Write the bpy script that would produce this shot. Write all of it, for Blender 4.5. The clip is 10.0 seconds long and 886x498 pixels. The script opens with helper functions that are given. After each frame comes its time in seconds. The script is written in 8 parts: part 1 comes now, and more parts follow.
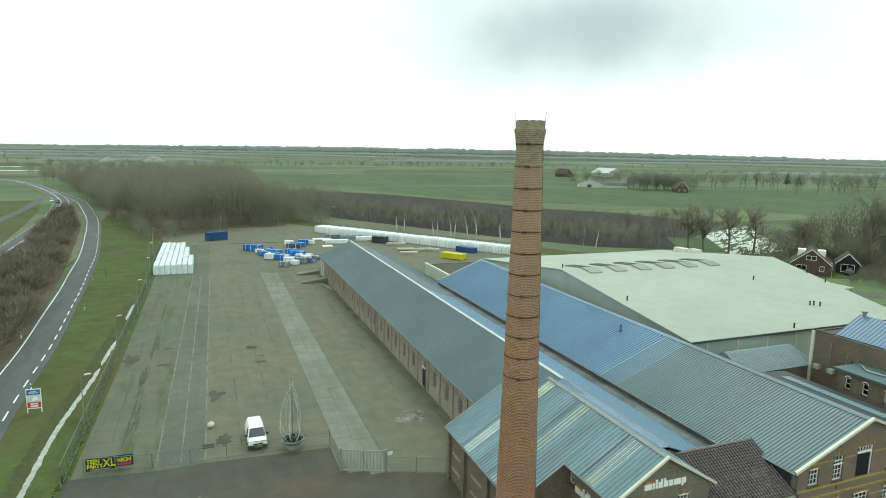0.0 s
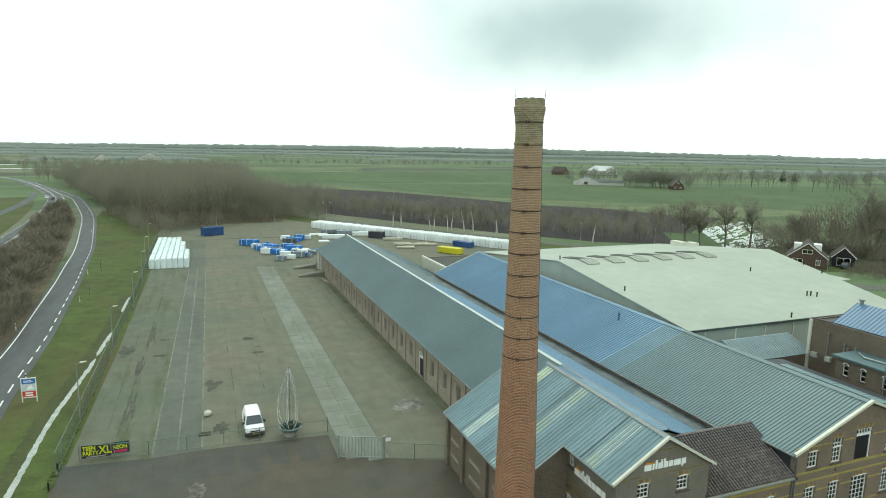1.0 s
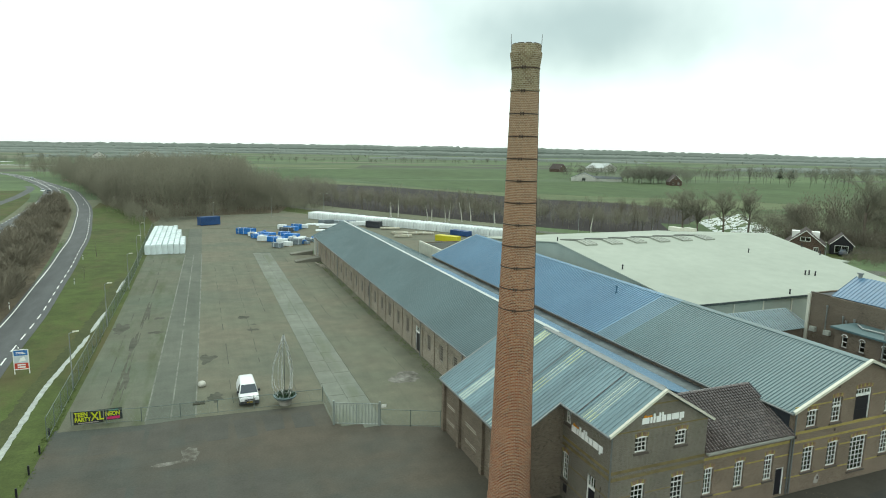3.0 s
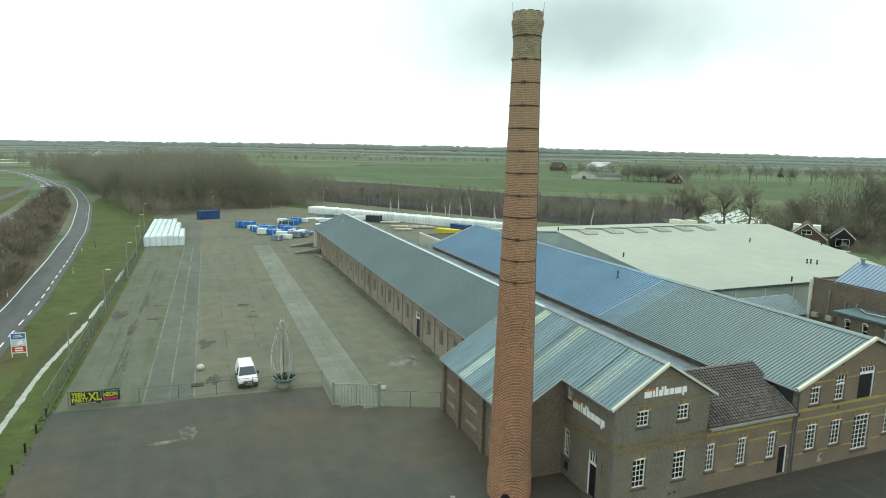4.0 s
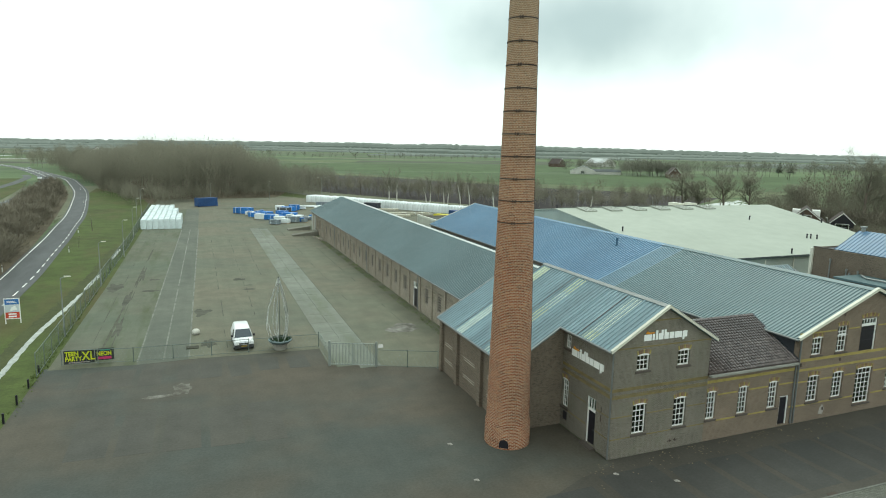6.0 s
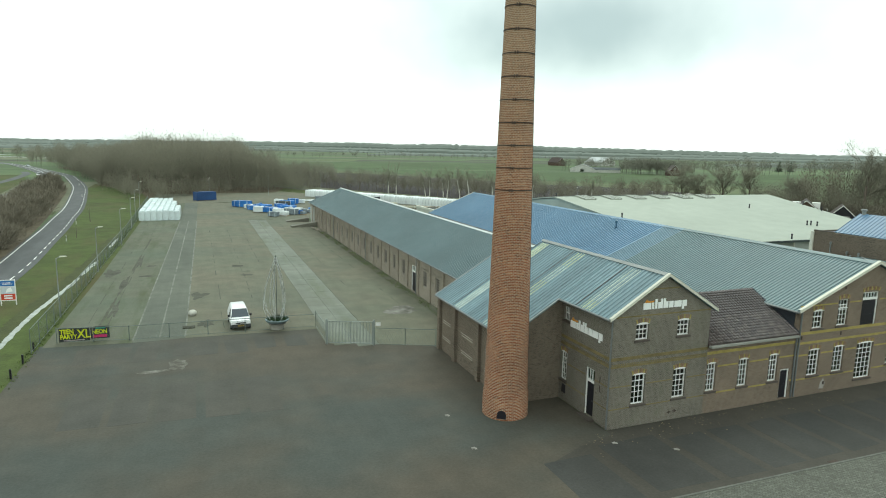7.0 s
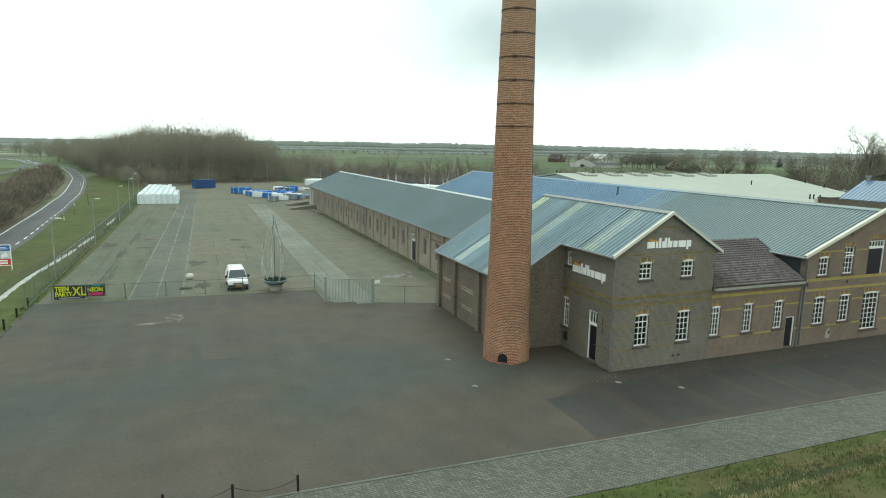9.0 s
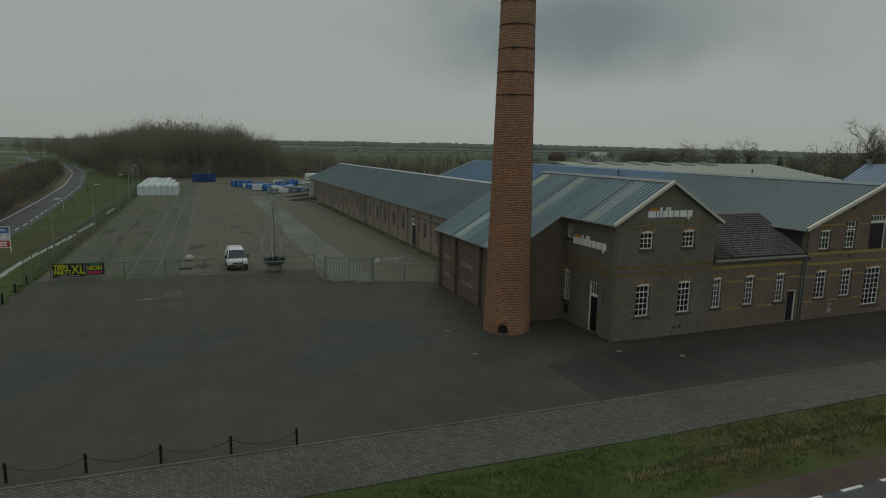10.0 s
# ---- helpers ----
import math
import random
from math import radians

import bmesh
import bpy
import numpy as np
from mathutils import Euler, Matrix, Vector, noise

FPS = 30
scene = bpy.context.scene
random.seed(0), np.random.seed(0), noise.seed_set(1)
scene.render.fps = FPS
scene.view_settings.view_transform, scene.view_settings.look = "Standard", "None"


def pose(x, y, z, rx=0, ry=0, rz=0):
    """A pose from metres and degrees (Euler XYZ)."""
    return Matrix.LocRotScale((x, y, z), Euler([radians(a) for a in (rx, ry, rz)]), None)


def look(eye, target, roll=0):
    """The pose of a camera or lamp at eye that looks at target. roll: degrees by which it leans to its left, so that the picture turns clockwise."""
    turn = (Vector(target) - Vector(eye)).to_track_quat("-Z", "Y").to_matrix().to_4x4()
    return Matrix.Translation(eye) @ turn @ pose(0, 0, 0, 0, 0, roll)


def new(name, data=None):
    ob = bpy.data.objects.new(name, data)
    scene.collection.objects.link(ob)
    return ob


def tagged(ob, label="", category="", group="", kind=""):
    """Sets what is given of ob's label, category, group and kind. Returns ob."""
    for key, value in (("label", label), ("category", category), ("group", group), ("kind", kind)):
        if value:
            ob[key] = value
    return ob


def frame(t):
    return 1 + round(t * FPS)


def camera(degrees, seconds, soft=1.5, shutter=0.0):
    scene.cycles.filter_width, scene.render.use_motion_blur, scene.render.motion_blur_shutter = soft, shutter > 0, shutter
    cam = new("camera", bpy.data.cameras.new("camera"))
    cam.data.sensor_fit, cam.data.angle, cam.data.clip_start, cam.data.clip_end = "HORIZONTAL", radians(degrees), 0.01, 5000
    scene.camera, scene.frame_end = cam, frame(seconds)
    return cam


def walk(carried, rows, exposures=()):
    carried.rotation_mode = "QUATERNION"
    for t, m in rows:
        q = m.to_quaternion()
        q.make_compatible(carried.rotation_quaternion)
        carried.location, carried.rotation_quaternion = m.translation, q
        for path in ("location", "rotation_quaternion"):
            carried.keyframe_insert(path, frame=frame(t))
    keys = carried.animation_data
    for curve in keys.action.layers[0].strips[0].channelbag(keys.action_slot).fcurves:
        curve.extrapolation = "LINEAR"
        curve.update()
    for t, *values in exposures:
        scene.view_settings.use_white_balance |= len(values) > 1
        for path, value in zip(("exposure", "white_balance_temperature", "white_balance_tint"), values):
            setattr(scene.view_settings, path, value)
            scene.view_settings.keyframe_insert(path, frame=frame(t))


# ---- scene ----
cam = camera(71.5, 10.0, soft=1.0)

PATH = [
    (0, (-23.258, -29.427, 28.826), (-22.547, -27.584, 28.512), 1.10),
    (0.5, (-23.369, -29.370, 28.307), (-22.651, -27.530, 27.992), 1.10),
    (1, (-23.387, -29.330, 27.575), (-22.665, -27.493, 27.258), 1.10),
    (1.5, (-23.298, -29.281, 26.792), (-22.572, -27.445, 26.474), 1.20),
    (2, (-23.263, -29.338, 25.980), (-22.536, -27.502, 25.662), 1.10),
    (2.5, (-23.211, -29.427, 25.246), (-22.483, -27.591, 24.928), 1.10),
    (4, (-23.114, -29.292, 22.606), (-22.386, -27.457, 22.288), 1.20),
    (4.5, (-23.079, -29.254, 21.747), (-22.350, -27.419, 21.428), 1.20),
    (5, (-23.026, -29.230, 20.800), (-22.296, -27.395, 20.481), 1.20),
    (5.5, (-23.001, -29.311, 19.934), (-22.270, -27.477, 19.613), 1.20),
    (7, (-22.740, -29.405, 16.931), (-22.008, -27.572, 16.612), 1.20),
    (7.5, (-22.659, -29.383, 16.034), (-21.927, -27.549, 15.715), 1.10),
    (8, (-22.656, -29.373, 15.045), (-21.924, -27.539, 14.725), 1.20),
    (8.5, (-22.647, -29.375, 14.115), (-21.916, -27.541, 13.796), 1.10),
    (9, (-22.624, -29.360, 13.164), (-21.892, -27.526, 12.844), 1.10),
    (9.5, (-22.620, -29.392, 12.255), (-21.888, -27.558, 11.935), 1.10),
    (10, (-22.630, -29.489, 11.326), (-21.899, -27.656, 11.006), 1.10),
]
# the picture fades at the end
FADE = [(0.0, 0.0, 6350, -11.0), (5.0, 0.0, 6350, -9.0), (9.2, 0.0, 6350, -7.5), (9.5, -0.58, 6500, -1.5), (9.75, -1.15, 6500, -0.5), (10.0, -1.79, 6500, 0.0)]
walk(cam, [(t, look(eye, target, roll)) for t, eye, target, roll in PATH], FADE)


# ---- world and light: a bright overcast sky, a pale sun behind it ----
world = bpy.data.worlds.new("overcast")
scene.world = world
world.use_nodes = True
wt = world.node_tree
wt.nodes.clear()


def wnode(kind, **values):
    n = wt.nodes.new(kind)
    for k, v in values.items():
        n.inputs[k].default_value = v
    return n


sky = wt.nodes.new("ShaderNodeTexSky")
sky.sky_type = "NISHITA"
sky.sun_disc = False
sky.sun_elevation, sky.sun_rotation = radians(38), radians(205)
tc = wt.nodes.new("ShaderNodeTexCoord")
stretch = wt.nodes.new("ShaderNodeMapping")
stretch.inputs["Scale"].default_value = (1.6, 1.6, 5.0)
wt.links.new(tc.outputs["Generated"], stretch.inputs["Vector"])
cn = wnode("ShaderNodeTexNoise", Scale=1.6, Detail=5.0, Roughness=0.55)
wt.links.new(stretch.outputs["Vector"], cn.inputs["Vector"])
# one soft grey cloud ahead
CLOUD = Vector((0.548, 0.816, 0.190)).normalized()
flat = wt.nodes.new("ShaderNodeMapping")
flat.inputs["Location"].default_value = tuple(-c for c in CLOUD)
wt.links.new(tc.outputs["Generated"], flat.inputs["Vector"])
turn = wt.nodes.new("ShaderNodeMapping")
turn.inputs["Rotation"].default_value = (0, 0, math.atan2(CLOUD.x, CLOUD.y))
wt.links.new(flat.outputs["Vector"], turn.inputs["Vector"])
wide = wt.nodes.new("ShaderNodeMapping")
wide.inputs["Scale"].default_value = (2.5, 1.0, 8.5)
wt.links.new(turn.outputs["Vector"], wide.inputs["Vector"])
wob = wnode("ShaderNodeTexNoise", Scale=5.0, Detail=4.0)
wt.links.new(tc.outputs["Generated"], wob.inputs["Vector"])
wmix = wt.nodes.new("ShaderNodeVectorMath")
wmix.operation = "MULTIPLY_ADD"
wmix.inputs[1].default_value = (0.9, 0.9, 0.9)
wt.links.new(wob.outputs["Color"], wmix.inputs[0])
wt.links.new(wide.outputs["Vector"], wmix.inputs[2])
wlen = wt.nodes.new("ShaderNodeVectorMath")
wlen.operation = "LENGTH"
off = wt.nodes.new("ShaderNodeVectorMath")
off.operation = "SUBTRACT"
off.inputs[1].default_value = (0.45, 0.45, 0.45)
wt.links.new(wmix.outputs["Vector"], off.inputs[0])
wt.links.new(off.outputs["Vector"], wlen.inputs[0])
cramp = wt.nodes.new("ShaderNodeValToRGB")
cramp.color_ramp.interpolation = "EASE"
cramp.color_ramp.elements[0].position, cramp.color_ramp.elements[0].color = 0.10, (0.50, 0.54, 0.545, 1)
cramp.color_ramp.elements[1].position, cramp.color_ramp.elements[1].color = 1.0, (1, 1, 1, 1)
wt.links.new(wlen.outputs["Value"], cramp.inputs["Fac"])
over = wt.nodes.new("ShaderNodeValToRGB")
over.color_ramp.elements[0].position, over.color_ramp.elements[0].color = 0.25, (1.0, 1.0, 1.01, 1)
over.color_ramp.elements[1].position, over.color_ramp.elements[1].color = 0.75, (1.05, 1.05, 1.06, 1)
wt.links.new(cn.outputs["Fac"], over.inputs["Fac"])
both = wt.nodes.new("ShaderNodeMix")
both.data_type, both.blend_type = "RGBA", "MULTIPLY"
both.inputs["Factor"].default_value = 1
wt.links.new(over.outputs["Color"], both.inputs["A"])
wt.links.new(cramp.outputs["Color"], both.inputs["B"])
# an overcast sky grows brighter from the horizon to the zenith
height = wt.nodes.new("ShaderNodeSeparateXYZ")
wt.links.new(tc.outputs["Generated"], height.inputs[0])
grow = wt.nodes.new("ShaderNodeMath")
grow.operation, grow.use_clamp = "MULTIPLY_ADD", False
grow.inputs[1].default_value, grow.inputs[2].default_value = 0.36, 1.0
wt.links.new(height.outputs["Z"], grow.inputs[0])
bg1 = wnode("ShaderNodeBackground")
wt.links.new(both.outputs["Result"], bg1.inputs["Color"])
wt.links.new(grow.outputs[0], bg1.inputs["Strength"])
bg2 = wnode("ShaderNodeBackground", Strength=0.02)
wt.links.new(sky.outputs["Color"], bg2.inputs["Color"])
add = wt.nodes.new("ShaderNodeAddShader")
wt.links.new(bg1.outputs[0], add.inputs[0])
wt.links.new(bg2.outputs[0], add.inputs[1])
wout = wt.nodes.new("ShaderNodeOutputWorld")
wt.links.new(add.outputs[0], wout.inputs["Surface"])

sun_data = bpy.data.lights.new("sun", "SUN")
sun_data.energy, sun_data.angle, sun_data.color = 0.8, radians(25), (1.0, 0.96, 0.9)
sun = new("sun", sun_data)
sun.matrix_world = look((40, 60, 80), (0, 0, 0))

# ---- materials ----
MATS = {}


def ntree(name, rough=0.8, metal=0.0, spec=0.3):
    m = bpy.data.materials.new(name)
    m.use_nodes = True
    t = m.node_tree
    b = t.nodes["Principled BSDF"]
    b.inputs["Roughness"].default_value = rough
    b.inputs["Metallic"].default_value = metal
    b.inputs["Specular IOR Level"].default_value = spec
    return m, t, b


def ramp(t, fac, stops, mode="LINEAR"):
    r = t.nodes.new("ShaderNodeValToRGB")
    r.color_ramp.interpolation = mode
    e = r.color_ramp.elements
    while len(e) < len(stops):
        e.new(0.5)
    for i, (p, c) in enumerate(stops):
        e[i].position = p
        e[i].color = (*c, 1) if len(c) == 3 else c
    t.links.new(fac, r.inputs["Fac"])
    return r.outputs["Color"]


def mapped(t, scale=(1, 1, 1), rot=(0, 0, 0), world=False):
    c = t.nodes.new("ShaderNodeTexCoord")
    m = t.nodes.new("ShaderNodeMapping")
    m.inputs["Scale"].default_value = scale
    m.inputs["Rotation"].default_value = rot
    if world:
        g = t.nodes.new("ShaderNodeNewGeometry")
        t.links.new(g.outputs["Position"], m.inputs["Vector"])
    else:
        t.links.new(c.outputs["Object"], m.inputs["Vector"])
    return m.outputs["Vector"]


def tnoise(t, vec, scale, detail=4.0, rough=0.6):
    n = t.nodes.new("ShaderNodeTexNoise")
    n.inputs["Scale"].default_value = scale
    n.inputs["Detail"].default_value = detail
    n.inputs["Roughness"].default_value = rough
    t.links.new(vec, n.inputs["Vector"])
    return n.outputs["Fac"]


def mixc(t, a, b, fac, mode="MIX"):
    m = t.nodes.new("ShaderNodeMix")
    m.data_type, m.blend_type = "RGBA", mode
    for sock, v in (("A", a), ("B", b)):
        if isinstance(v, tuple):
            m.inputs[sock].default_value = (*v, 1)
        else:
            t.links.new(v, m.inputs[sock])
    if isinstance(fac, float):
        m.inputs["Factor"].default_value = fac
    else:
        t.links.new(fac, m.inputs["Factor"])
    return m.outputs["Result"]


def bump(t, b, height, strength, dist=0.02):
    n = t.nodes.new("ShaderNodeBump")
    n.inputs["Strength"].default_value = strength
    n.inputs["Distance"].default_value = dist
    t.links.new(height, n.inputs["Height"])
    t.links.new(n.outputs["Normal"], b.inputs["Normal"])


def plain(name, col, rough=0.7, metal=0.0, var=0.18, big=0.4, fine=9.0, bmp=0.15, spec=0.3, world=False, streak=None, rnd=0.0):
    """A surface of one paint or stuff, varied at two scales."""
    if name in MATS:
        return MATS[name]
    m, t, b = ntree(name, rough, metal, spec)
    v = mapped(t, streak or (1, 1, 1), world=world)
    lo = tuple(c * (1 - var) for c in col)
    hi = tuple(min(1, c * (1 + var)) for c in col)
    c1 = ramp(t, tnoise(t, v, big), [(0.3, lo), (0.7, hi)])
    c2 = ramp(t, tnoise(t, v, fine, 3), [(0.3, (1 - var,) * 3), (0.7, (1 + var * 0.5,) * 3)])
    c = mixc(t, c1, c2, 0.7, "MULTIPLY")
    if rnd:
        oi = t.nodes.new("ShaderNodeObjectInfo")
        c = mixc(t, c, ramp(t, oi.outputs["Random"], [(0, (1 - rnd,) * 3), (1, (1 + rnd,) * 3)]), 1.0, "MULTIPLY")
    t.links.new(c, b.inputs["Base Color"])
    if bmp:
        bump(t, b, tnoise(t, v, fine * 3, 3), bmp)
    MATS[name] = m
    return m


def brickwork(name, cols, mortar, w=0.22, h=0.075, round_r=None, moss=None, joint=0.008, dirt=0.35, fade=False):
    """Brick in running bond, laid along the wall whichever way it faces, or round a stack."""
    if name in MATS:
        return MATS[name]
    m, t, b = ntree(name, 0.9, 0, 0.15)
    c = t.nodes.new("ShaderNodeTexCoord")
    s = t.nodes.new("ShaderNodeSeparateXYZ")
    t.links.new(c.outputs["Object"], s.inputs[0])
    u = t.nodes.new("ShaderNodeMath")
    if round_r:
        u.operation = "ARCTAN2"
        t.links.new(s.outputs["Y"], u.inputs[0])
        t.links.new(s.outputs["X"], u.inputs[1])
        u2 = t.nodes.new("ShaderNodeMath")
        u2.operation = "MULTIPLY"
        u2.inputs[1].default_value = round_r
        t.links.new(u.outputs[0], u2.inputs[0])
        u = u2
    else:
        u.operation = "ADD"
        t.links.new(s.outputs["X"], u.inputs[0])
        t.links.new(s.outputs["Y"], u.inputs[1])
    v = t.nodes.new("ShaderNodeCombineXYZ")
    t.links.new(u.outputs[0], v.inputs["X"])
    t.links.new(s.outputs["Z"], v.inputs["Y"])
    br = t.nodes.new("ShaderNodeTexBrick")
    br.inputs["Scale"].default_value = 1.0
    br.inputs["Brick Width"].default_value = w
    br.inputs["Row Height"].default_value = h
    br.inputs["Mortar Size"].default_value = joint
    br.inputs["Mortar Smooth"].default_value = 0.12
    br.inputs["Bias"].default_value = 0.0
    br.inputs["Color1"].default_value = (0, 0, 0, 1)
    br.inputs["Color2"].default_value = (1, 1, 1, 1)
    br.inputs["Mortar"].default_value = (0.5, 0.5, 0.5, 1)
    t.links.new(v.outputs[0], br.inputs["Vector"])
    face = ramp(t, br.outputs["Color"], [(i / (len(cols) - 1), k) for i, k in enumerate(cols)])
    obj = mapped(t)
    big = tnoise(t, obj, 0.35, 5)
    face = mixc(t, face, ramp(t, big, [(0.3, (1 - dirt,) * 3), (0.7, (1.1, 1.1, 1.1))]), 0.9, "MULTIPLY")
    face = mixc(t, face, ramp(t, tnoise(t, obj, 14, 3), [(0.3, (0.75,) * 3), (0.7, (1.15,) * 3)]), 0.8, "MULTIPLY")
    if moss:
        face = mixc(t, face, moss, ramp(t, tnoise(t, obj, 0.8, 5), [(0.5, (0, 0, 0)), (0.75, (0.6, 0.6, 0.6))]))
    if fade:
        # weathering and sky glare pale the upper stack, both put into its colour, unevenly
        zz = t.nodes.new("ShaderNodeMath")
        zz.operation = "MULTIPLY_ADD"
        zz.inputs[1].default_value = 1 / 30
        t.links.new(s.outputs["Z"], zz.inputs[0])
        sub = t.nodes.new("ShaderNodeMath")
        sub.operation = "MULTIPLY_ADD"
        sub.inputs[1].default_value, sub.inputs[2].default_value = 0.35, -0.17
        t.links.new(big, sub.inputs[0])
        t.links.new(sub.outputs[0], zz.inputs[2])
        face = mixc(t, face, (0.30, 0.238, 0.158), ramp(t, zz.outputs[0], [(0.42, (0, 0, 0)), (0.95, (0.66, 0.66, 0.66))]))
    col = mixc(t, face, mortar, br.outputs["Fac"])
    t.links.new(col, b.inputs["Base Color"])
    inv = t.nodes.new("ShaderNodeMath")
    inv.operation = "SUBTRACT"
    inv.inputs[0].default_value = 1.0
    t.links.new(br.outputs["Fac"], inv.inputs[1])
    bump(t, b, inv.outputs[0], 0.7, 0.012)
    MATS[name] = m
    return m


def ground_mat(name, stops, big, mid, fine, rough=0.9, bmp=0.3, streak=(1, 1, 1), patches=None, spec=0.25, wet=0.0):
    """Ground with stains at three scales, in world metres. patches: colour, scale, threshold of separate blotches."""
    if name in MATS:
        return MATS[name]
    m, t, b = ntree(name, rough, 0, spec)
    v = mapped(t, streak, world=True)
    a = ramp(t, tnoise(t, v, big, 6, 0.62), stops)
    c = mixc(t, a, ramp(t, tnoise(t, v, mid, 5), [(0.32, (0.78,) * 3), (0.68, (1.16,) * 3)]), 0.9, "MULTIPLY")
    c = mixc(t, c, ramp(t, tnoise(t, v, fine, 3), [(0.3, (0.82,) * 3), (0.7, (1.14,) * 3)]), 0.9, "MULTIPLY")
    for col, sc, th in patches or ():
        w = mapped(t, (1.3, 0.6, 1), world=True)
        c = mixc(t, c, col, ramp(t, tnoise(t, w, sc, 6, 0.65), [(th, (0, 0, 0)), (th + 0.12, (0.75,) * 3)]))
    t.links.new(c, b.inputs["Base Color"])
    if wet:
        r = ramp(t, tnoise(t, v, mid * 0.6, 4), [(0.4, (rough - wet,) * 3), (0.65, (rough,) * 3)])
        t.links.new(r, b.inputs["Roughness"])
    bump(t, b, tnoise(t, v, fine * 2, 4), bmp, 0.03)
    MATS[name] = m
    return m


def glass(name="window_glass"):
    if name in MATS:
        return MATS[name]
    m, t, b = ntree(name, 0.06, 0, 0.5)
    b.inputs["Transmission Weight"].default_value = 1.0
    b.inputs["Base Color"].default_value = (0.75, 0.85, 0.82, 1)
    b.inputs["IOR"].default_value = 1.45
    MATS[name] = m
    return m


BRICK_RED = brickwork("stack_brick", [(0.145, 0.055, 0.031), (0.29, 0.098, 0.046), (0.22, 0.077, 0.040), (0.325, 0.124, 0.062), (0.39, 0.19, 0.10)], (0.40, 0.315, 0.23), 0.235, 0.10, round_r=1.3, joint=0.0145, fade=True)
BRICK_TOP = brickwork("stack_brick_weathered", [(0.20, 0.145, 0.088), (0.28, 0.215, 0.132), (0.34, 0.275, 0.175)], (0.37, 0.345, 0.265), 0.25, 0.112, round_r=1.0, joint=0.013, moss=(0.245, 0.235, 0.135))
BRICK_GREY = brickwork("house_brick", [(0.145, 0.130, 0.107), (0.200, 0.180, 0.148), (0.168, 0.150, 0.123), (0.225, 0.203, 0.166)], (0.25, 0.235, 0.20), 0.21, 0.068, moss=(0.135, 0.140, 0.095))
BRICK_SHED = brickwork("shed_brick", [(0.165, 0.126, 0.096), (0.235, 0.182, 0.137), (0.195, 0.150, 0.115)], (0.26, 0.225, 0.18), 0.21, 0.068)
BRICK_LONG = brickwork("long_shed_brick", [(0.25, 0.215, 0.175), (0.36, 0.31, 0.25), (0.30, 0.255, 0.21)], (0.40, 0.37, 0.31), 0.21, 0.068, moss=(0.17, 0.15, 0.09))
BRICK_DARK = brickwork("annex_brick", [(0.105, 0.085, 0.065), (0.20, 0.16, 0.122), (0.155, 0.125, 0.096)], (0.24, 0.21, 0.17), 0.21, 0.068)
BRICK_HOUSE = brickwork("villa_brick", [(0.075, 0.050, 0.040), (0.112, 0.072, 0.055)], (0.17, 0.14, 0.115), 0.21, 0.068)
BAND = plain("yellow_band_brick", (0.34, 0.275, 0.092), 0.9, var=0.25, big=1.5, fine=7, bmp=0.3)
ARCH = plain("arch_brick", (0.25, 0.165, 0.10), 0.9, var=0.3, big=2.0, fine=9, bmp=0.3, rnd=0.25)
WHITE = plain("white_paint", (0.78, 0.78, 0.75), 0.45, var=0.07, bmp=0.05)
CREAM = plain("cream_board", (0.62, 0.61, 0.52), 0.5, var=0.08, bmp=0.05)
BLACK = plain("dark_paint", (0.018, 0.017, 0.022), 0.4, var=0.3, bmp=0.1)
STONE = plain("sill_stone", (0.09, 0.075, 0.065), 0.8, var=0.2)
GLASS = glass()
STEEL = plain("galvanised", (0.30, 0.315, 0.31), 0.5, 0.7, var=0.15)
IRON = plain("iron_band", (0.078, 0.058, 0.048), 0.7, 0.4, var=0.3)
ZINC = plain("zinc_gutter", (0.20, 0.21, 0.21), 0.5, 0.5, var=0.2)
ROOF_A = plain("corrugated_fibre_cement", (0.170, 0.248, 0.278), 0.55, 0.0, var=0.2, big=0.5, fine=5.0, bmp=0.1, spec=0.5, streak=(0.25, 1.6, 0.3))
ROOF_A2 = plain("pale_corrugated_sheet", (0.186, 0.268, 0.294), 0.5, 0.0, var=0.22, big=0.6, fine=5.0, bmp=0.1, spec=0.5, streak=(0.25, 1.6, 0.3))
ROOF_C = plain("green_grey_sheet", (0.095, 0.152, 0.164), 0.45, 0.0, var=0.1, big=0.2, fine=3.0, bmp=0.05, spec=0.5)
ROOF_CD = plain("blue_green_sheet", (0.112, 0.188, 0.240), 0.45, 0.0, var=0.12, big=0.2, fine=3.0, bmp=0.05, spec=0.5)
ROOF_D = plain("blue_sheet", (0.134, 0.232, 0.335), 0.45, 0.0, var=0.1, big=0.15, fine=3.0, bmp=0.05, spec=0.5)
ROOF_L = plain("slate_grey_sheet", (0.120, 0.172, 0.183), 0.5, 0.0, var=0.12, big=0.12, fine=2.0, bmp=0.05, spec=0.5)
ROOF_E = plain("bright_blue_sheet", (0.082, 0.165, 0.27), 0.4, 0.0, var=0.1, big=0.4, fine=3.0, bmp=0.05, spec=0.5)
GRP = plain("yellowed_grp_strip", (0.48, 0.53, 0.38), 0.5, 0.0, var=0.2, big=0.9, fine=5.0, bmp=0.05)
GRP2 = plain("greyed_grp_strip", (0.47, 0.54, 0.50), 0.5, 0.0, var=0.2, big=0.9, fine=5.0, bmp=0.05)
ROOF_W = plain("pale_roofing_membrane", (0.365, 0.395, 0.340), 0.75, 0.0, var=0.09, big=0.07, fine=0.6, bmp=0.08)
WALL_W = plain("pale_green_cladding", (0.36, 0.40, 0.35), 0.6, 0.0, var=0.1, big=0.2)
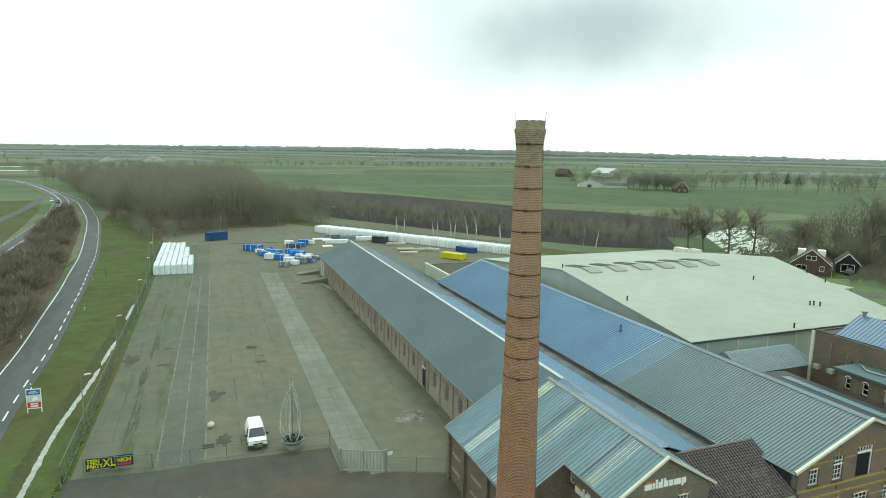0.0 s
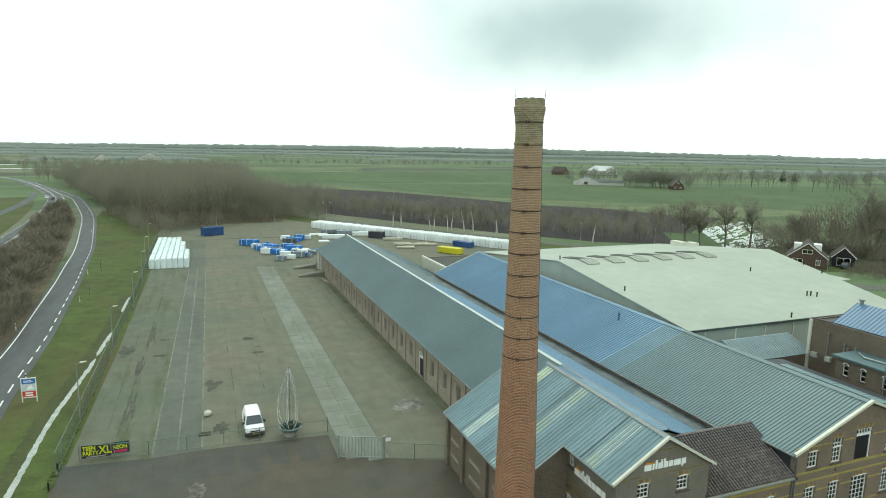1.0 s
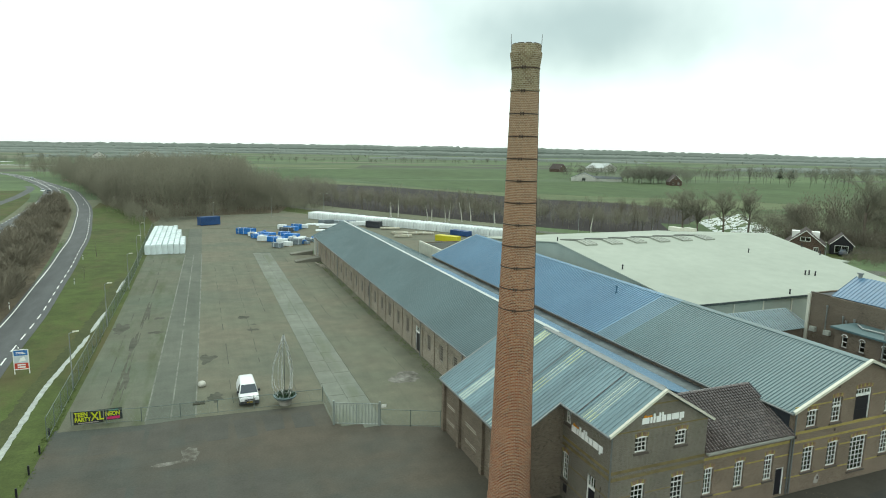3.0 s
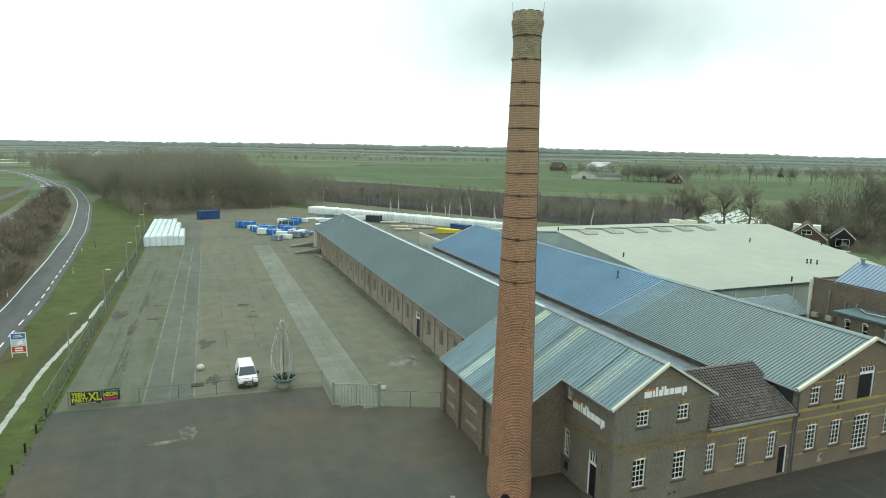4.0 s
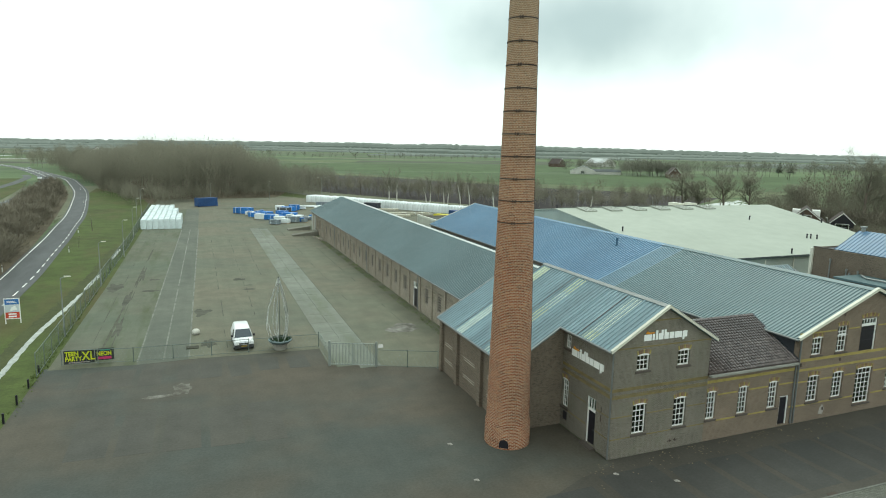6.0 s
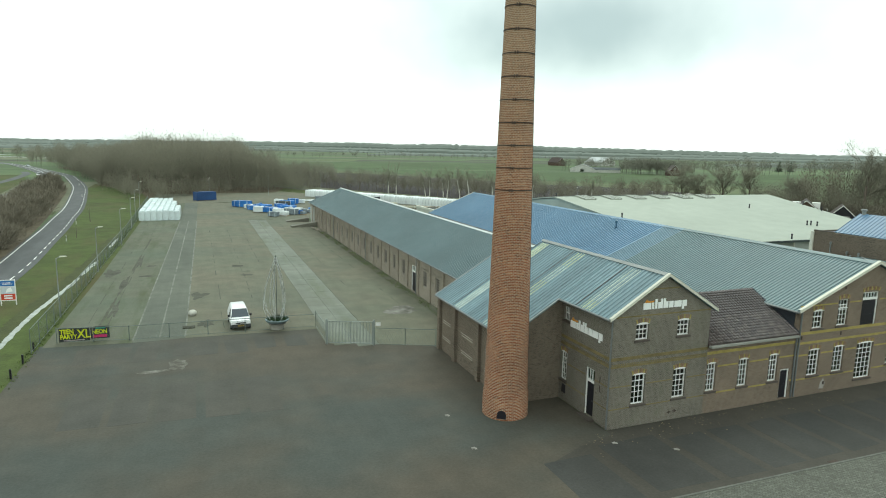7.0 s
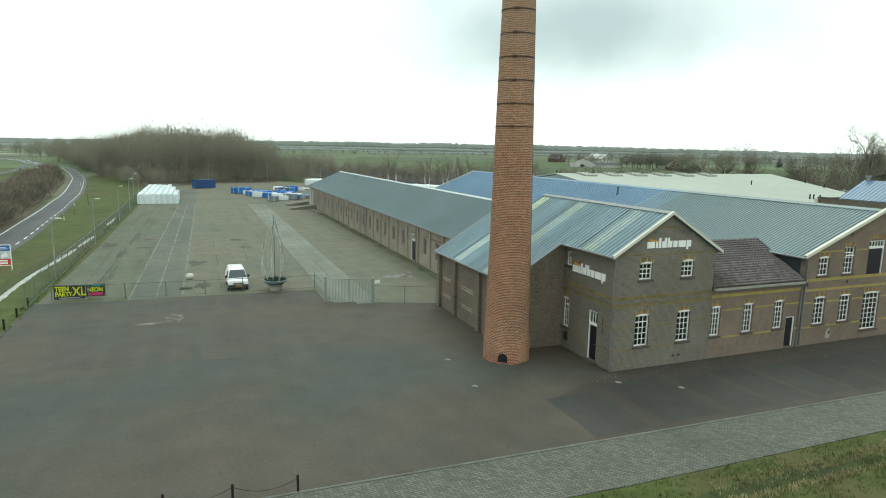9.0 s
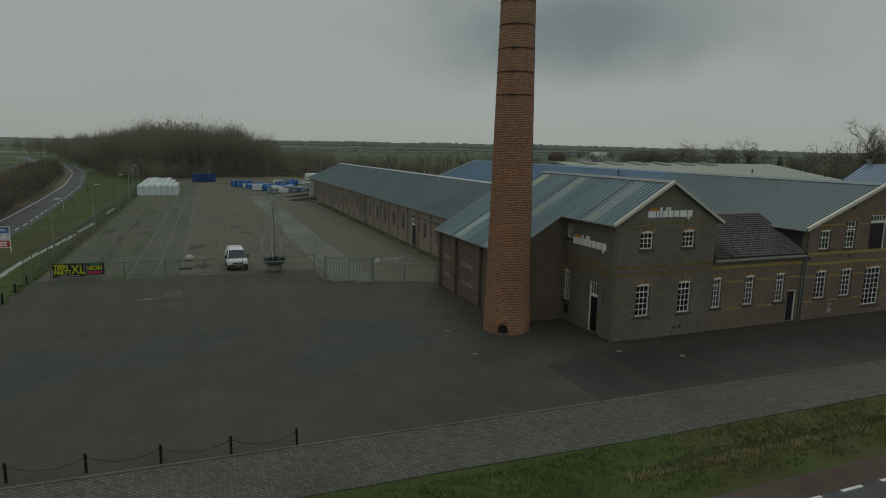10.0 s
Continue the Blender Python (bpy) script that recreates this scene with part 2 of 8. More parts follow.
TILE = plain("clay_tile", (0.088, 0.069, 0.065), 0.22, 0.0, var=0.2, big=0.7, fine=6, bmp=0.1, rnd=0.3, spec=0.9)
LEAD = plain("lead_sheet", (0.05, 0.055, 0.065), 0.55, 0.2, var=0.2)
def mottled(name, cols, rough=0.9, streak=(1, 1, 1), moss=None, bands=0.0, dark=None):
    """Old paving of two or three tones that drift into each other over metres, with fine grain, drawn-out streaks, moss and dark damp spots."""
    m, t, b = ntree(name, rough, 0, 0.25)
    v = mapped(t, streak, world=True)
    w = mapped(t, world=True)
    c = mixc(t, cols[0], cols[1], ramp(t, tnoise(t, v, 0.07, 4, 0.55), [(0.36, (0, 0, 0)), (0.64, (1, 1, 1))], "EASE"))
    if len(cols) > 2:
        c = mixc(t, c, cols[2], ramp(t, tnoise(t, mapped(t, (0.8, 1.3, 1), (0, 0, 0.7), world=True), 0.055, 5, 0.6), [(0.48, (0, 0, 0)), (0.7, (0.85,) * 3)], "EASE"))
    if bands:
        c = mixc(t, c, ramp(t, tnoise(t, mapped(t, (2.1, 0.13, 1), (0, 0, 0.06), world=True), 0.37, 6, 0.65), [(0.35, (1 - bands,) * 3), (0.65, (1 + bands * 0.6,) * 3)]), 1.0, "MULTIPLY")
        c = mixc(t, c, ramp(t, tnoise(t, mapped(t, (0.3, 1.1, 1), (0, 0, 0.25), world=True), 0.3, 6, 0.65), [(0.35, (1 - bands * 0.6,) * 3), (0.65, (1 + bands * 0.4,) * 3)]), 1.0, "MULTIPLY")
    c = mixc(t, c, ramp(t, tnoise(t, w, 0.5, 5), [(0.32, (0.86,) * 3), (0.68, (1.1,) * 3)]), 0.9, "MULTIPLY")
    c = mixc(t, c, ramp(t, tnoise(t, w, 6.0, 3), [(0.3, (0.84,) * 3), (0.7, (1.12,) * 3)]), 0.8, "MULTIPLY")
    if moss:
        c = mixc(t, c, moss, ramp(t, tnoise(t, mapped(t, (2.0, 0.35, 1), world=True), 0.22, 6, 0.68), [(0.5, (0, 0, 0)), (0.68, (0.8,) * 3)]))
    if dark:
        c = mixc(t, c, dark, ramp(t, tnoise(t, mapped(t, (0.7, 1.5, 1), world=True), 0.33, 6, 0.7), [(0.66, (0, 0, 0)), (0.74, (0.75,) * 3)]))
    t.links.new(c, b.inputs["Base Color"])
    bump(t, b, tnoise(t, w, 10.0, 4), 0.3, 0.03)
    return m


CONCRETE = mottled("concrete_slab", [(0.172, 0.187, 0.155), (0.205, 0.218, 0.184), (0.160, 0.166, 0.136)], 0.85, bands=0.07, moss=(0.130, 0.142, 0.098))
YARD = mottled("yard_paving", [(0.138, 0.143, 0.105), (0.154, 0.145, 0.107), (0.118, 0.128, 0.098)], bands=0.07, dark=(0.066, 0.066, 0.048))
EDGE = mottled("mossy_paving", [(0.126, 0.138, 0.102), (0.126, 0.126, 0.093), (0.103, 0.122, 0.089)], moss=(0.069, 0.086, 0.042), bands=0.06, dark=(0.062, 0.064, 0.042))
LANE = mottled("driving_lane", [(0.105, 0.114, 0.093), (0.128, 0.135, 0.109)], 0.85, bands=0.08)
ASPHALT = mottled("front_asphalt", [(0.084, 0.074, 0.057), (0.063, 0.070, 0.062), (0.094, 0.078, 0.058)], 0.8, bands=0.05)
ROADTOP = ground_mat("road_asphalt", [(0.3, (0.070, 0.074, 0.076)), (0.7, (0.098, 0.102, 0.104))], 0.05, 0.4, 8, 0.7, 0.2, streak=(1.5, 0.3, 1))
def clinker_mat():
    """Small grey clinkers laid on the diagonal, with mossy joints."""
    m, t, b = ntree("grey_clinker_paving", 0.85, 0, 0.25)
    v = mapped(t, (1, 1, 1), (0, 0, radians(45)), world=True)
    br = t.nodes.new("ShaderNodeTexBrick")
    for k, x in (("Scale", 1.0), ("Brick Width", 0.26), ("Row Height", 0.13), ("Mortar Size", 0.018), ("Mortar Smooth", 0.3), ("Bias", 0.0)):
        br.inputs[k].default_value = x
    br.inputs["Color1"].default_value, br.inputs["Color2"].default_value = (0, 0, 0, 1), (1, 1, 1, 1)
    t.links.new(v, br.inputs["Vector"])
    c = ramp(t, br.outputs["Color"], [(0, (0.100, 0.102, 0.088)), (0.5, (0.132, 0.134, 0.116)), (1, (0.165, 0.166, 0.146))])
    w = mapped(t, world=True)
    c = mixc(t, c, ramp(t, tnoise(t, w, 0.25, 6), [(0.3, (0.78,) * 3), (0.7, (1.15,) * 3)]), 0.9, "MULTIPLY")
    c = mixc(t, c, ramp(t, tnoise(t, w, 9, 3), [(0.3, (0.8,) * 3), (0.7, (1.15,) * 3)]), 0.9, "MULTIPLY")
    c = mixc(t, c, (0.068, 0.070, 0.05), br.outputs["Fac"])
    t.links.new(c, b.inputs["Base Color"])
    inv = t.nodes.new("ShaderNodeMath")
    inv.operation = "SUBTRACT"
    inv.inputs[0].default_value = 1.0
    t.links.new(br.outputs["Fac"], inv.inputs[1])
    bump(t, b, inv.outputs[0], 0.5, 0.012)
    return m


CLINKER = clinker_mat()
GRASS = ground_mat("grass", [(0.25, (0.055, 0.060, 0.022)), (0.5, (0.068, 0.089, 0.025)), (0.75, (0.084, 0.115, 0.030))], 0.05, 0.4, 4, 0.95, 0.6, patches=[((0.092, 0.079, 0.036), 0.055, 0.50)])
LINE = plain("road_paint", (0.72, 0.73, 0.70), 0.6, var=0.15, fine=3)
BARK = plain("bark", (0.15, 0.125, 0.10), 0.95, var=0.3, fine=5, bmp=0.4)
TWIG = plain("twigs", (0.166, 0.149, 0.113), 0.95, var=0.25, big=0.1, fine=1.0, bmp=0, rnd=0.2)
# paler, greyer than TWIG: haze over wood and far trees put into the colour
TWIG_WOOD = plain("wood_twigs", (0.242, 0.232, 0.180), 0.95, var=0.12, big=0.04, fine=0.6, bmp=0)
TWIG_FAR = plain("haze_paled_twigs", (0.185, 0.185, 0.150), 0.95, var=0.2, big=0.05, fine=0.5, bmp=0)
# half translucent, which evens light and dark among the twigs as haze does
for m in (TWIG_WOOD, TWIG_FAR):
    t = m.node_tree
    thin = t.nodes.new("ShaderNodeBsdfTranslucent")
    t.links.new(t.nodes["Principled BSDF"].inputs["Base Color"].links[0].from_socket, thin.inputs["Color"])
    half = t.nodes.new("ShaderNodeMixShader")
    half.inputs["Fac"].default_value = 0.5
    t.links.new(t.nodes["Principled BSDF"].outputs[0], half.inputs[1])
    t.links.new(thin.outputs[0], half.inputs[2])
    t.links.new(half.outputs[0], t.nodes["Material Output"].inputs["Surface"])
BIRCH = plain("birch_bark", (0.50, 0.48, 0.43), 0.8, var=0.35, big=2.0, fine=8, bmp=0.2)

# ---- building helpers ----


class Shape:
    """Vertices and faces gathered for one mesh."""

    def __init__(self):
        self.v, self.f = [], []

    def add(self, verts, faces):
        n = len(self.v)
        self.v += [tuple(p) for p in verts]
        self.f += [tuple(i + n for i in f) for f in faces]
        return self

    def box(self, x0, y0, z0, x1, y1, z1):
        return self.add([(x0, y0, z0), (x1, y0, z0), (x1, y1, z0), (x0, y1, z0), (x0, y0, z1), (x1, y0, z1), (x1, y1, z1), (x0, y1, z1)],
                        [(0, 3, 2, 1), (4, 5, 6, 7), (0, 1, 5, 4), (1, 2, 6, 5), (2, 3, 7, 6), (3, 0, 4, 7)])

    def hull(self, a, b):
        """A solid between two equal rings of points."""
        n = len(a)
        faces = [tuple(reversed(range(n))), tuple(range(n, 2 * n))]
        faces += [(i, (i + 1) % n, n + (i + 1) % n, n + i) for i in range(n)]
        return self.add(list(a) + list(b), faces)

    def beam(self, p, q, w, h=None, up=(0, 0, 1)):
        """A square bar from p to q."""
        h = h or w
        p, q = Vector(p), Vector(q)
        d = (q - p).normalized()
        s = d.cross(Vector(up))
        s = s.normalized() if s.length > 1e-4 else Vector((1, 0, 0))
        u = s.cross(d)
        ring = [s * (w / 2) + u * (h / 2), -s * (w / 2) + u * (h / 2), -s * (w / 2) - u * (h / 2), s * (w / 2) - u * (h / 2)]
        return self.hull([p + r for r in ring], [q + r for r in ring])

    def tube(self, pts, radii, n=8, cap=True):
        base, last = len(self.v), None
        rings = []
        for i, (p, r) in enumerate(zip(pts, radii)):
            p = Vector(p)
            d = (Vector(pts[min(i + 1, len(pts) - 1)]) - Vector(pts[max(i - 1, 0)])).normalized()
            s = d.cross(Vector((0, 0, 1)))
            s = s.normalized() if s.length > 1e-3 else Vector((1, 0, 0))
            u = s.cross(d)
            rings.append(len(self.v))
            self.v += [tuple(p + (s * math.cos(k * math.tau / n) + u * math.sin(k * math.tau / n)) * r) for k in range(n)]
        for a, b in zip(rings, rings[1:]):
            self.f += [(a + k, a + (k + 1) % n, b + (k + 1) % n, b + k) for k in range(n)]
        if cap:
            self.f += [tuple(rings[0] + k for k in reversed(range(n))), tuple(rings[-1] + k for k in range(n))]
        return self

    def lathe(self, x, y, prof, n=24):
        """Rings (radius, height) round an upright axis."""
        b = len(self.v)
        for r, z in prof:
            self.v += [(x + r * math.cos(k * math.tau / n), y + r * math.sin(k * math.tau / n), z) for k in range(n)]
        for i in range(len(prof) - 1):
            p = b + i * n
            self.f += [(p + k, p + (k + 1) % n, p + n + (k + 1) % n, p + n + k) for k in range(n)]
        self.f += [tuple(b + k for k in reversed(range(n))), tuple(b + (len(prof) - 1) * n + k for k in range(n))]
        return self

    def mesh(self, name, smooth=False):
        m = bpy.data.meshes.new(name)
        v, f = self.v, self.f
        if name in ("wall", "wing_wall"):
            # the stretches of a wall share their corners
            key = [tuple(round(c, 4) for c in p) for p in v]
            first = {}
            for p in key:
                first.setdefault(p, len(first))
            v, f = list(first), [tuple(first[key[i]] for i in q) for q in f]
        m.from_pydata(v, [], f)
        if smooth:
            m.polygons.foreach_set("use_smooth", [True] * len(m.polygons))
            m.set_sharp_from_angle(angle=radians(40))
        m.update()
        return m


def thing(name, at, label, category, group="", kind=""):
    e = new(name)
    e.location = at
    e.empty_display_size = 0.3
    return tagged(e, label, category, group, kind)


def whole(ob):
    """Where a thing or part stands, by its own location and its parents'."""
    m = Matrix.Translation(ob.location) if ob.rotation_euler.to_quaternion().angle < 1e-6 else ob.matrix_basis
    if ob.parent:
        m = whole(ob.parent) @ ob.matrix_parent_inverse @ m
    return m


def part(name, shape, material, parent=None, label="", smooth=False, place=None):
    """One mesh under a thing or part, given in the world's metres, or at the pose place."""
    data = shape if isinstance(shape, bpy.types.Mesh) else shape.mesh(name, smooth)
    if material and not data.materials:
        data.materials.append(material)
    ob = new(name, data)
    if parent:
        ob.parent = parent
        ob.matrix_parent_inverse = whole(parent).inverted()
    if place is not None:
        ob.matrix_basis = place
    return tagged(ob, label)


def solid(name, shape, material, label, category, group="", kind="", smooth=False):
    """A thing that is one mesh, or a piece of the setting."""
    return tagged(part(name, shape, material, None, "", smooth), label, category, group, kind)


def wall(s, axis, at, thick, u0, u1, top, holes=(), z0=0.0):
    """A wall along x (axis 'y', at that y) or along y (axis 'x'), with openings (u0, u1, z0, z1) through it. top: height, or points (u, z)."""
    pts = top if isinstance(top, (list, tuple)) else [(u0, top), (u1, top)]

    def high(u):
        for (a, za), (b, zb) in zip(pts, pts[1:]):
            if a - 1e-6 <= u <= b + 1e-6:
                return za + (zb - za) * (u - a) / max(1e-9, b - a)
        return pts[-1][1]

    cuts = sorted({u0, u1, *[p for p, _ in pts if u0 < p < u1], *[h for o in holes for h in o[:2] if u0 < h < u1]})
    for a, b in zip(cuts, cuts[1:]):
        mid, z = (a + b) / 2, z0
        spans = []
        for o in sorted((o for o in holes if o[0] < mid < o[1]), key=lambda o: o[2]):
            if o[2] > z:
                spans.append((z, z, o[2], o[2]))
            z = o[3]
        spans.append((z, z, high(a), high(b)))
        for za, zb, zc, zd in spans:
            ring = [(a, za), (b, zb), (b, zd), (a, zc)]
            if axis == "y":
                s.hull([(u, at + thick, w) for u, w in ring][::-1], [(u, at, w) for u, w in ring][::-1])
            else:
                s.hull([(at, u, w) for u, w in ring][::-1], [(at + thick, u, w) for u, w in ring][::-1])
    return s


def ribbed(s, xa, za, xb, zb, y0, y1, pitch, high, crown=0.3):
    """Profiled sheet from the eave (xa, za) to the ridge (xb, zb), ribs up the slope, with a flat underside."""
    n = Vector((-(zb - za), 0, xb - xa)).normalized()
    if n.z < 0:
        n = -n
    prof, y = [], y0
    while y < y1 - 1e-6:
        for f, h in ((0, 0), (1 - crown - 0.16, 0), (1 - crown - 0.06, high), (0.94, high)):
            if y + f * pitch <= y1:
                prof.append((y + f * pitch, h))
        y += pitch
    prof.append((y1, 0))
    a, b = Vector((xa, 0, za)), Vector((xb, 0, zb))
    verts = []
    for y, h in prof:
        verts += [a + n * h + Vector((0, y, 0)), b + n * h + Vector((0, y, 0))]
    flip = xa > xb
    faces = []
    for i in range(len(prof) - 1):
        q = (2 * i, 2 * i + 1, 2 * i + 3, 2 * i + 2)
        faces.append(q if flip else q[::-1])
    s.add(verts, faces)
    t = n * -0.07
    return s.hull([a + t + Vector((0, y0, 0)), b + t + Vector((0, y0, 0)), b - n * 0.004 + Vector((0, y0, 0)), a - n * 0.004 + Vector((0, y0, 0))],
                  [a + t + Vector((0, y1, 0)), b + t + Vector((0, y1, 0)), b - n * 0.004 + Vector((0, y1, 0)), a - n * 0.004 + Vector((0, y1, 0))])


SHARED = {}


def shared(key, make):
    if key not in SHARED:
        SHARED[key] = make()
    return SHARED[key]


def window(parent, m, w, h, cols, rows, arch=True, label=""):
    """A white small-paned window in its opening: frame, glazing bars and panes, with a sill; local x across, y inward, z up from its foot."""
    def frame_shape():
        s = Shape()
        t = 0.07
        s.box(-w / 2, 0.02, 0, -w / 2 + t, 0.10, h).box(w / 2 - t, 0.02, 0, w / 2, 0.10, h)
        s.box(-w / 2 + t, 0.02, 0, w / 2 - t, 0.10, t).box(-w / 2 + t, 0.02, h - t, w / 2 - t, 0.10, h)
        return s.mesh("window")
    ob = part("window", shared(("wf", w, h), frame_shape), WHITE, parent, label, place=m)
    gw, gh = (w - 0.14) / cols, (h - 0.14) / rows
    for i in range(1, cols):
        part("glazing_bar", shared(("gv", h), lambda: Shape().box(-0.022, 0.03, 0.07, 0.022, 0.08, h - 0.07).mesh("glazing_bar")), WHITE, ob, place=Matrix.Translation((-w / 2 + 0.07 + i * gw, 0, 0)))
    for j in range(1, rows):
        thick = 0.034 if j == rows - 1 else 0.02
        part("glazing_bar", shared(("gh", w, thick), lambda: Shape().box(-w / 2 + 0.07, 0.034, -thick, w / 2 - 0.07, 0.076, thick).mesh("glazing_bar")), WHITE, ob, place=Matrix.Translation((0, 0, 0.07 + j * gh)))
    for i in range(cols):
        for j in range(rows):
            part("pane", shared(("pane", gw, gh), lambda: Shape().box(-gw / 2 + 0.015, 0.052, 0.015, gw / 2 - 0.015, 0.058, gh - 0.015).mesh("pane")), GLASS, ob,
                 place=Matrix.Translation((-w / 2 + 0.07 + (i + 0.5) * gw, 0, 0.07 + j * gh)))
    # the parent pose of the children is the window's own
    for c in ob.children:
        c.matrix_parent_inverse = Matrix.Identity(4)
    part("window_sill", shared(("sill", w), lambda: Shape().box(-w / 2 - 0.09, -0.18, -0.13, w / 2 + 0.09, 0.06, -0.004).mesh("window_sill")), STONE, parent, place=m)
    if arch:
        n = max(5, int(round(w / 0.13)))
        for k in range(n):
            f = (k + 0.5) / n * 2 - 1
            lean = f * 0.32
            lift = 0.10 * (1 - f * f)
            tone = ARCH if k % 3 else BAND
            part("arch_brick", shared(("ab", tone.name), lambda: Shape().box(-0.05, -0.122, 0, 0.05, -0.05, 0.27).mesh("arch_brick")), tone, parent,
                 place=m @ Matrix.Translation((f * (w / 2 + 0.02), 0, h + 0.02 + lift)) @ Matrix.Rotation(lean, 4, "Y"))
        # the brick lens between the flat head and the arch
        s = shared(("lens", w), lambda: Shape().hull([(-w / 2, -0.112, h + 0.001), (w / 2, -0.112, h + 0.001), (0.3 * w, -0.112, h + 0.09), (0, -0.112, h + 0.115), (-0.3 * w, -0.112, h + 0.09)],
                                                     [(-w / 2, -0.07, h + 0.001), (w / 2, -0.07, h + 0.001), (0.3 * w, -0.07, h + 0.09), (0, -0.07, h + 0.115), (-0.3 * w, -0.07, h + 0.09)]).mesh("head_trim"))
        part("head_trim", s, WHITE, parent, place=m)
    return ob


def facing_front(x, z, y=0.10):
    return Matrix.Translation((x, y, z))


def facing_west(x, y, z):
    return Matrix.Translation((x, y, z)) @ Matrix.Rotation(-math.pi / 2, 4, "Z")

# ---- ground, roads, fields ----


def slab(name, pts, top, material, label, category="ground", thick=0.05, kind="structure"):
    """A flat sheet with an outline, its top at that height."""
    s = Shape().hull([(x, y, top - thick) for x, y in pts], [(x, y, top) for x, y in pts])
    return solid(name, s, material, label, category, kind=kind)


def ribbon(line, a, b):
    """An outline that follows a line at the offsets a and b to its right."""
    left, right = [], []
    for i, p in enumerate(line):
        q0, q1 = Vector(line[max(0, i - 1)]), Vector(line[min(len(line) - 1, i + 1)])
        d = (q1 - q0).normalized()
        n = Vector((d.y, -d.x))
        left.append(Vector(p) + n * a)
        right.append(Vector(p) + n * b)
    return left, right


def strip(name, line, a, b, top, material, label, category="road", thick=0.04, kind="structure"):
    left, right = ribbon(line, a, b)
    s = Shape()
    n = len(line)
    verts = [(*p, top) for p in left] + [(*p, top) for p in right] + [(*p, top - thick) for p in left] + [(*p, top - thick) for p in right]
    faces = []
    for i in range(n - 1):
        faces += [(i, n + i, n + i + 1, i + 1), (i + 2 * n, i, i + 1, i + 1 + 2 * n), (n + i, 3 * n + i, 3 * n + i + 1, n + i + 1)]
    s.add(verts, [f[::-1] for f in faces])
    return solid(name, s, material, label, category, kind=kind)


def smooth_line(pts, n=6):
    out = []
    P = [Vector(p) for p in pts]
    P = [2 * P[0] - P[1]] + P + [2 * P[-1] - P[-2]]
    for i in range(1, len(P) - 2):
        for k in range(n):
            u = k / n
            out.append(0.5 * (2 * P[i] + (P[i + 1] - P[i - 1]) * u + (2 * P[i - 1] - 5 * P[i] + 4 * P[i + 1] - P[i + 2]) * u * u + (3 * P[i] - P[i - 1] - 3 * P[i + 1] + P[i + 2]) * u ** 3))
    out.append(P[-2])
    return [tuple(p) for p in out]


def farmland():
    """Far fields in strips of green, stubble and soil."""
    m, t, b = ntree("farmland", 0.95, 0, 0.15)
    v = mapped(t, (0.0035, 0.0105, 1), (0, 0, radians(24)), world=True)
    vo = t.nodes.new("ShaderNodeTexVoronoi")
    vo.inputs["Scale"].default_value = 1.0
    vo.inputs["Randomness"].default_value = 0.75
    vo.distance = "CHEBYCHEV"
    t.links.new(v, vo.inputs["Vector"])
    sep = t.nodes.new("ShaderNodeSeparateColor")
    t.links.new(vo.outputs["Color"], sep.inputs[0])
    # tones paled: distance haze is put into the field colours
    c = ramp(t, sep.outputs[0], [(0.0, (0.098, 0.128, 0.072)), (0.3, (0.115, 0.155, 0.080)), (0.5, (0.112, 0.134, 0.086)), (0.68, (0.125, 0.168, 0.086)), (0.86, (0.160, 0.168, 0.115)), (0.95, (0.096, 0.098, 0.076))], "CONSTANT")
    w = mapped(t, world=True)
    c = mixc(t, c, ramp(t, tnoise(t, w, 0.02, 6), [(0.3, (0.7,) * 3), (0.7, (1.2,) * 3)]), 0.9, "MULTIPLY")
    c = mixc(t, c, ramp(t, tnoise(t, w, 0.5, 4), [(0.3, (0.8,) * 3), (0.7, (1.15,) * 3)]), 0.9, "MULTIPLY")
    t.links.new(c, b.inputs["Base Color"])
    return m


FARM = farmland()
GREEN = ground_mat("meadow", [(0.3, (0.062, 0.090, 0.038)), (0.7, (0.084, 0.122, 0.052))], 0.012, 0.08, 1.2, 0.95, 0.4, streak=(1, 0.5, 1))
PALE = ground_mat("pale_meadow", [(0.3, (0.094, 0.120, 0.058)), (0.7, (0.140, 0.165, 0.082))], 0.012, 0.08, 1.2, 0.95, 0.4, streak=(0.4, 1, 1))
SOIL = ground_mat("ploughed_soil", [(0.3, (0.028, 0.024, 0.024)), (0.7, (0.046, 0.039, 0.037))], 0.03, 0.2, 2.0, 0.95, 0.5, streak=(2.0, 0.3, 1))
LITTER = ground_mat("leaf_litter", [(0.3, (0.085, 0.070, 0.048)), (0.7, (0.130, 0.108, 0.072))], 0.08, 0.5, 4, 0.95, 0.5)

s = Shape().hull([(-3500, -900, -0.5), (3500, -900, -0.5), (3500, 4200, -0.5), (-3500, 4200, -0.5)], [(-3500, -900, -0.10), (3500, -900, -0.10), (3500, 4200, -0.10), (-3500, 4200, -0.10)])
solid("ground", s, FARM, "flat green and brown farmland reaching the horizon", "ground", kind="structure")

# verge of grass along the fence and the front
slab("grass_verge", [(-46, -14), (-35.4, -14), (-35.3, 27), (-34.7, 60), (-34.6, 165), (-40, 200), (-62, 260), (-60, 200), (-50, 130)], -0.03, GRASS, "rough green grass verge between the road and the fence", "grass")
slab("grass_verge_front", [(-60, -40), (70, -40), (70, -10.2), (-60, -10.2)], -0.04, GRASS, "mown grass verge with pale dry tufts beside the street", "grass")
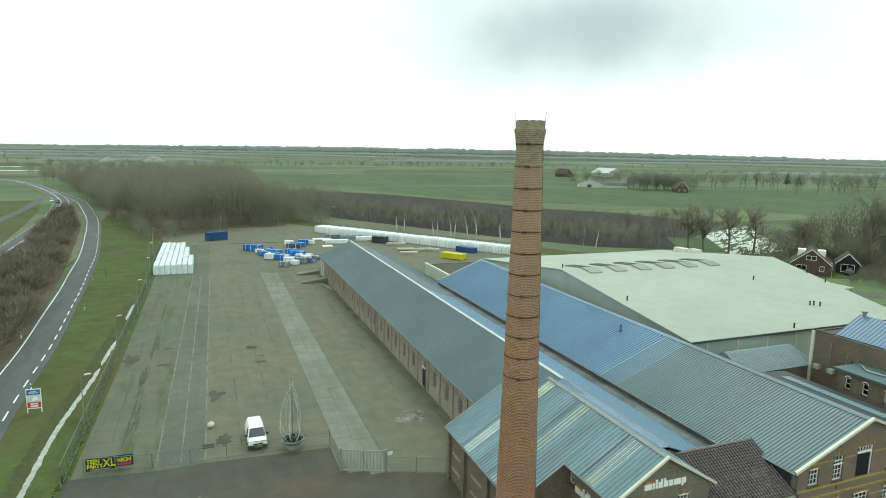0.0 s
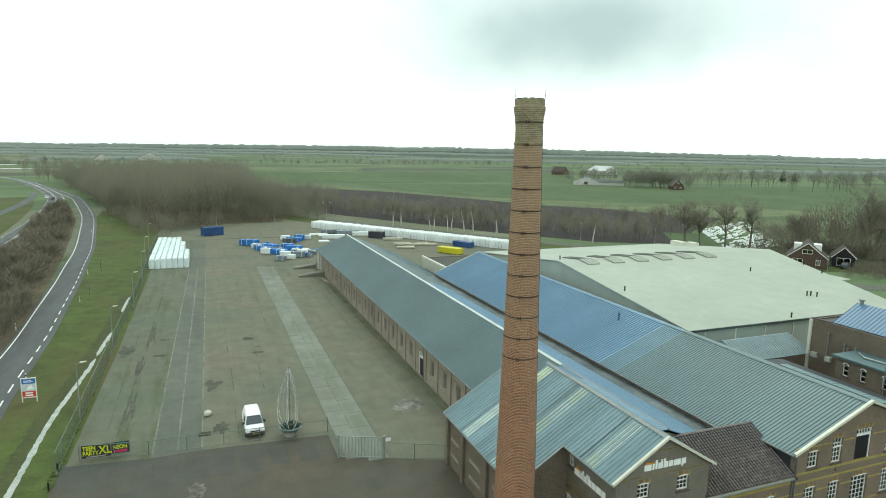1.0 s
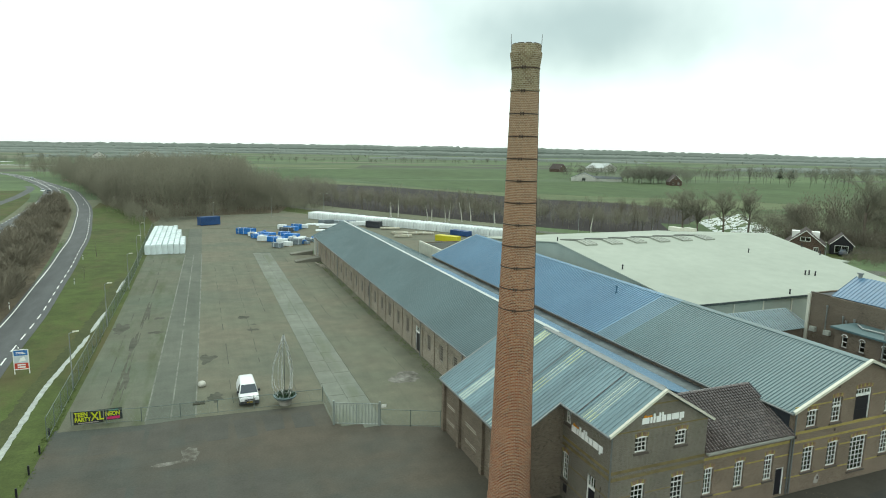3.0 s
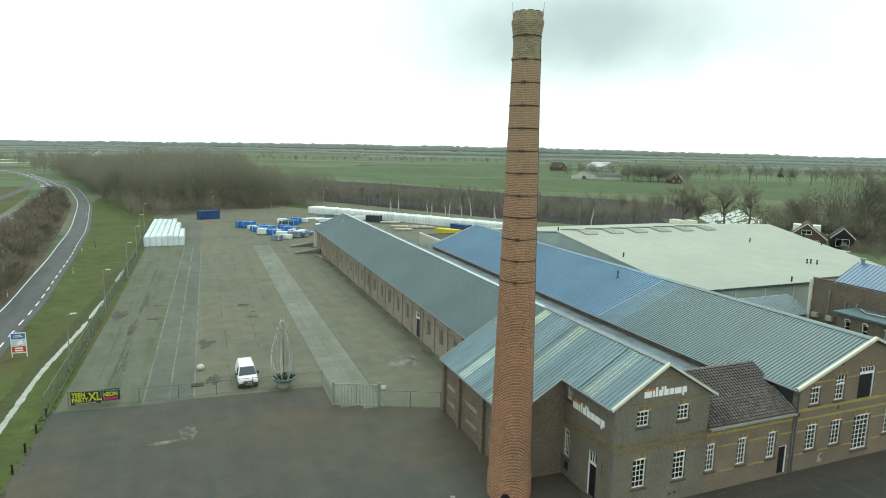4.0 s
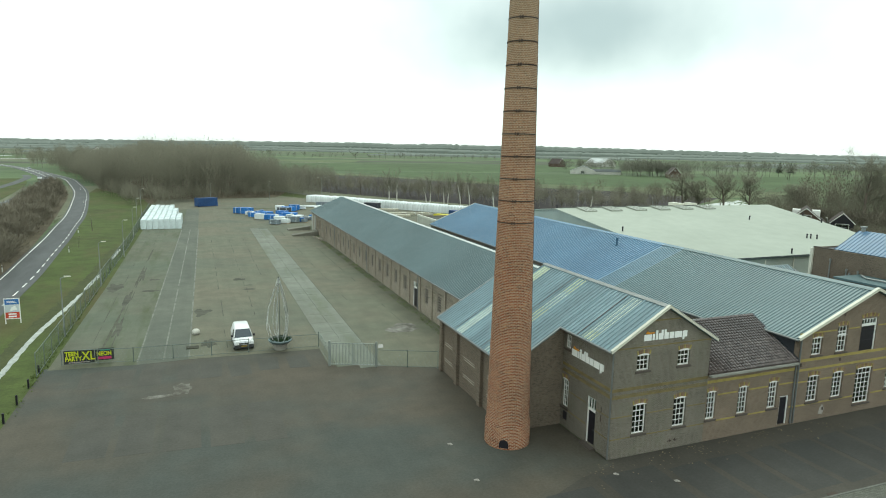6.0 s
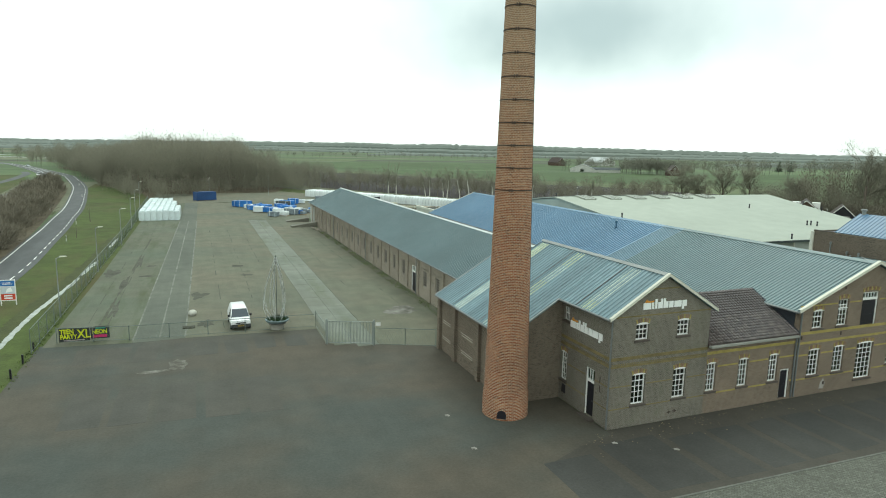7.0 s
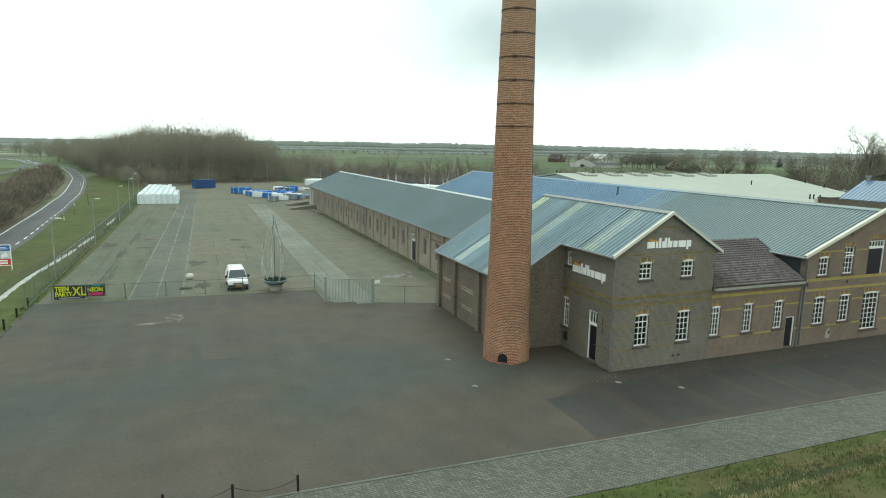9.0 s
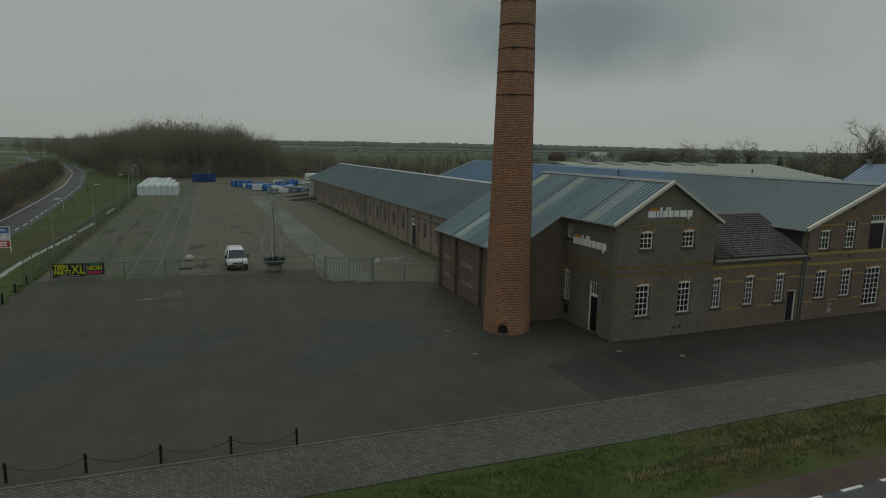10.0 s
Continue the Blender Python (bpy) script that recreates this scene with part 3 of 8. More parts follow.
# paved yard
slab("yard", [(-33.2, 28.1), (-28.52, 27.55), (-26.9, 115), (-26.3, 165), (-33.2, 165)], 0.0, EDGE, "worn pale paving with moss along the fence", "yard")
slab("yard_fence_edge", [(-35.3, 28.3), (-33.205, 28.1), (-33.205, 165), (-34.6, 165), (-34.8, 60)], -0.004, EDGE, "mossy edge of the paved yard beside the fence", "yard")
slab("yard_lane", [(-28.51, 27.55), (-24.36, 27.7), (-23.4, 115), (-23.0, 165), (-26.295, 165), (-26.895, 115)], 0.0, LANE, "dark worn driving lane across the yard", "yard")
slab("yard_main", [(-24.35, 27.7), (-12.9, 27.0), (-12.9, 22.35), (-12.31, 22.1), (-12.31, 118), (14, 118), (14, 160), (-22.99, 165), (-23.39, 115)], 0.0, YARD, "brown-grey paved yard with stains", "yard")
slab("yard_shed_side", [(-8.49, 20.7), (-3.7, 18.8), (0.9, 18.8), (0.9, 117.9), (-8.49, 117.9)], 0.0, YARD, "brown-grey paved yard along the long shed", "yard")
slab("yard_far", [(-35.4, 165.1), (14.1, 165.1), (14.1, 118.1), (60, 118.1), (60, 128), (22, 186), (8, 205), (-36, 200)], -0.004, YARD, "paved storage yard behind the long shed", "yard")
slab("yard_back", [(13.7, 71.5), (32, 71.5), (32, 93), (60, 93), (60, 118.05), (14.05, 118.05)], -0.006, YARD, "paved yard between the halls", "yard")
slab("front_yard", [(-36, -6.65), (31, -8.19), (31, 0.0), (0.1, 0.0), (0.1, 6), (-3.7, 6), (-3.7, 19.4), (-9.0, 21.2), (-12.8, 22.8), (-12.8, 27.3), (-24.3, 28.0), (-28.8, 27.9), (-35.6, 28.8), (-35.9, 10)], -0.008, ASPHALT, "dark worn asphalt forecourt with patches", "yard")
slab("pavement", [(-39.4, -6.57), (-36.01, -6.65), (31, -8.19), (70, -9.0), (70, -11.3), (8, -11.08), (-7, -10.95), (-14.6, -10.65), (-39.4, -10.3)], 0.0, CLINKER, "grey clinker pavement along the forecourt", "pavement", thick=0.12)
slab("street", [(-60, -22), (70, -23), (70, -15.25), (-60, -15.1)], -0.02, ROADTOP, "asphalt street past the forecourt", "road", thick=0.05)
slab("cycle_lane", [(-60, -16.2), (70, -16.5), (70, -15.3), (-60, -15.15)], -0.012, ground_mat("worn_red_asphalt", [(0.3, (0.085, 0.062, 0.050)), (0.7, (0.125, 0.092, 0.072))], 0.15, 0.8, 8, 0.85, 0.25), "worn brown-red cycle lane along the street", "cycle lane", thick=0.03)
slab("verge_hollow", [(-9.5, -13.1), (-4, -12.35), (3, -12.15), (30, -12.2), (30, -13.15), (4, -13.2)], -0.034, ground_mat("damp_turf", [(0.3, (0.036, 0.046, 0.018)), (0.7, (0.062, 0.074, 0.026))], 0.4, 1.5, 8, 0.95, 0.6), "dark damp hollow in the street verge", "grass", thick=0.03)
slab("court", [(30.8, -8), (70, -8), (70, 28), (30.8, 28)], -0.006, ASPHALT, "dark paved court between the buildings", "yard")

# concrete road of cast slabs, two abreast
road = thing("concrete_road", (-10.4, 22, 0), "pale concrete slab road across the yard with dark joints", "road", kind="structure")
for i in range(27):
    for j, (a, b) in enumerate(((-12.28, -10.45), (-10.41, -8.52))):
        y = 21.6 - j * 0.9 + i * 3.55
        part("slab", shared(("slab", j), lambda: Shape().box(a, 0, -0.14, b, 3.51, 0.0).mesh("slab")), CONCRETE, road, place=Matrix.Translation((0, y, random.uniform(0.0, 0.012))))
slab("slab_bed", [(-12.3, 22.3), (-8.5, 20.8), (-8.5, 118), (-12.3, 118)], -0.02, LANE, "dark soil in the joints of the concrete road", "ground")

# rails of paving along the lane
EDGING = ground_mat("worn_edging", [(0.35, (0.12, 0.127, 0.105)), (0.65, (0.21, 0.222, 0.188))], 0.3, 1.2, 7, 0.85, 0.2)
for x, x2 in ((-28.6, -26.85), (-26.5, -25.1), (-24.4, -23.4)):
    slab("drain_line", [(x, 28.2), (x + 0.14, 28.2), (x2 + 0.2, 118), (x2, 118)], 0.008, EDGING, "narrow pale concrete edging line in the yard", "edging", thick=0.06)

# the ditch with a pale edge
ditch = smooth_line([(-39.0, 12), (-38.6, 27), (-38.5, 38), (-38.0, 46), (-37.3, 55), (-37.0, 64), (-36.65, 71), (-36.6, 83), (-36.45, 94)], 8)
DITCH_TOP = plain("pale_ditch_ice", (0.34, 0.365, 0.33), 0.35, spec=0.5, var=0.35, big=1.1, fine=5.0, bmp=0.2, world=True)
# dark bank grass, with the bank's shade put into its colour
BANK_SHADE = ground_mat("shaded_bank_grass", [(0.3, (0.048, 0.054, 0.021)), (0.7, (0.072, 0.084, 0.030))], 0.3, 1.5, 7, 0.9, 0.6)


def ragged(name, y0, y1, half, shift, top, material, label, seed, course=None):
    """A strip that follows the ditch with uneven edges, pinched at its ends."""
    n = int((y1 - y0) / 0.4)
    left, right = [], []
    for i in range(n + 1):
        y = y0 + (y1 - y0) * i / n
        x = float(np.interp(y, [p[1] for p in course or ditch], [p[0] for p in course or ditch])) + shift
        pinch = min(1.0, 0.15 + 1.2 * min(i, n - i) / 6)
        w = [half * pinch * (1 + 0.55 * noise.noise(Vector((y * 0.7, seed + k * 9, 0))) + 0.35 * noise.noise(Vector((y * 2.3, seed + k * 5, 4)))) for k in (0, 1)]
        left.append((x - w[0], y))
        right.append((x + w[1], y))
    s = Shape()
    for i in range(n):
        ring = [left[i], right[i], right[i + 1], left[i + 1]]
        s.add([(*p, top) for p in ring], [(0, 1, 2, 3)])
    s.add([(*p, top) for p in left] + [(*p, top - 0.05) for p in left], [(i + 1, i, n + 1 + i, n + 2 + i) for i in range(n)])
    s.add([(*p, top) for p in right] + [(*p, top - 0.05) for p in right], [(i, i + 1, n + 2 + i, n + 1 + i) for i in range(n)])
    return solid(name, s, material, label, name.split("_")[-1] if course else "ditch", kind="structure")


for k, (y0, y1) in enumerate(((12, 58.4), (59.3, 70.8), (82.5, 93.5))):
    ragged("ditch" if k == 0 else "ditch_%d" % (k + 1), y0, y1, 0.25, 0, -0.012, DITCH_TOP, "narrow pale watery ditch in the grass beside the fence", 3 + k)
ragged("ditch_bank", 12, 96, 0.8, -0.75, -0.022, BANK_SHADE, "dark soaked bank along the ditch", 31)

# pale base colour stands in for the sky's reflection on the water
for k, pts in enumerate(([(-226, 741), (-149, 736), (-146, 747), (-226, 754)], [(-285, 842), (-240, 868), (-236, 886), (-285, 866)])):
    slab("pond" if k == 0 else "pond_2", pts, -0.03, plain("pond_water", (0.45, 0.48, 0.46), 0.1, spec=0.6, var=0.1, bmp=0.02), "pale flooded field strip, sky reflection put into its colour", "water")
# slip road and main road
SLIP = smooth_line([(-42.0, -30), (-43.4, 0), (-45.2, 30), (-46.3, 50), (-46.9, 70), (-48.2, 90), (-49.5, 110), (-51.2, 130), (-52.6, 148), (-55.1, 170), (-58.4, 195), (-60.9, 214), (-65.2, 242), (-71.2, 273), (-76.4, 298), (-82, 324), (-90, 350), (-101, 382), (-132, 470)], 6)
strip("road_slip", SLIP, -2.35, 2.7, -0.004, ROADTOP, "dark grey asphalt slip road in a long bend", thick=0.1)
strip("road_line", SLIP, -1.95, -1.78, 0.006, LINE, "solid white edge line on the road", "road marking")
MAIN = smooth_line([(-66.5, 80), (-70, 120), (-73.8, 164), (-75.8, 196), (-78.2, 228), (-81, 257), (-85.4, 289), (-91.2, 325), (-99, 358), (-109, 393), (-126, 445), (-148, 505), (-178, 560), (-240, 630), (-420, 730)], 7)
strip("road_main", MAIN, -3.7, 3.9, 0.0, ROADTOP, "wide asphalt main road in a bend", thick=0.1)
strip("road_line_centre", MAIN, -0.28, -0.12, 0.006, LINE, "white double centre line on the main road", "road marking")
strip("road_line_centre_2", MAIN, 0.12, 0.28, 0.006, LINE, "white double centre line on the main road", "road marking")
strip("road_line_edge", MAIN, 3.3, 3.45, 0.006, LINE, "white edge line on the main road", "road marking")


def dashes(line, offset, dash, gap, wide, label):
    """Broken line: each dash is a mark of its own."""
    holder = thing("road_dashes", (*line[0], 0), label, "road marking", kind="structure")
    pos, last = 0.0, None
    for p, q in zip(line, line[1:]):
        p, q = Vector(p), Vector(q)
        d = q - p
        while pos < d.length:
            c = p + d.normalized() * pos
            n = Vector((d.y, -d.x)).normalized()
            c = c + n * offset
            part("dash", shared(("dash", dash, wide), lambda: Shape().box(-wide / 2, -dash / 2, -0.02, wide / 2, dash / 2, 0.006).mesh("dash")), LINE, holder,
                 place=Matrix.Translation((c.x, c.y, 0.0)) @ Matrix.Rotation(math.atan2(-d.x, d.y), 4, "Z"))
            pos += dash + gap
        pos -= d.length


dashes(SLIP[12:], 1.85, 2.6, 2.4, 0.17, "broken white edge line on the slip road")
dashes(MAIN, -3.3, 2.5, 3.0, 0.18, "broken white line on the main road")
dashes([(-60, -16.3), (70, -16.6)], 0, 1.0, 1.0, 0.12, "broken white line between cycle lane and street")

# side road and inner grass by the junction
strip("road_side", smooth_line([(-92, 200), (-96.5, 245), (-98.6, 285), (-101, 313), (-105.5, 350), (-112, 375)]), -1.8, 1.8, -0.01, ROADTOP, "narrow side lane by the main road", thick=0.06)
strip("grass_bank", smooth_line([(-74, 120), (-80, 170), (-88, 240), (-97, 300), (-108, 340)]), -60, 2, -0.06, GRASS, "green grass bank beside the main road", "grass")
strip("shrub_bed", smooth_line([(-47.8, 30), (-48.8, 60), (-51.0, 95), (-54.6, 132), (-59.4, 172), (-66, 222), (-78, 285)]), -9.5, 0, -0.04, LITTER, "brown leaf litter under the roadside shrubs", "ground")

# road behind the storage yard
BACK = smooth_line([(-30, 300), (2, 252), (11, 236), (18, 218), (40, 182), (62, 153), (84, 122), (104, 100), (140, 78), (220, 60)])
strip("road_back", BACK, -2.2, 2.2, -0.02, CLINKER, "grey country road behind the storage yard", thick=0.06)
strip("grass_back", BACK, 2.2, 12, -0.0535, GRASS, "grass strip beside the country road", "grass")

# fields
slab("field_soil", [(14, 262), (30, 226), (48, 197), (70, 160), (92, 132), (112, 122), (152, 152), (191, 179), (179, 196), (167, 229), (141, 253), (126, 290), (92, 356), (48, 404), (0, 420)], -0.055, SOIL, "dark ploughed field behind the road", "field")
slab("field_meadow", [(120, 330), (192, 262), (249, 233), (275, 183), (420, 240), (620, 384), (477, 386), (361, 394), (200, 430), (90, 452)], -0.06, GREEN, "bright green meadow", "field")
slab("field_pale", [(126, 291), (141, 254), (168, 230), (180, 197), (192, 180), (274, 182), (248, 233), (191, 262), (119, 330), (60, 455), (25, 455), (49, 405), (93, 357)], -0.058, PALE, "pale grass field beside the ploughed soil", "field")
slab("field_pale_far", [(20, 470), (330, 470), (420, 700), (10, 700)], -0.062, GREEN, "wide green field", "field")
slab("field_stubble", [(-10, 760), (160, 740), (200, 860), (-20, 880)], -0.064, PALE, "pale stubble field", "field")
slab("field_right", [(190, 180), (260, 150), (520, 220), (420, 320), (252, 260), (170, 248)], -0.066, GREEN, "green meadow with a dark ditch", "field")
slab("field_plot", [(104, 100), (190, 78), (240, 120), (192, 176), (152, 150), (113, 121)], -0.056, PALE, "grass plot beside the covered rows", "field")
slab("field_plot_green", [(112, 118), (146, 104), (162, 128), (130, 146)], -0.05, GREEN, "green strip of grass", "field")
slab("wood_floor", [(-50, 205), (-38, 176), (-35, 200), (4, 207), (12, 236), (6, 270), (0, 300), (4, 450), (-110, 450), (-80, 365), (-69, 306)], -0.046, LITTER, "brown leaf litter on the floor of the wood", "ground")

# patched bays and stains on the forecourt, seams and cracks in the yard
PATCH_A = mottled("patched_asphalt", [(0.070, 0.069, 0.060), (0.080, 0.076, 0.064)], 0.82, bands=0.05)
prng = random.Random(17)


def blot(name, cx, cy, rx, ry, top, material, label, rough=0.18, n=26):
    """A flat stain with an uneven outline."""
    k = prng.uniform(0, 50)
    pts = []
    for i in range(n):
        a = i * math.tau / n
        r = 1 + rough * 2 * noise.noise(Vector((math.cos(a) * 1.7 + k, math.sin(a) * 1.7, k)))
        pts.append((cx + rx * r * math.cos(a), cy + ry * r * math.sin(a)))
    return slab(name, pts, top, material, label, "stain", thick=0.02)


def bay(x0, y0, x1, y1, material, label):
    j = lambda: prng.uniform(-0.12, 0.12)
    return slab("asphalt_patch", [(x0 + j(), y0 + j()), (x1 + j(), y0 + j()), (x1 + j(), y1 + j()), (x0 + j(), y1 + j())], -0.004 + prng.uniform(0, 0.002), material, label, "asphalt patch", thick=0.02)


for i in range(5):
    bay(-31.2 + i * 2.75, 10.6 - i * 0.25, -29.0 + i * 2.75, 17.0 - i * 0.25, PATCH_A, "grey repaired asphalt bay on the forecourt")
for i in range(8):
    x = -32.6 + i * 2.35 + prng.uniform(-0.3, 0.3)
    bay(x, 22.9 - (i % 3) * 0.35, x + 1.7, 26.6 - 0.04 * (x + 33), PATCH_A, "dark asphalt bay along the fence")
PATCH_C = mottled("dark_new_asphalt", [(0.043, 0.045, 0.043), (0.054, 0.053, 0.048)], 0.72, bands=0.05)
DAMP = mottled("damp_asphalt", [(0.056, 0.052, 0.044), (0.066, 0.060, 0.049)], 0.72, bands=0.06)
slab("damp_strip", [(-5.3, -2.4), (-2.5, -1.2), (0.0, -0.62), (0.12, -0.02), (31, -0.02), (31, -8.15), (10, -7.66), (-5.9, -7.3)], -0.0065, DAMP, "dark damp asphalt along the house fronts", "yard", thick=0.02)
bay(-5.7, -6.9, -2.6, -2.3, PATCH_C, "dark repaired asphalt beside the house")
bay(-1.6, -6.8, 2.4, -1.4, PATCH_C, "dark repaired asphalt beside the house")
for i in range(7):
    bay(3.0 + i * 3.1, -7.0, 5.6 + i * 3.1, -2.0, PATCH_C, "dark repaired asphalt beside the house")
WORN = ground_mat("pale_worn_spot", [(0.38, (0.095, 0.088, 0.072)), (0.68, (0.26, 0.255, 0.23))], 0.5, 2.0, 9, 0.9, 0.3)
GRIME = ground_mat("dark_grime", [(0.3, (0.052, 0.055, 0.040)), (0.7, (0.100, 0.102, 0.078))], 0.4, 1.5, 8, 0.85, 0.3)
blot("worn_spot", -24.7, 20.6, 0.85, 1.2, 0.0, WORN, "pale worn spot on the asphalt", 0.35)
blot("worn_spot", -26.3, 19.5, 1.2, 0.35, -0.001, WORN, "pale smear on the asphalt", 0.35)
blot("worn_spot", -3.1, 31.2, 1.5, 1.3, 0.006, WORN, "pale lime spot on the yard", 0.4)
for x, y, a, b in ((-18.0, 61, 0.9, 0.7), (-17.2, 54.5, 0.8, 0.5), (-23.2, 44, 0.8, 1.6), (-31.2, 40, 0.35, 3.5), (-31.6, 52, 0.3, 5), (-30.9, 68, 0.3, 5), (-29.3, 57, 0.8, 0.5), (-29.2, 64, 0.7, 0.5), (-33.8, 60, 0.9, 2.6), (-22.6, 32, 0.7, 1.2), (-17.0, 57, 0.5, 0.3)):
    blot("stain", x, y, a, b, 0.005, GRIME, "dark damp stain on the paving", 0.4)
STREAK = ground_mat("dark_dirt", [(0.3, (0.062, 0.066, 0.046)), (0.7, (0.100, 0.104, 0.076))], 0.4, 1.5, 8, 0.9, 0.3)
for k, (y0, y1) in enumerate(((33, 46), (47, 58), (60, 75), (80, 92))):
    ragged("dirt_streak", y0, y1, 0.13, 0, 0.0045, STREAK, "dark line of dirt and moss in the paving", 60 + k, course=[(-31.9, 30), (-31.5, 50), (-30.9, 95)])
seams = Shape()
for x in (-32.9, -31.2, -21.0, -17.6, -14.9, -6.2, -2.6):
    y = 30.0
    while y < 115:
        l = prng.uniform(1.5, 6)
        if prng.random() < 0.55:
            o = prng.uniform(-0.06, 0.06)
            seams.box(x + o, y, -0.01, x + o + prng.uniform(0.04, 0.11), y + l, 0.0035)
        y += l + prng.uniform(0.1, 2.5)
tagged(part("paving_seams", seams, GRIME), "dark broken seams between strips of paving", "seams", kind="stuff")

# ---- the brick chimney stack ----
CX, CY = -4.56, 4.56


def stack_radius(z):
    return 1.45 - 0.0215 * z


stack = thing("chimney_stack", (CX, CY, 0), "tall round tapering red brick factory chimney with iron bands", "chimney")
prof = [(1.49, 0), (1.48, 1.5), (stack_radius(1.7), 1.68)] + [(stack_radius(z), z) for z in np.linspace(2.0, 28.0, 27)]
shaft = part("shaft", Shape().lathe(0, 0, prof, 40), BRICK_RED, stack, "red brick shaft paling towards the top", smooth=True, place=Matrix.Translation((CX, CY, 0)))
r = stack_radius(28.0)
prof = [(r + 0.05, 28.0), (r + 0.05, 28.14), (r - 0.02, 28.16), (r - 0.03, 28.95), (r + 0.0, 29.3), (r + 0.04, 29.65), (r + 0.08, 29.9), (r + 0.115, 30.08), (r + 0.115, 30.26), (r + 0.05, 30.32), (r + 0.03, 30.72), (0.62, 30.74), (0.62, 29.9), (0.1, 29.8)]
part("crown", Shape().lathe(0, 0, prof, 40), BRICK_TOP, stack, "weathered mossy brick top with corbelled rim", smooth=True, place=Matrix.Translation((CX, CY, 0)))
for k in range(10):
    a = k * math.tau / 10
    part("rim_block", shared("rim", lambda: Shape().box(-0.09, -0.16, 0, 0.09, 0.16, 0.035).mesh("rim_block")), IRON, stack, place=Matrix.Translation((CX + 0.75 * math.cos(a), CY + 0.75 * math.sin(a), 30.735)) @ Matrix.Rotation(a, 4, "Z"))
for k in range(12):
    z = 14.58 + k * 1.342
    r = stack_radius(z) + (0.035 if z > 29 else 0.005 if z > 28 else 0)
    band = Shape().lathe(CX, CY, [(r + 0.004, z - 0.032), (r + 0.025, z - 0.032), (r + 0.025, z + 0.032), (r + 0.004, z + 0.032)], 36)
    a = math.atan2(-29.3 - CY, -23.0 - CX) - 0.12
    b = part("iron_band", band, IRON, stack, "rusty iron hoop")
    x, y = CX + (r + 0.05) * math.cos(a), CY + (r + 0.05) * math.sin(a)
    part("band_lock", shared("lock", lambda: Shape().box(-0.05, -0.11, -0.085, 0.03, -0.04, 0.085).box(-0.05, 0.04, -0.085, 0.03, 0.11, 0.085).box(-0.035, -0.16, -0.025, 0.02, 0.16, 0.025).mesh("band_lock")), IRON, b,
         place=Matrix.Translation((x, y, z)) @ Matrix.Rotation(a, 4, "Z"))
for a in (radians(-28), radians(152)):
    part("lightning_rod", Shape().tube([(CX + 0.88 * math.cos(a), CY + 0.88 * math.sin(a), 30.35), (CX + 0.93 * math.cos(a), CY + 0.93 * math.sin(a), 31.35)], [0.022, 0.010], 6), IRON, stack)
a = math.atan2(3.1 - CY, -5.62 - CX)
hx, hy = CX + 1.47 * math.cos(a), CY + 1.47 * math.sin(a)
hole = [(-0.30, 0.12), (0.30, 0.12), (0.30, 0.42), (0.22, 0.60), (0.0, 0.70), (-0.22, 0.60), (-0.30, 0.42)]
mt = Matrix.Translation((hx, hy, 0)) @ Matrix.Rotation(a, 4, "Z")
part("flue_opening", Shape().hull([(-0.2, u, w) for u, w in hole], [(0.035, u, w) for u, w in hole]), BLACK, stack, "dark arched opening", place=mt)
part("lightning_cable", Shape().tube([(CX + (stack_radius(z) + 0.02) * math.cos(-0.35), CY + (stack_radius(z) + 0.02) * math.sin(-0.35), z) for z in np.linspace(0.3, 30.4, 26)], [0.022] * 26, 5), IRON, stack)

# ---- the front house with the low wing ----
RX, RZ, SL = 3.9, 9.62, 0.61


def roof_z(x):
    return RZ - SL * abs(x - RX)


house = thing("brick_house", (0, 0, 0), "two-storey dark brick front house with gable and corrugated roof", "house")
AW = [(1.85, 2.82, 5.60, 6.60), (5.06, 6.03, 5.60, 6.60), (1.80, 2.84, 1.42, 3.36), (5.03, 6.07, 1.42, 3.36)]
s = Shape()
wall(s, "y", 0.0, 0.32, 0.15, 7.70, [(0.15, roof_z(0.15) - 0.1), (3.9, RZ - 0.1), (7.70, roof_z(7.70) - 0.1)], AW)
part("wall", s, BRICK_GREY, house, "dark brown-grey brick gable wall with yellow bands")
WW = [(4.68, 5.34, 5.68, 6.70 - 0.05), (4.70, 5.45, 1.45, 3.42), (1.55, 2.50, 0.12, 3.32)]
s = Shape()
wall(s, "x", 0.15, 0.32, 0.325, 14.6, roof_z(0.15) - 0.1, WW)
part("wall", s, BRICK_GREY, house)
part("wall", wall(Shape(), "x", 7.38, 0.32, 0.325, 14.6, roof_z(7.7) - 0.1), BRICK_GREY, house)
part("wall", wall(Shape(), "y", 14.28, 0.32, 0.475, 7.375, [(0.475, roof_z(0.475) - 0.12), (3.9, RZ - 0.12), (7.375, roof_z(7.375) - 0.12)]), BRICK_GREY, house)
# low wing under the long slope
for ax, at, u0, u1, top in (("y", 5.55, -3.85, 0.145, [(-3.85, roof_z(-3.85) - 0.1), (0.145, roof_z(0.145) - 0.1)]), ("y", 17.9, -3.85, 1.6, [(-3.85, roof_z(-3.85) - 0.1), (1.6, roof_z(1.6) - 0.1)]), ("x", -3.86, 5.86, 17.89, roof_z(-3.85) - 0.1), ("x", 1.3, 14.62, 17.89, roof_z(1.3) - 0.12)):
    part("wing_wall", wall(Shape(), ax, at, 0.3, u0, u1, top), BRICK_DARK, house, "stained brick wall of the low wing")
PATCHY = plain("stained_ledge", (0.36, 0.33, 0.27), 0.9, var=0.3)
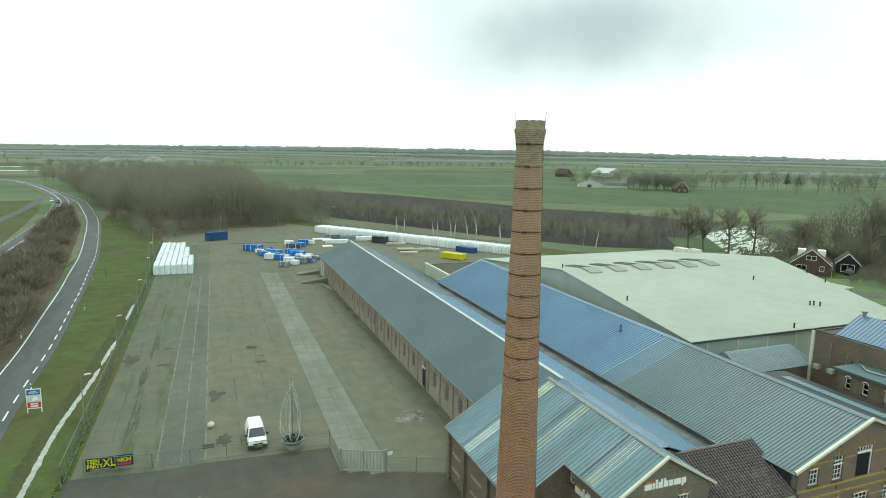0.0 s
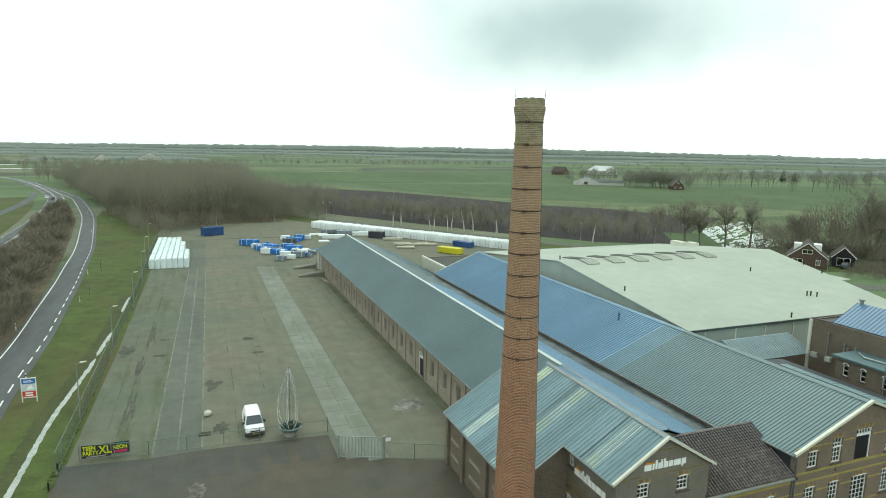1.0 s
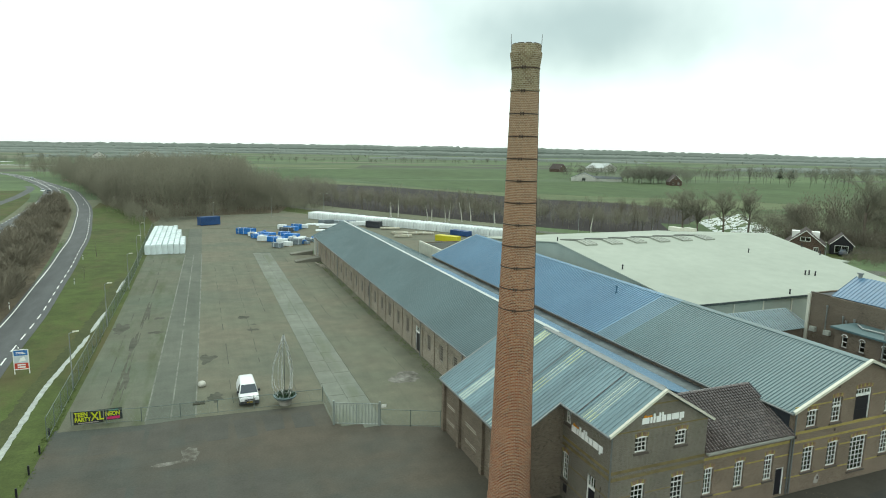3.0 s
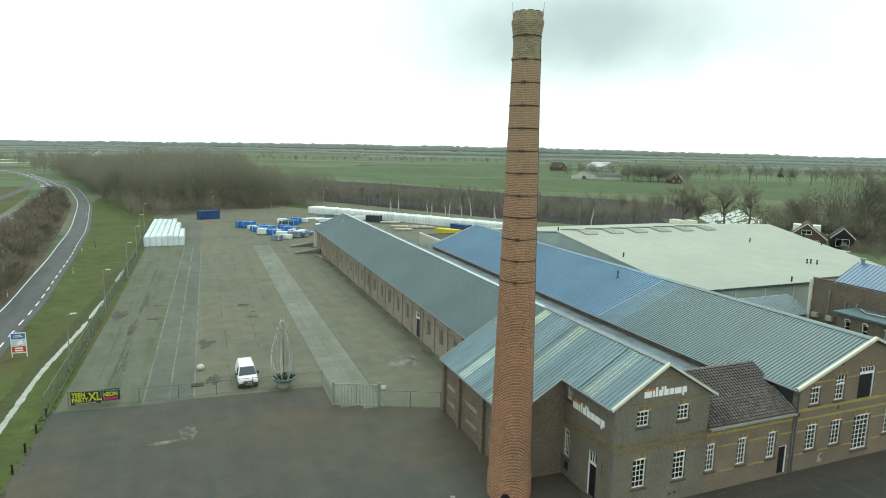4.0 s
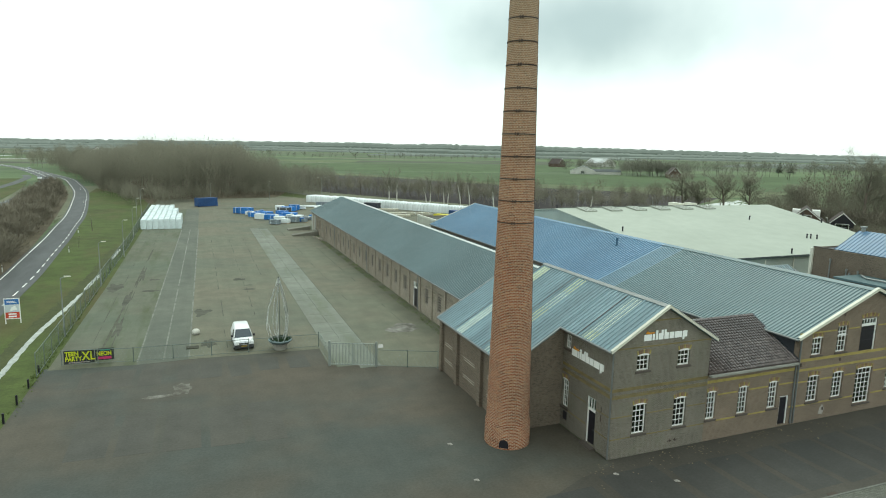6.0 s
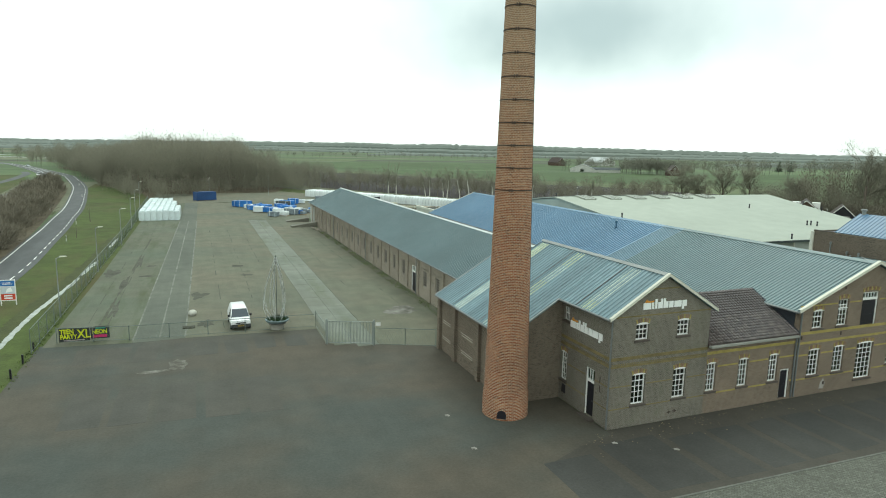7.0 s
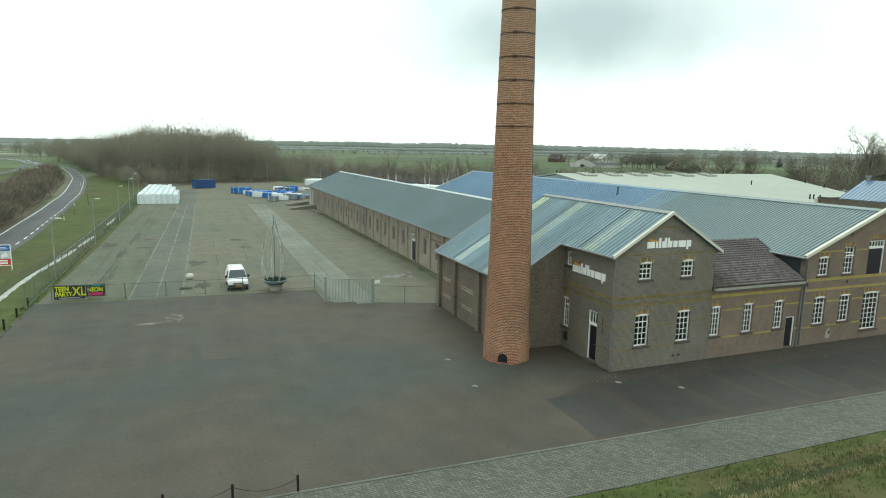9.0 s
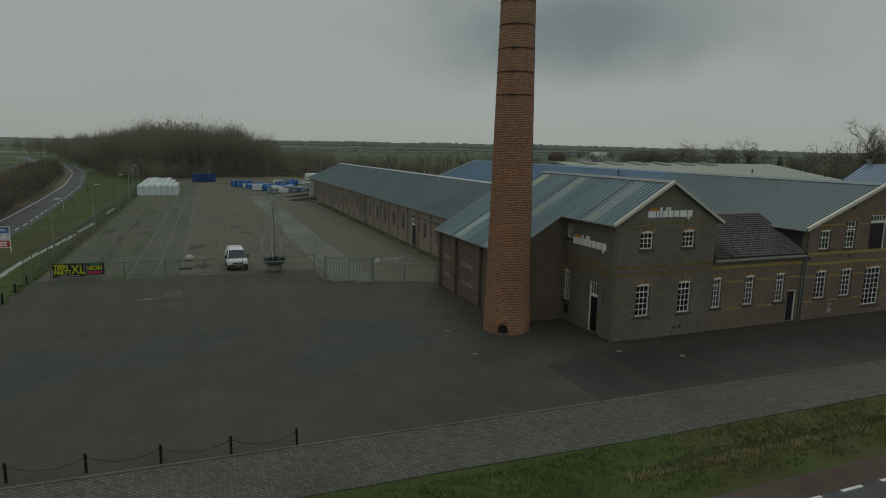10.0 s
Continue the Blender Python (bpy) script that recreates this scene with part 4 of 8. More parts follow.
for y in (6.1, 10.15, 14.65, 18.0):
    part("pier", Shape().box(-4.12, y - 0.24, 0, -3.865, y + 0.22, roof_z(-3.85) - 0.16), BRICK_DARK, house, "projecting brick pier")
for y0, y1 in ((7.2, 9.2), (11.4, 13.5), (15.8, 17.5)):
    for z in (1.08, 1.26, 2.50, 2.68):
        part("ledge", Shape().box(-3.90, y0, z, -3.864, y1, z + 0.05), PATCHY, house, "pale horizontal ledge")
for x0, x1, y0, y1 in ((-0.25, RX, -0.22, 5.398), (-4.22, RX, 5.402, 14.718), (-4.22, 1.62, 14.722, 18.42)):
    s = Shape()
    ribbed(s, x0, roof_z(x0), x1, roof_z(x1), y0, y1, 0.36, 0.055, 0.34)
    part("roof", s, ROOF_A, house, "blue-green corrugated sheet roof with streaks")
s = Shape()
ribbed(s, 8.05, roof_z(8.05), RX, RZ, -0.22, 14.72, 0.36, 0.055, 0.34)
part("roof", s, ROOF_A2, house)
part("ridge_cap", Shape().hull([(RX - 0.22, -0.24, RZ - 0.03), (RX, -0.24, RZ + 0.12), (RX + 0.22, -0.24, RZ - 0.03), (RX, -0.24, RZ + 0.01)], [(RX - 0.22, 14.75, RZ - 0.03), (RX, 14.75, RZ + 0.12), (RX + 0.22, 14.75, RZ - 0.03), (RX, 14.75, RZ + 0.01)]), STEEL, house, "pale metal ridge capping")


def roof_strip(x0, x1, y0, y1, mat, lab):
    s = Shape()
    ribbed(s, x0, roof_z(x0) + 0.03, x1, roof_z(x1) + 0.03, y0, y1, 0.36, 0.055, 0.34)
    part("rooflight", s, mat, house, lab)


for x0, x1, y0, mat in ((-4.2, 1.6, 13.3, GRP2), (1.62, 3.62, 13.3, GRP), (-4.2, -2.22, 8.15, GRP2), (-2.2, 0.5, 8.15, GRP), (0.52, 2.2, 8.15, GRP2), (2.22, 3.62, 8.15, GRP), (-0.2, 0.5, 2.05, GRP), (0.52, 3.62, 2.05, GRP2)):
    for dy in (0.0, 0.36, 0.72):
        roof_strip(x0, x1, y0 + dy, y0 + dy + 0.27, mat, "yellowed translucent rooflight sheets" if mat is GRP else "greyed translucent rooflight sheets")
for x0, y0 in ((-4.2, 14.62), (-4.2, 9.72), (-0.2, 3.5)):
    part("sheet_joint", Shape().hull([(x0, y0, roof_z(x0) + 0.03), (3.6, y0, roof_z(3.6) + 0.03), (3.6, y0 + 0.035, roof_z(3.6) + 0.03), (x0, y0 + 0.035, roof_z(x0) + 0.03)],
                                     [(x0, y0, roof_z(x0) + 0.10), (3.6, y0, roof_z(3.6) + 0.10), (3.6, y0 + 0.035, roof_z(3.6) + 0.10), (x0, y0 + 0.035, roof_z(x0) + 0.10)]), ZINC, house, "dark lap joint between roof sheets")
# verge boards and gutters
for xa, xb, nm in ((-0.28, RX, "bargeboard"), (8.08, RX, "bargeboard")):
    a, b = Vector((xa, -0.23, roof_z(xa))), Vector((xb, -0.23, RZ))
    s = Shape().hull([a + Vector((0, 0, 0.09)), a + Vector((0, 0, -0.06)), b + Vector((0, 0, -0.06)), b + Vector((0, 0, 0.09))], [p + Vector((0, -0.05, 0)) for p in (a + Vector((0, 0, 0.09)), a + Vector((0, 0, -0.06)), b + Vector((0, 0, -0.06)), b + Vector((0, 0, 0.09)))])
    part(nm, s, CREAM, house, "cream painted bargeboard")
    s = Shape().hull([a + Vector((0, 0.14, 0.10)), a + Vector((0, -0.06, 0.10)), b + Vector((0, -0.06, 0.10)), b + Vector((0, 0.14, 0.10))], [a + Vector((0, 0.14, 0.13)), a + Vector((0, -0.06, 0.13)), b + Vector((0, -0.06, 0.13)), b + Vector((0, 0.14, 0.13))])
    part("verge_flashing", s, CREAM, house, "cream verge flashing")
for y, xa, xb in ((5.38, -4.25, -0.26), (18.43, -4.25, 1.62)):
    a, b = Vector((xa, y, roof_z(xa) + 0.055)), Vector((xb, y, roof_z(xb) + 0.055))
    part("verge_flashing", Shape().beam(a, b, 0.12, 0.05), STEEL, house, "pale metal verge flashing")


def gutter(parent, p, q, label=""):
    return part("gutter", Shape().tube([p, q], [0.075, 0.075], 8), ZINC, parent, label, smooth=True)


def downpipe(parent, x, y, z0, z1, r=0.05, mat=None):
    return part("downpipe", Shape().tube([(x, y, z0), (x, y, z1)], [r, r], 8), mat or ZINC, parent, smooth=True)


gutter(house, (-0.30, -0.2, roof_z(-0.25) - 0.02), (-0.30, 5.35, roof_z(-0.25) - 0.02), "dark gutter")
gutter(house, (-4.28, 5.45, roof_z(-4.22) - 0.03), (-4.28, 18.4, roof_z(-4.22) - 0.03), "dark gutter")
downpipe(house, 0.02, -0.05, 0.1, roof_z(-0.25) - 0.05)
downpipe(house, -4.0, 18.25, 0.1, roof_z(-4.2) - 0.1, 0.05, CREAM)
# yellow brick bands
def band(parent, u0, u1, z, h=0.13, y=-0.012, axis="y", mat=None):
    if axis == "y":
        return part("brick_band", Shape().box(u0, y, z, u1, y + 0.05, z + h), mat or BAND, parent, "yellow brick string course")
    return part("brick_band", Shape().box(y, u0, z, y + 0.05, u1, z + h), mat or BAND, parent, "yellow brick string course")


OLIVE = plain("weathered_band_brick", (0.20, 0.16, 0.075), 0.9, var=0.3, big=1.0, fine=7, bmp=0.3)
def broken(u0, u1, holes):
    """The stretches of a course between the openings that it meets."""
    out, u = [], u0
    for a, b in sorted(holes):
        if a > u:
            out.append((u, a))
        u = max(u, b)
    out.append((u, u1))
    return [(a, b) for a, b in out if b - a > 0.1]


LOWER = [(1.72, 2.92), (4.95, 6.15)]
for z, h, holes in ((4.42, 0.20, []), (3.95, 0.14, []), (2.70, 0.07, LOWER), (1.26, 0.07, LOWER), (7.10, 0.09, [])):
    x0, x1 = (0.152, 7.698)
    for a, b in broken(x0, x1, holes):
        band(house, a, b, z, h, mat=OLIVE)
for a, b in ((2.75, 5.05),):
    band(house, a, b, 8.72, 0.09, mat=OLIVE)
for z, h, holes in ((4.42, 0.20, []), (3.95, 0.14, []), (2.70, 0.07, [(1.5, 2.55), (4.65, 5.5)]), (1.26, 0.07, [(1.5, 2.55)])):
    for a, b in broken(0.0, 5.54, holes):
        band(house, a, b, z, h, y=0.138, axis="x", mat=OLIVE)
# dentil course under the upper band
for i in range(46):
    part("dentil", shared("dentil", lambda: Shape().box(0, -0.028, 0, 0.085, 0.02, 0.09).mesh("dentil")), OLIVE, house, place=Matrix.Translation((0.2 + i * 0.163, 0, 4.12)))
for i in range(33):
    part("dentil", shared("dentil_w", lambda: Shape().box(0.122, 0, 0, 0.17, 0.085, 0.09).mesh("dentil")), OLIVE, house, place=Matrix.Translation((0, 0.1 + i * 0.163, 4.12)))
for u0, u1, z0, z1 in AW:
    window(house, facing_front((u0 + u1) / 2, z0), u1 - u0, z1 - z0, 3, 3 if z1 - z0 < 1.3 else 5, label="white small-paned sash window")
for u0, u1, z0, z1 in WW[:2]:
    window(house, facing_west(0.25, (u0 + u1) / 2, z0), u1 - u0, z1 - z0, 3 if z0 > 3 else 3, 2 if z0 > 3 else 5, arch=z0 < 3, label="white small-paned window")


def door(parent, m, w, h, light=0.0, cols=3, leaf_label="dark panelled door leaf"):
    """A door in its white frame, with a toplight of that height."""
    s = Shape().box(-w / 2, 0.0, 0, -w / 2 + 0.08, 0.12, h).box(w / 2 - 0.08, 0.0, 0, w / 2, 0.12, h).box(-w / 2 + 0.08, 0.0, h - 0.08, w / 2 - 0.08, 0.12, h)
    if light:
        s.box(-w / 2 + 0.08, 0.0, h - light - 0.1, w / 2 - 0.08, 0.12, h - light + 0.08)
        for i in range(1, cols):
            x = -w / 2 + 0.08 + i * (w - 0.16) / cols
            s.box(x - 0.025, 0.02, h - light + 0.08, x + 0.025, 0.1, h - 0.08)
    d = part("door", s, WHITE, parent, "white door frame", place=m)
    top = h - light - 0.1 if light else h - 0.08
    leaf = Shape().box(-w / 2 + 0.085, 0.06, 0.02, w / 2 - 0.085, 0.11, top - 0.005)
    for z0, z1 in ((0.15, 0.45), (0.52, 0.9), (0.97, 1.0)):
        leaf.box(-w / 2 + 0.2, 0.045, z0 * (top - 0.1) + 0.1, w / 2 - 0.2, 0.06, z1 * (top - 0.1))
    subs = [part("leaf", leaf, BLACK, d, leaf_label), part("door_handle", Shape().tube([(w / 2 - 0.2, 0.02, 1.05), (w / 2 - 0.32, 0.02, 1.05)], [0.014, 0.014], 6), STEEL, d, "metal handle")]
    if light:
        subs.append(part("pane", Shape().box(-w / 2 + 0.08, 0.055, h - light + 0.08, w / 2 - 0.08, 0.06, h - 0.08), GLASS, d))
    for c in subs:
        c.matrix_parent_inverse = Matrix.Identity(4)
    return d


door(house, facing_west(0.22, 2.02, 0.12), 0.95, 3.2, 0.85)
part("door_step", Shape().box(-0.25, 1.35, -0.02, 0.14, 2.7, 0.11), STONE, house, "stone doorstep")
part("vent_hole", Shape().box(0.135, 4.75, 0.55, 0.146, 5.2, 1.15), BLACK, house, "dark wall opening")
for x, z in ((5.35, 0.55), (4.9, 0.52)):
    part("wall_anchor", Shape().box(x - 0.15, -0.02, z - 0.03, x + 0.15, 0.02, z + 0.03).box(x - 0.03, -0.021, z - 0.1, x + 0.03, 0.021, z + 0.1), IRON, house, "iron wall anchor")
for z in (2.35, 2.9):
    part("wall_anchor", Shape().box(0.13, 0.95, z - 0.2, 0.16, 1.01, z + 0.2), IRON, house, "iron wall anchor")

# firm's lettering as plain shapes
LETTER = plain("white_sign_letter", (0.85, 0.86, 0.84), 0.4, var=0.03, bmp=0)
ORANGE = plain("orange_sign_mark", (0.62, 0.27, 0.03), 0.4, var=0.05, bmp=0)


def sign_bars(m, wide, high, label):
    """A raised wall sign: a row of plain white blocks, some with a riser or a foot, and an orange wave."""
    sg = thing("wall_sign", (0, 0, 0), label, "sign")
    sg.matrix_basis = m
    low = 0.66
    # width, riser side (1 right, -1 left, 2 whole, -2 foot)
    row = ((1.30, 0), (0.36, 0), (0.36, 2), (0.80, 1), (0.80, -1), (0.76, 0), (1.30, 0), (0.80, -2))
    unit = wide / (sum(r[0] for r in row) + 0.2 * 7)
    x = -wide / 2
    for w, riser in row:
        a, b, k = x, x + w * unit, 0.32 * unit
        s = Shape().box(a, -0.05, 0, b, 0, high if riser == 2 else low * high)
        if riser == 1:
            s.box(b - k, -0.05, low * high + 0.001, b, 0, high)
        if riser == -1:
            s.box(a, -0.05, low * high + 0.001, a + k, 0, high)
        if riser == -2:
            s.box(a, -0.05, -0.26 * high, a + k, 0, -0.001)
        c = part("sign_bar", s, LETTER, None, "white sign bar")
        c.parent = sg
        x = b + 0.2 * unit
    pts = [(-wide * 0.47, 0.74), (-wide * 0.43, 1.04), (-wide * 0.42, 0.93), (-wide * 0.36, 0.84), (-wide * 0.27, 0.86), (-wide * 0.28, 0.72), (-wide * 0.38, 0.70)]
    c = part("sign_wave", Shape().hull([(u, 0, w * high) for u, w in pts], [(u, -0.05, w * high) for u, w in pts]), ORANGE, None, "orange wave mark")
    c.parent = sg
    return sg


sign_bars(Matrix.Translation((3.92, -0.004, 7.52)), 3.35, 0.60, "white firm sign with an orange wave on the gable")
sign_bars(facing_west(0.146, 2.72, 5.42), 3.5, 0.66, "white firm sign with an orange wave on the side wall")

# ---- the low link with the tiled roof ----
link = thing("link_building", (11.7, 0, 0), "low dark brick link building with a clay tile roof", "building")
BW = [(7.80, 8.62, 1.5, 3.4), (10.56, 11.44, 1.5, 3.4), (13.35, 14.23, 1.5, 3.4), (14.55, 15.42, 0.1, 2.25)]
s = Shape()
wall(s, "y", 0.0, 0.32, 7.705, 15.85, 4.55, BW)
part("wall", s, BRICK_SHED, link, "brown brick front with yellow bands")
for u0, u1, z0, z1 in BW[:3]:
    window(link, facing_front((u0 + u1) / 2, z0), u1 - u0, z1 - z0, 3, 5, label="white small-paned sash window")
door(link, facing_front(14.985, 0.1, 0.06), 0.86, 2.14)
for z, h, holes in ((4.05, 0.20, []), (3.12, 0.11, [(7.7, 8.72), (10.46, 11.54), (13.25, 14.33)]), (1.30, 0.11, [(7.7, 8.72), (10.46, 11.54), (13.25, 15.5)])):
    for a, b in broken(7.72, 15.84, holes):
        band(link, a, b, z, h)
part("gutter", Shape().box(7.72, -0.36, 4.58, 15.6, -0.10, 4.72), plain("greyed_gutter", (0.27, 0.27, 0.24), 0.6, var=0.15), link, "greyed cream box gutter")
downpipe(link, 15.72, -0.07, 0.1, 4.6, 0.06)
downpipe(link, 15.98, -0.07, 0.1, 6.3, 0.06)
BY0, BZ0, BY1, BZ1 = -0.2, 4.74, 4.1, 7.0
deck = Shape().hull([(7.75, BY0, BZ0 - 0.14), (15.84, BY0, BZ0 - 0.14), (15.84, BY1, BZ1 - 0.14), (7.75, BY1, BZ1 - 0.14)], [(7.75, BY0, BZ0), (15.84, BY0, BZ0), (15.84, BY1, BZ1), (7.75, BY1, BZ1)])
deck.hull([(7.75, BY1 + 0.004, BZ1 - 0.14), (15.84, BY1 + 0.004, BZ1 - 0.14), (15.84, 4.7, 5.5), (7.75, 4.7, 5.5)], [(7.75, BY1 + 0.004, BZ1), (15.84, BY1 + 0.004, BZ1), (15.84, 4.7, 5.6), (7.75, 4.7, 5.6)])
part("roof", deck, TILE, link, "dark roof deck")
part("lead_flashing", Shape().beam((15.8, BY0 + 0.1, BZ0 + 0.16), (15.8, BY1, BZ1 + 0.12), 0.1, 0.06), LEAD, link, "lead flashing along the wall")

# ---- the big hall behind ----
DX0, DX1, DR, DZE, DZR = 15.85, 30.45, 23.15, 6.45, 9.42
hall = thing("factory_hall", (23.15, 0, 0), "long brick factory hall with ribbed metal roof", "building")
CW = [(17.15, 18.30, 1.45, 3.36), (19.70, 20.85, 1.45, 3.36), (22.20, 24.00, 0.62, 3.36), (17.15, 18.22, 4.95, 6.22), (19.66, 20.73, 4.95, 6.88), (22.15, 23.85, 4.75, 7.25), (25.6, 26.7, 1.45, 3.36), (28.0, 29.1, 1.45, 3.36), (25.6, 26.7, 4.95, 6.88)]
s = Shape()
wall(s, "y", 0.0, 0.34, 15.86, DX1, [(15.86, DZE - 0.1), (DR, DZR - 0.1), (DX1, DZE - 0.1)], CW)
part("wall", s, BRICK_SHED, hall, "brown brick gable wall with yellow bands")
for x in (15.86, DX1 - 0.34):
    part("wall", wall(Shape(), "x", x, 0.34, 0.345, 70.5, DZE - 0.1), BRICK_DARK, hall, "darker brown brick side wall with stains")
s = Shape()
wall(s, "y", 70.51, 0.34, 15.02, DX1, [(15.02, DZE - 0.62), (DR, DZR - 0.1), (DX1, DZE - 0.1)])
part("wall", s, BRICK_DARK, hall, "darker brown brick side wall with stains")
part("cladding", Shape().box(15.835, 0.35, 4.4, 15.857, 8.0, DZE - 0.12), LEAD, hall, "dark cladding above the tiled roof")
CATS = 1.0
for y0, y1, mat, p, lab in ((-0.25, 19.3, ROOF_C, 0.30, "grey-green ribbed metal roof sheets"), (19.304, 22.1, ROOF_CD, 0.30, "blue-green ribbed metal roof sheets"), (22.104, 71.1, ROOF_D, 0.40, "blue ribbed metal roof sheets")):
    s = Shape()
    fall = (DZR - DZE + 0.1) / (DR - DX0 + 0.3)
    for a, b, low in ((y0, min(y1, 4.85), 0.0), (max(y0, 4.85), y1, CATS)):
        if b > a:
            ribbed(s, DX0 - 0.3 - low, DZE - 0.1 - low * fall, DR, DZR, a, b, p, 0.055 if p < 0.35 else 0.10, 0.2)
    part("roof", s, mat, hall, lab)
    s = Shape()
    ribbed(s, DX1 + 0.3, DZE - 0.1, DR, DZR, y0, y1, p, 0.055, 0.2)
    part("roof", s, mat, hall, lab)
    part("ridge_cap", Shape().hull([(DR - 0.35, y0, DZR - 0.06), (DR, y0, DZR + 0.10), (DR + 0.35, y0, DZR - 0.06), (DR, y0, DZR + 0.02)], [(DR - 0.35, y1, DZR - 0.06), (DR, y1, DZR + 0.10), (DR + 0.35, y1, DZR - 0.06), (DR, y1, DZR + 0.02)]), mat, hall)
for xa in (DX0 - 0.33, DX1 + 0.33):
    a, b = Vector((xa, -0.26, DZE - 0.06)), Vector((DR, -0.26, DZR + 0.05))
    o = Vector((0, -0.06, 0))
    r = [a + Vector((0, 0, 0.10)), a + Vector((0, 0, -0.09)), b + Vector((0, 0, -0.09)), b + Vector((0, 0, 0.10))]
    part("bargeboard", Shape().hull(r, [p + o for p in r]), CREAM, hall, "cream painted bargeboard")
    r = [a + Vector((0, 0.16, 0.105)), a + Vector((0, -0.07, 0.105)), b + Vector((0, -0.07, 0.105)), b + Vector((0, 0.16, 0.105))]
    part("verge_flashing", Shape().hull(r, [p + Vector((0, 0, 0.03)) for p in r]), CREAM, hall)
    r = [Vector((p.x, 71.1, p.z)) for p in (a + Vector((0, 0, 0.10)), a + Vector((0, 0, -0.2)), b + Vector((0, 0, -0.2)), b + Vector((0, 0, 0.10)))]
    part("bargeboard", Shape().hull(r, [p + Vector((0, 0.05, 0)) for p in r]), CREAM, hall)
gutter(hall, (DX0 - 0.38, -0.2, DZE - 0.15), (DX0 - 0.38, 4.8, DZE - 0.15), "dark gutter")
gutter(hall, (DX0 - 0.38 - CATS, 4.9, DZE - 0.15 - CATS * 0.4), (DX0 - 0.38 - CATS, 71, DZE - 0.15 - CATS * 0.4), "dark gutter")
part("aisle_wall", wall(Shape(), "x", 14.75, 0.25, 4.85, 71.0, DZE - 0.50), BRICK_SHED, hall, "stained brick wall above the valley")
part("valley_gutter", Shape().box(13.3, 5.05, 4.95, 14.74, 71.0, 5.45), plain("mossy_gutter", (0.125, 0.145, 0.15), 0.8, var=0.35, big=0.3, fine=2.0), hall, "mossy valley gutter")
for z, h, holes in ((4.58, 0.20, []), (3.88, 0.17, []), (3.02, 0.12, [(17.05, 18.4), (19.6, 20.95), (22.1, 24.1), (25.5, 26.8), (27.9, 29.2)]), (1.24, 0.11, [(22.1, 24.1)]), (6.60, 0.10, [(19.56, 20.83), (22.0, 24.0), (25.5, 26.8)])):
    for a, b in broken(15.88, DX1, holes):
        band(hall, a, b, z, h)
for u0, u1, z0, z1 in CW:
    if z0 == 4.75:
        continue
    cols, rows = (4, 7) if u1 - u0 > 1.5 else (3, 3 if z1 - z0 < 1.5 else 5)
    window(hall, facing_front((u0 + u1) / 2, z0), u1 - u0, z1 - z0, cols, rows, label="white small-paned window")
door(hall, facing_front(23.0, 4.75, 0.06), 1.7, 2.5, 0.5, 5, "dark double loading door")
n = 13
for k in range(n):
    f = (k + 0.5) / n * 2 - 1
    part("arch_brick", shared(("ab", ARCH.name if k % 3 else BAND.name), lambda: None), ARCH, hall, place=facing_front(23.0 + f * 0.9, 7.3 + 0.1 * (1 - f * f)) @ Matrix.Rotation(f * 0.3, 4, "Y"))
for x, z in ((16.25, 4.38), (20.25, 4.38), (20.2, 7.75), (19.0, 0.75)):
    part("wall_anchor", Shape().box(x - 0.07, -0.03, z - 0.12, x + 0.07, 0.02, z + 0.12), IRON, hall, "iron wall anchor")
part("vent_pipe", Shape().lathe(20.98, 27.5, [(0.16, 8.45), (0.16, 8.7), (0.09, 8.75), (0.09, 9.15), (0.14, 9.18), (0.14, 9.42), (0.04, 9.48)], 12), plain("blue_vent", (0.05, 0.11, 0.17), 0.5), hall, "dark blue roof vent pipe", smooth=True)
# plain loading dock patch and repaired render at the foot
PATCH = plain("pale_render_patch", (0.33, 0.31, 0.28), 0.9, var=0.25, big=2, fine=6)
part("render_patch", Shape().hull([(18.6, -0.008, 0.35), (19.05, -0.008, 0.3), (19.2, -0.008, 0.75), (18.95, -0.008, 1.1), (18.7, -0.008, 0.8)], [(18.6, 0.02, 0.35), (19.05, 0.02, 0.3), (19.2, 0.02, 0.75), (18.95, 0.02, 1.1), (18.7, 0.02, 0.8)]), PATCH, hall, "pale patch of render")

# ---- the long shed ----
LX0, LX1, LR, LZE, LZR, LY0, LY1 = 0.8, 13.4, 7.85, 4.55, 7.65, 18.6, 111.3
LZV = 5.3
shed = thing("long_shed", (8.2, 70, 0), "very long low brick shed with slate-grey metal roof", "shed")
piers = [25.16 + 3.95 * i for i in range(24)]
holes = []
for y in piers:
    if 36 < y + 1.9 < 40:
        holes.append((38.0, 39.6, 0.1, 3.2))
    else:
        holes.append((y + 1.25, y + 2.45, 1.35, 3.2))
holes = [h for h in holes if h[1] < 105.5] + [(106.0, 110.6, 0.3, 3.7)]
s = Shape()
wall(s, "x", LX0, 0.3, LY0, LY1, LZE - 0.1, holes)
part("wall", s, BRICK_LONG, shed, "weathered pale brown brick wall with piers")
for y in (LY0, LY1 - 0.3):
    part("wall", wall(Shape(), "y", y, 0.3, LX0 + 0.305, LX1, [(LX0 + 0.305, LZE), (LR, LZR - 0.1), (LX1, LZV - 0.1)]), BRICK_SHED, shed)
for y in [p for p in piers if p < LY1 - 1]:
    part("pier", shared("pier", lambda: Shape().box(LX0 - 0.14, -0.2, 0, LX0 - 0.002, 0.2, LZE - 0.2).mesh("pier")), BRICK_LONG, shed, "brick pier", place=Matrix.Translation((0, y, 0)))
PANEL = plain("boarded_panel", (0.23, 0.205, 0.17), 0.8, var=0.25, big=1.2, fine=8)
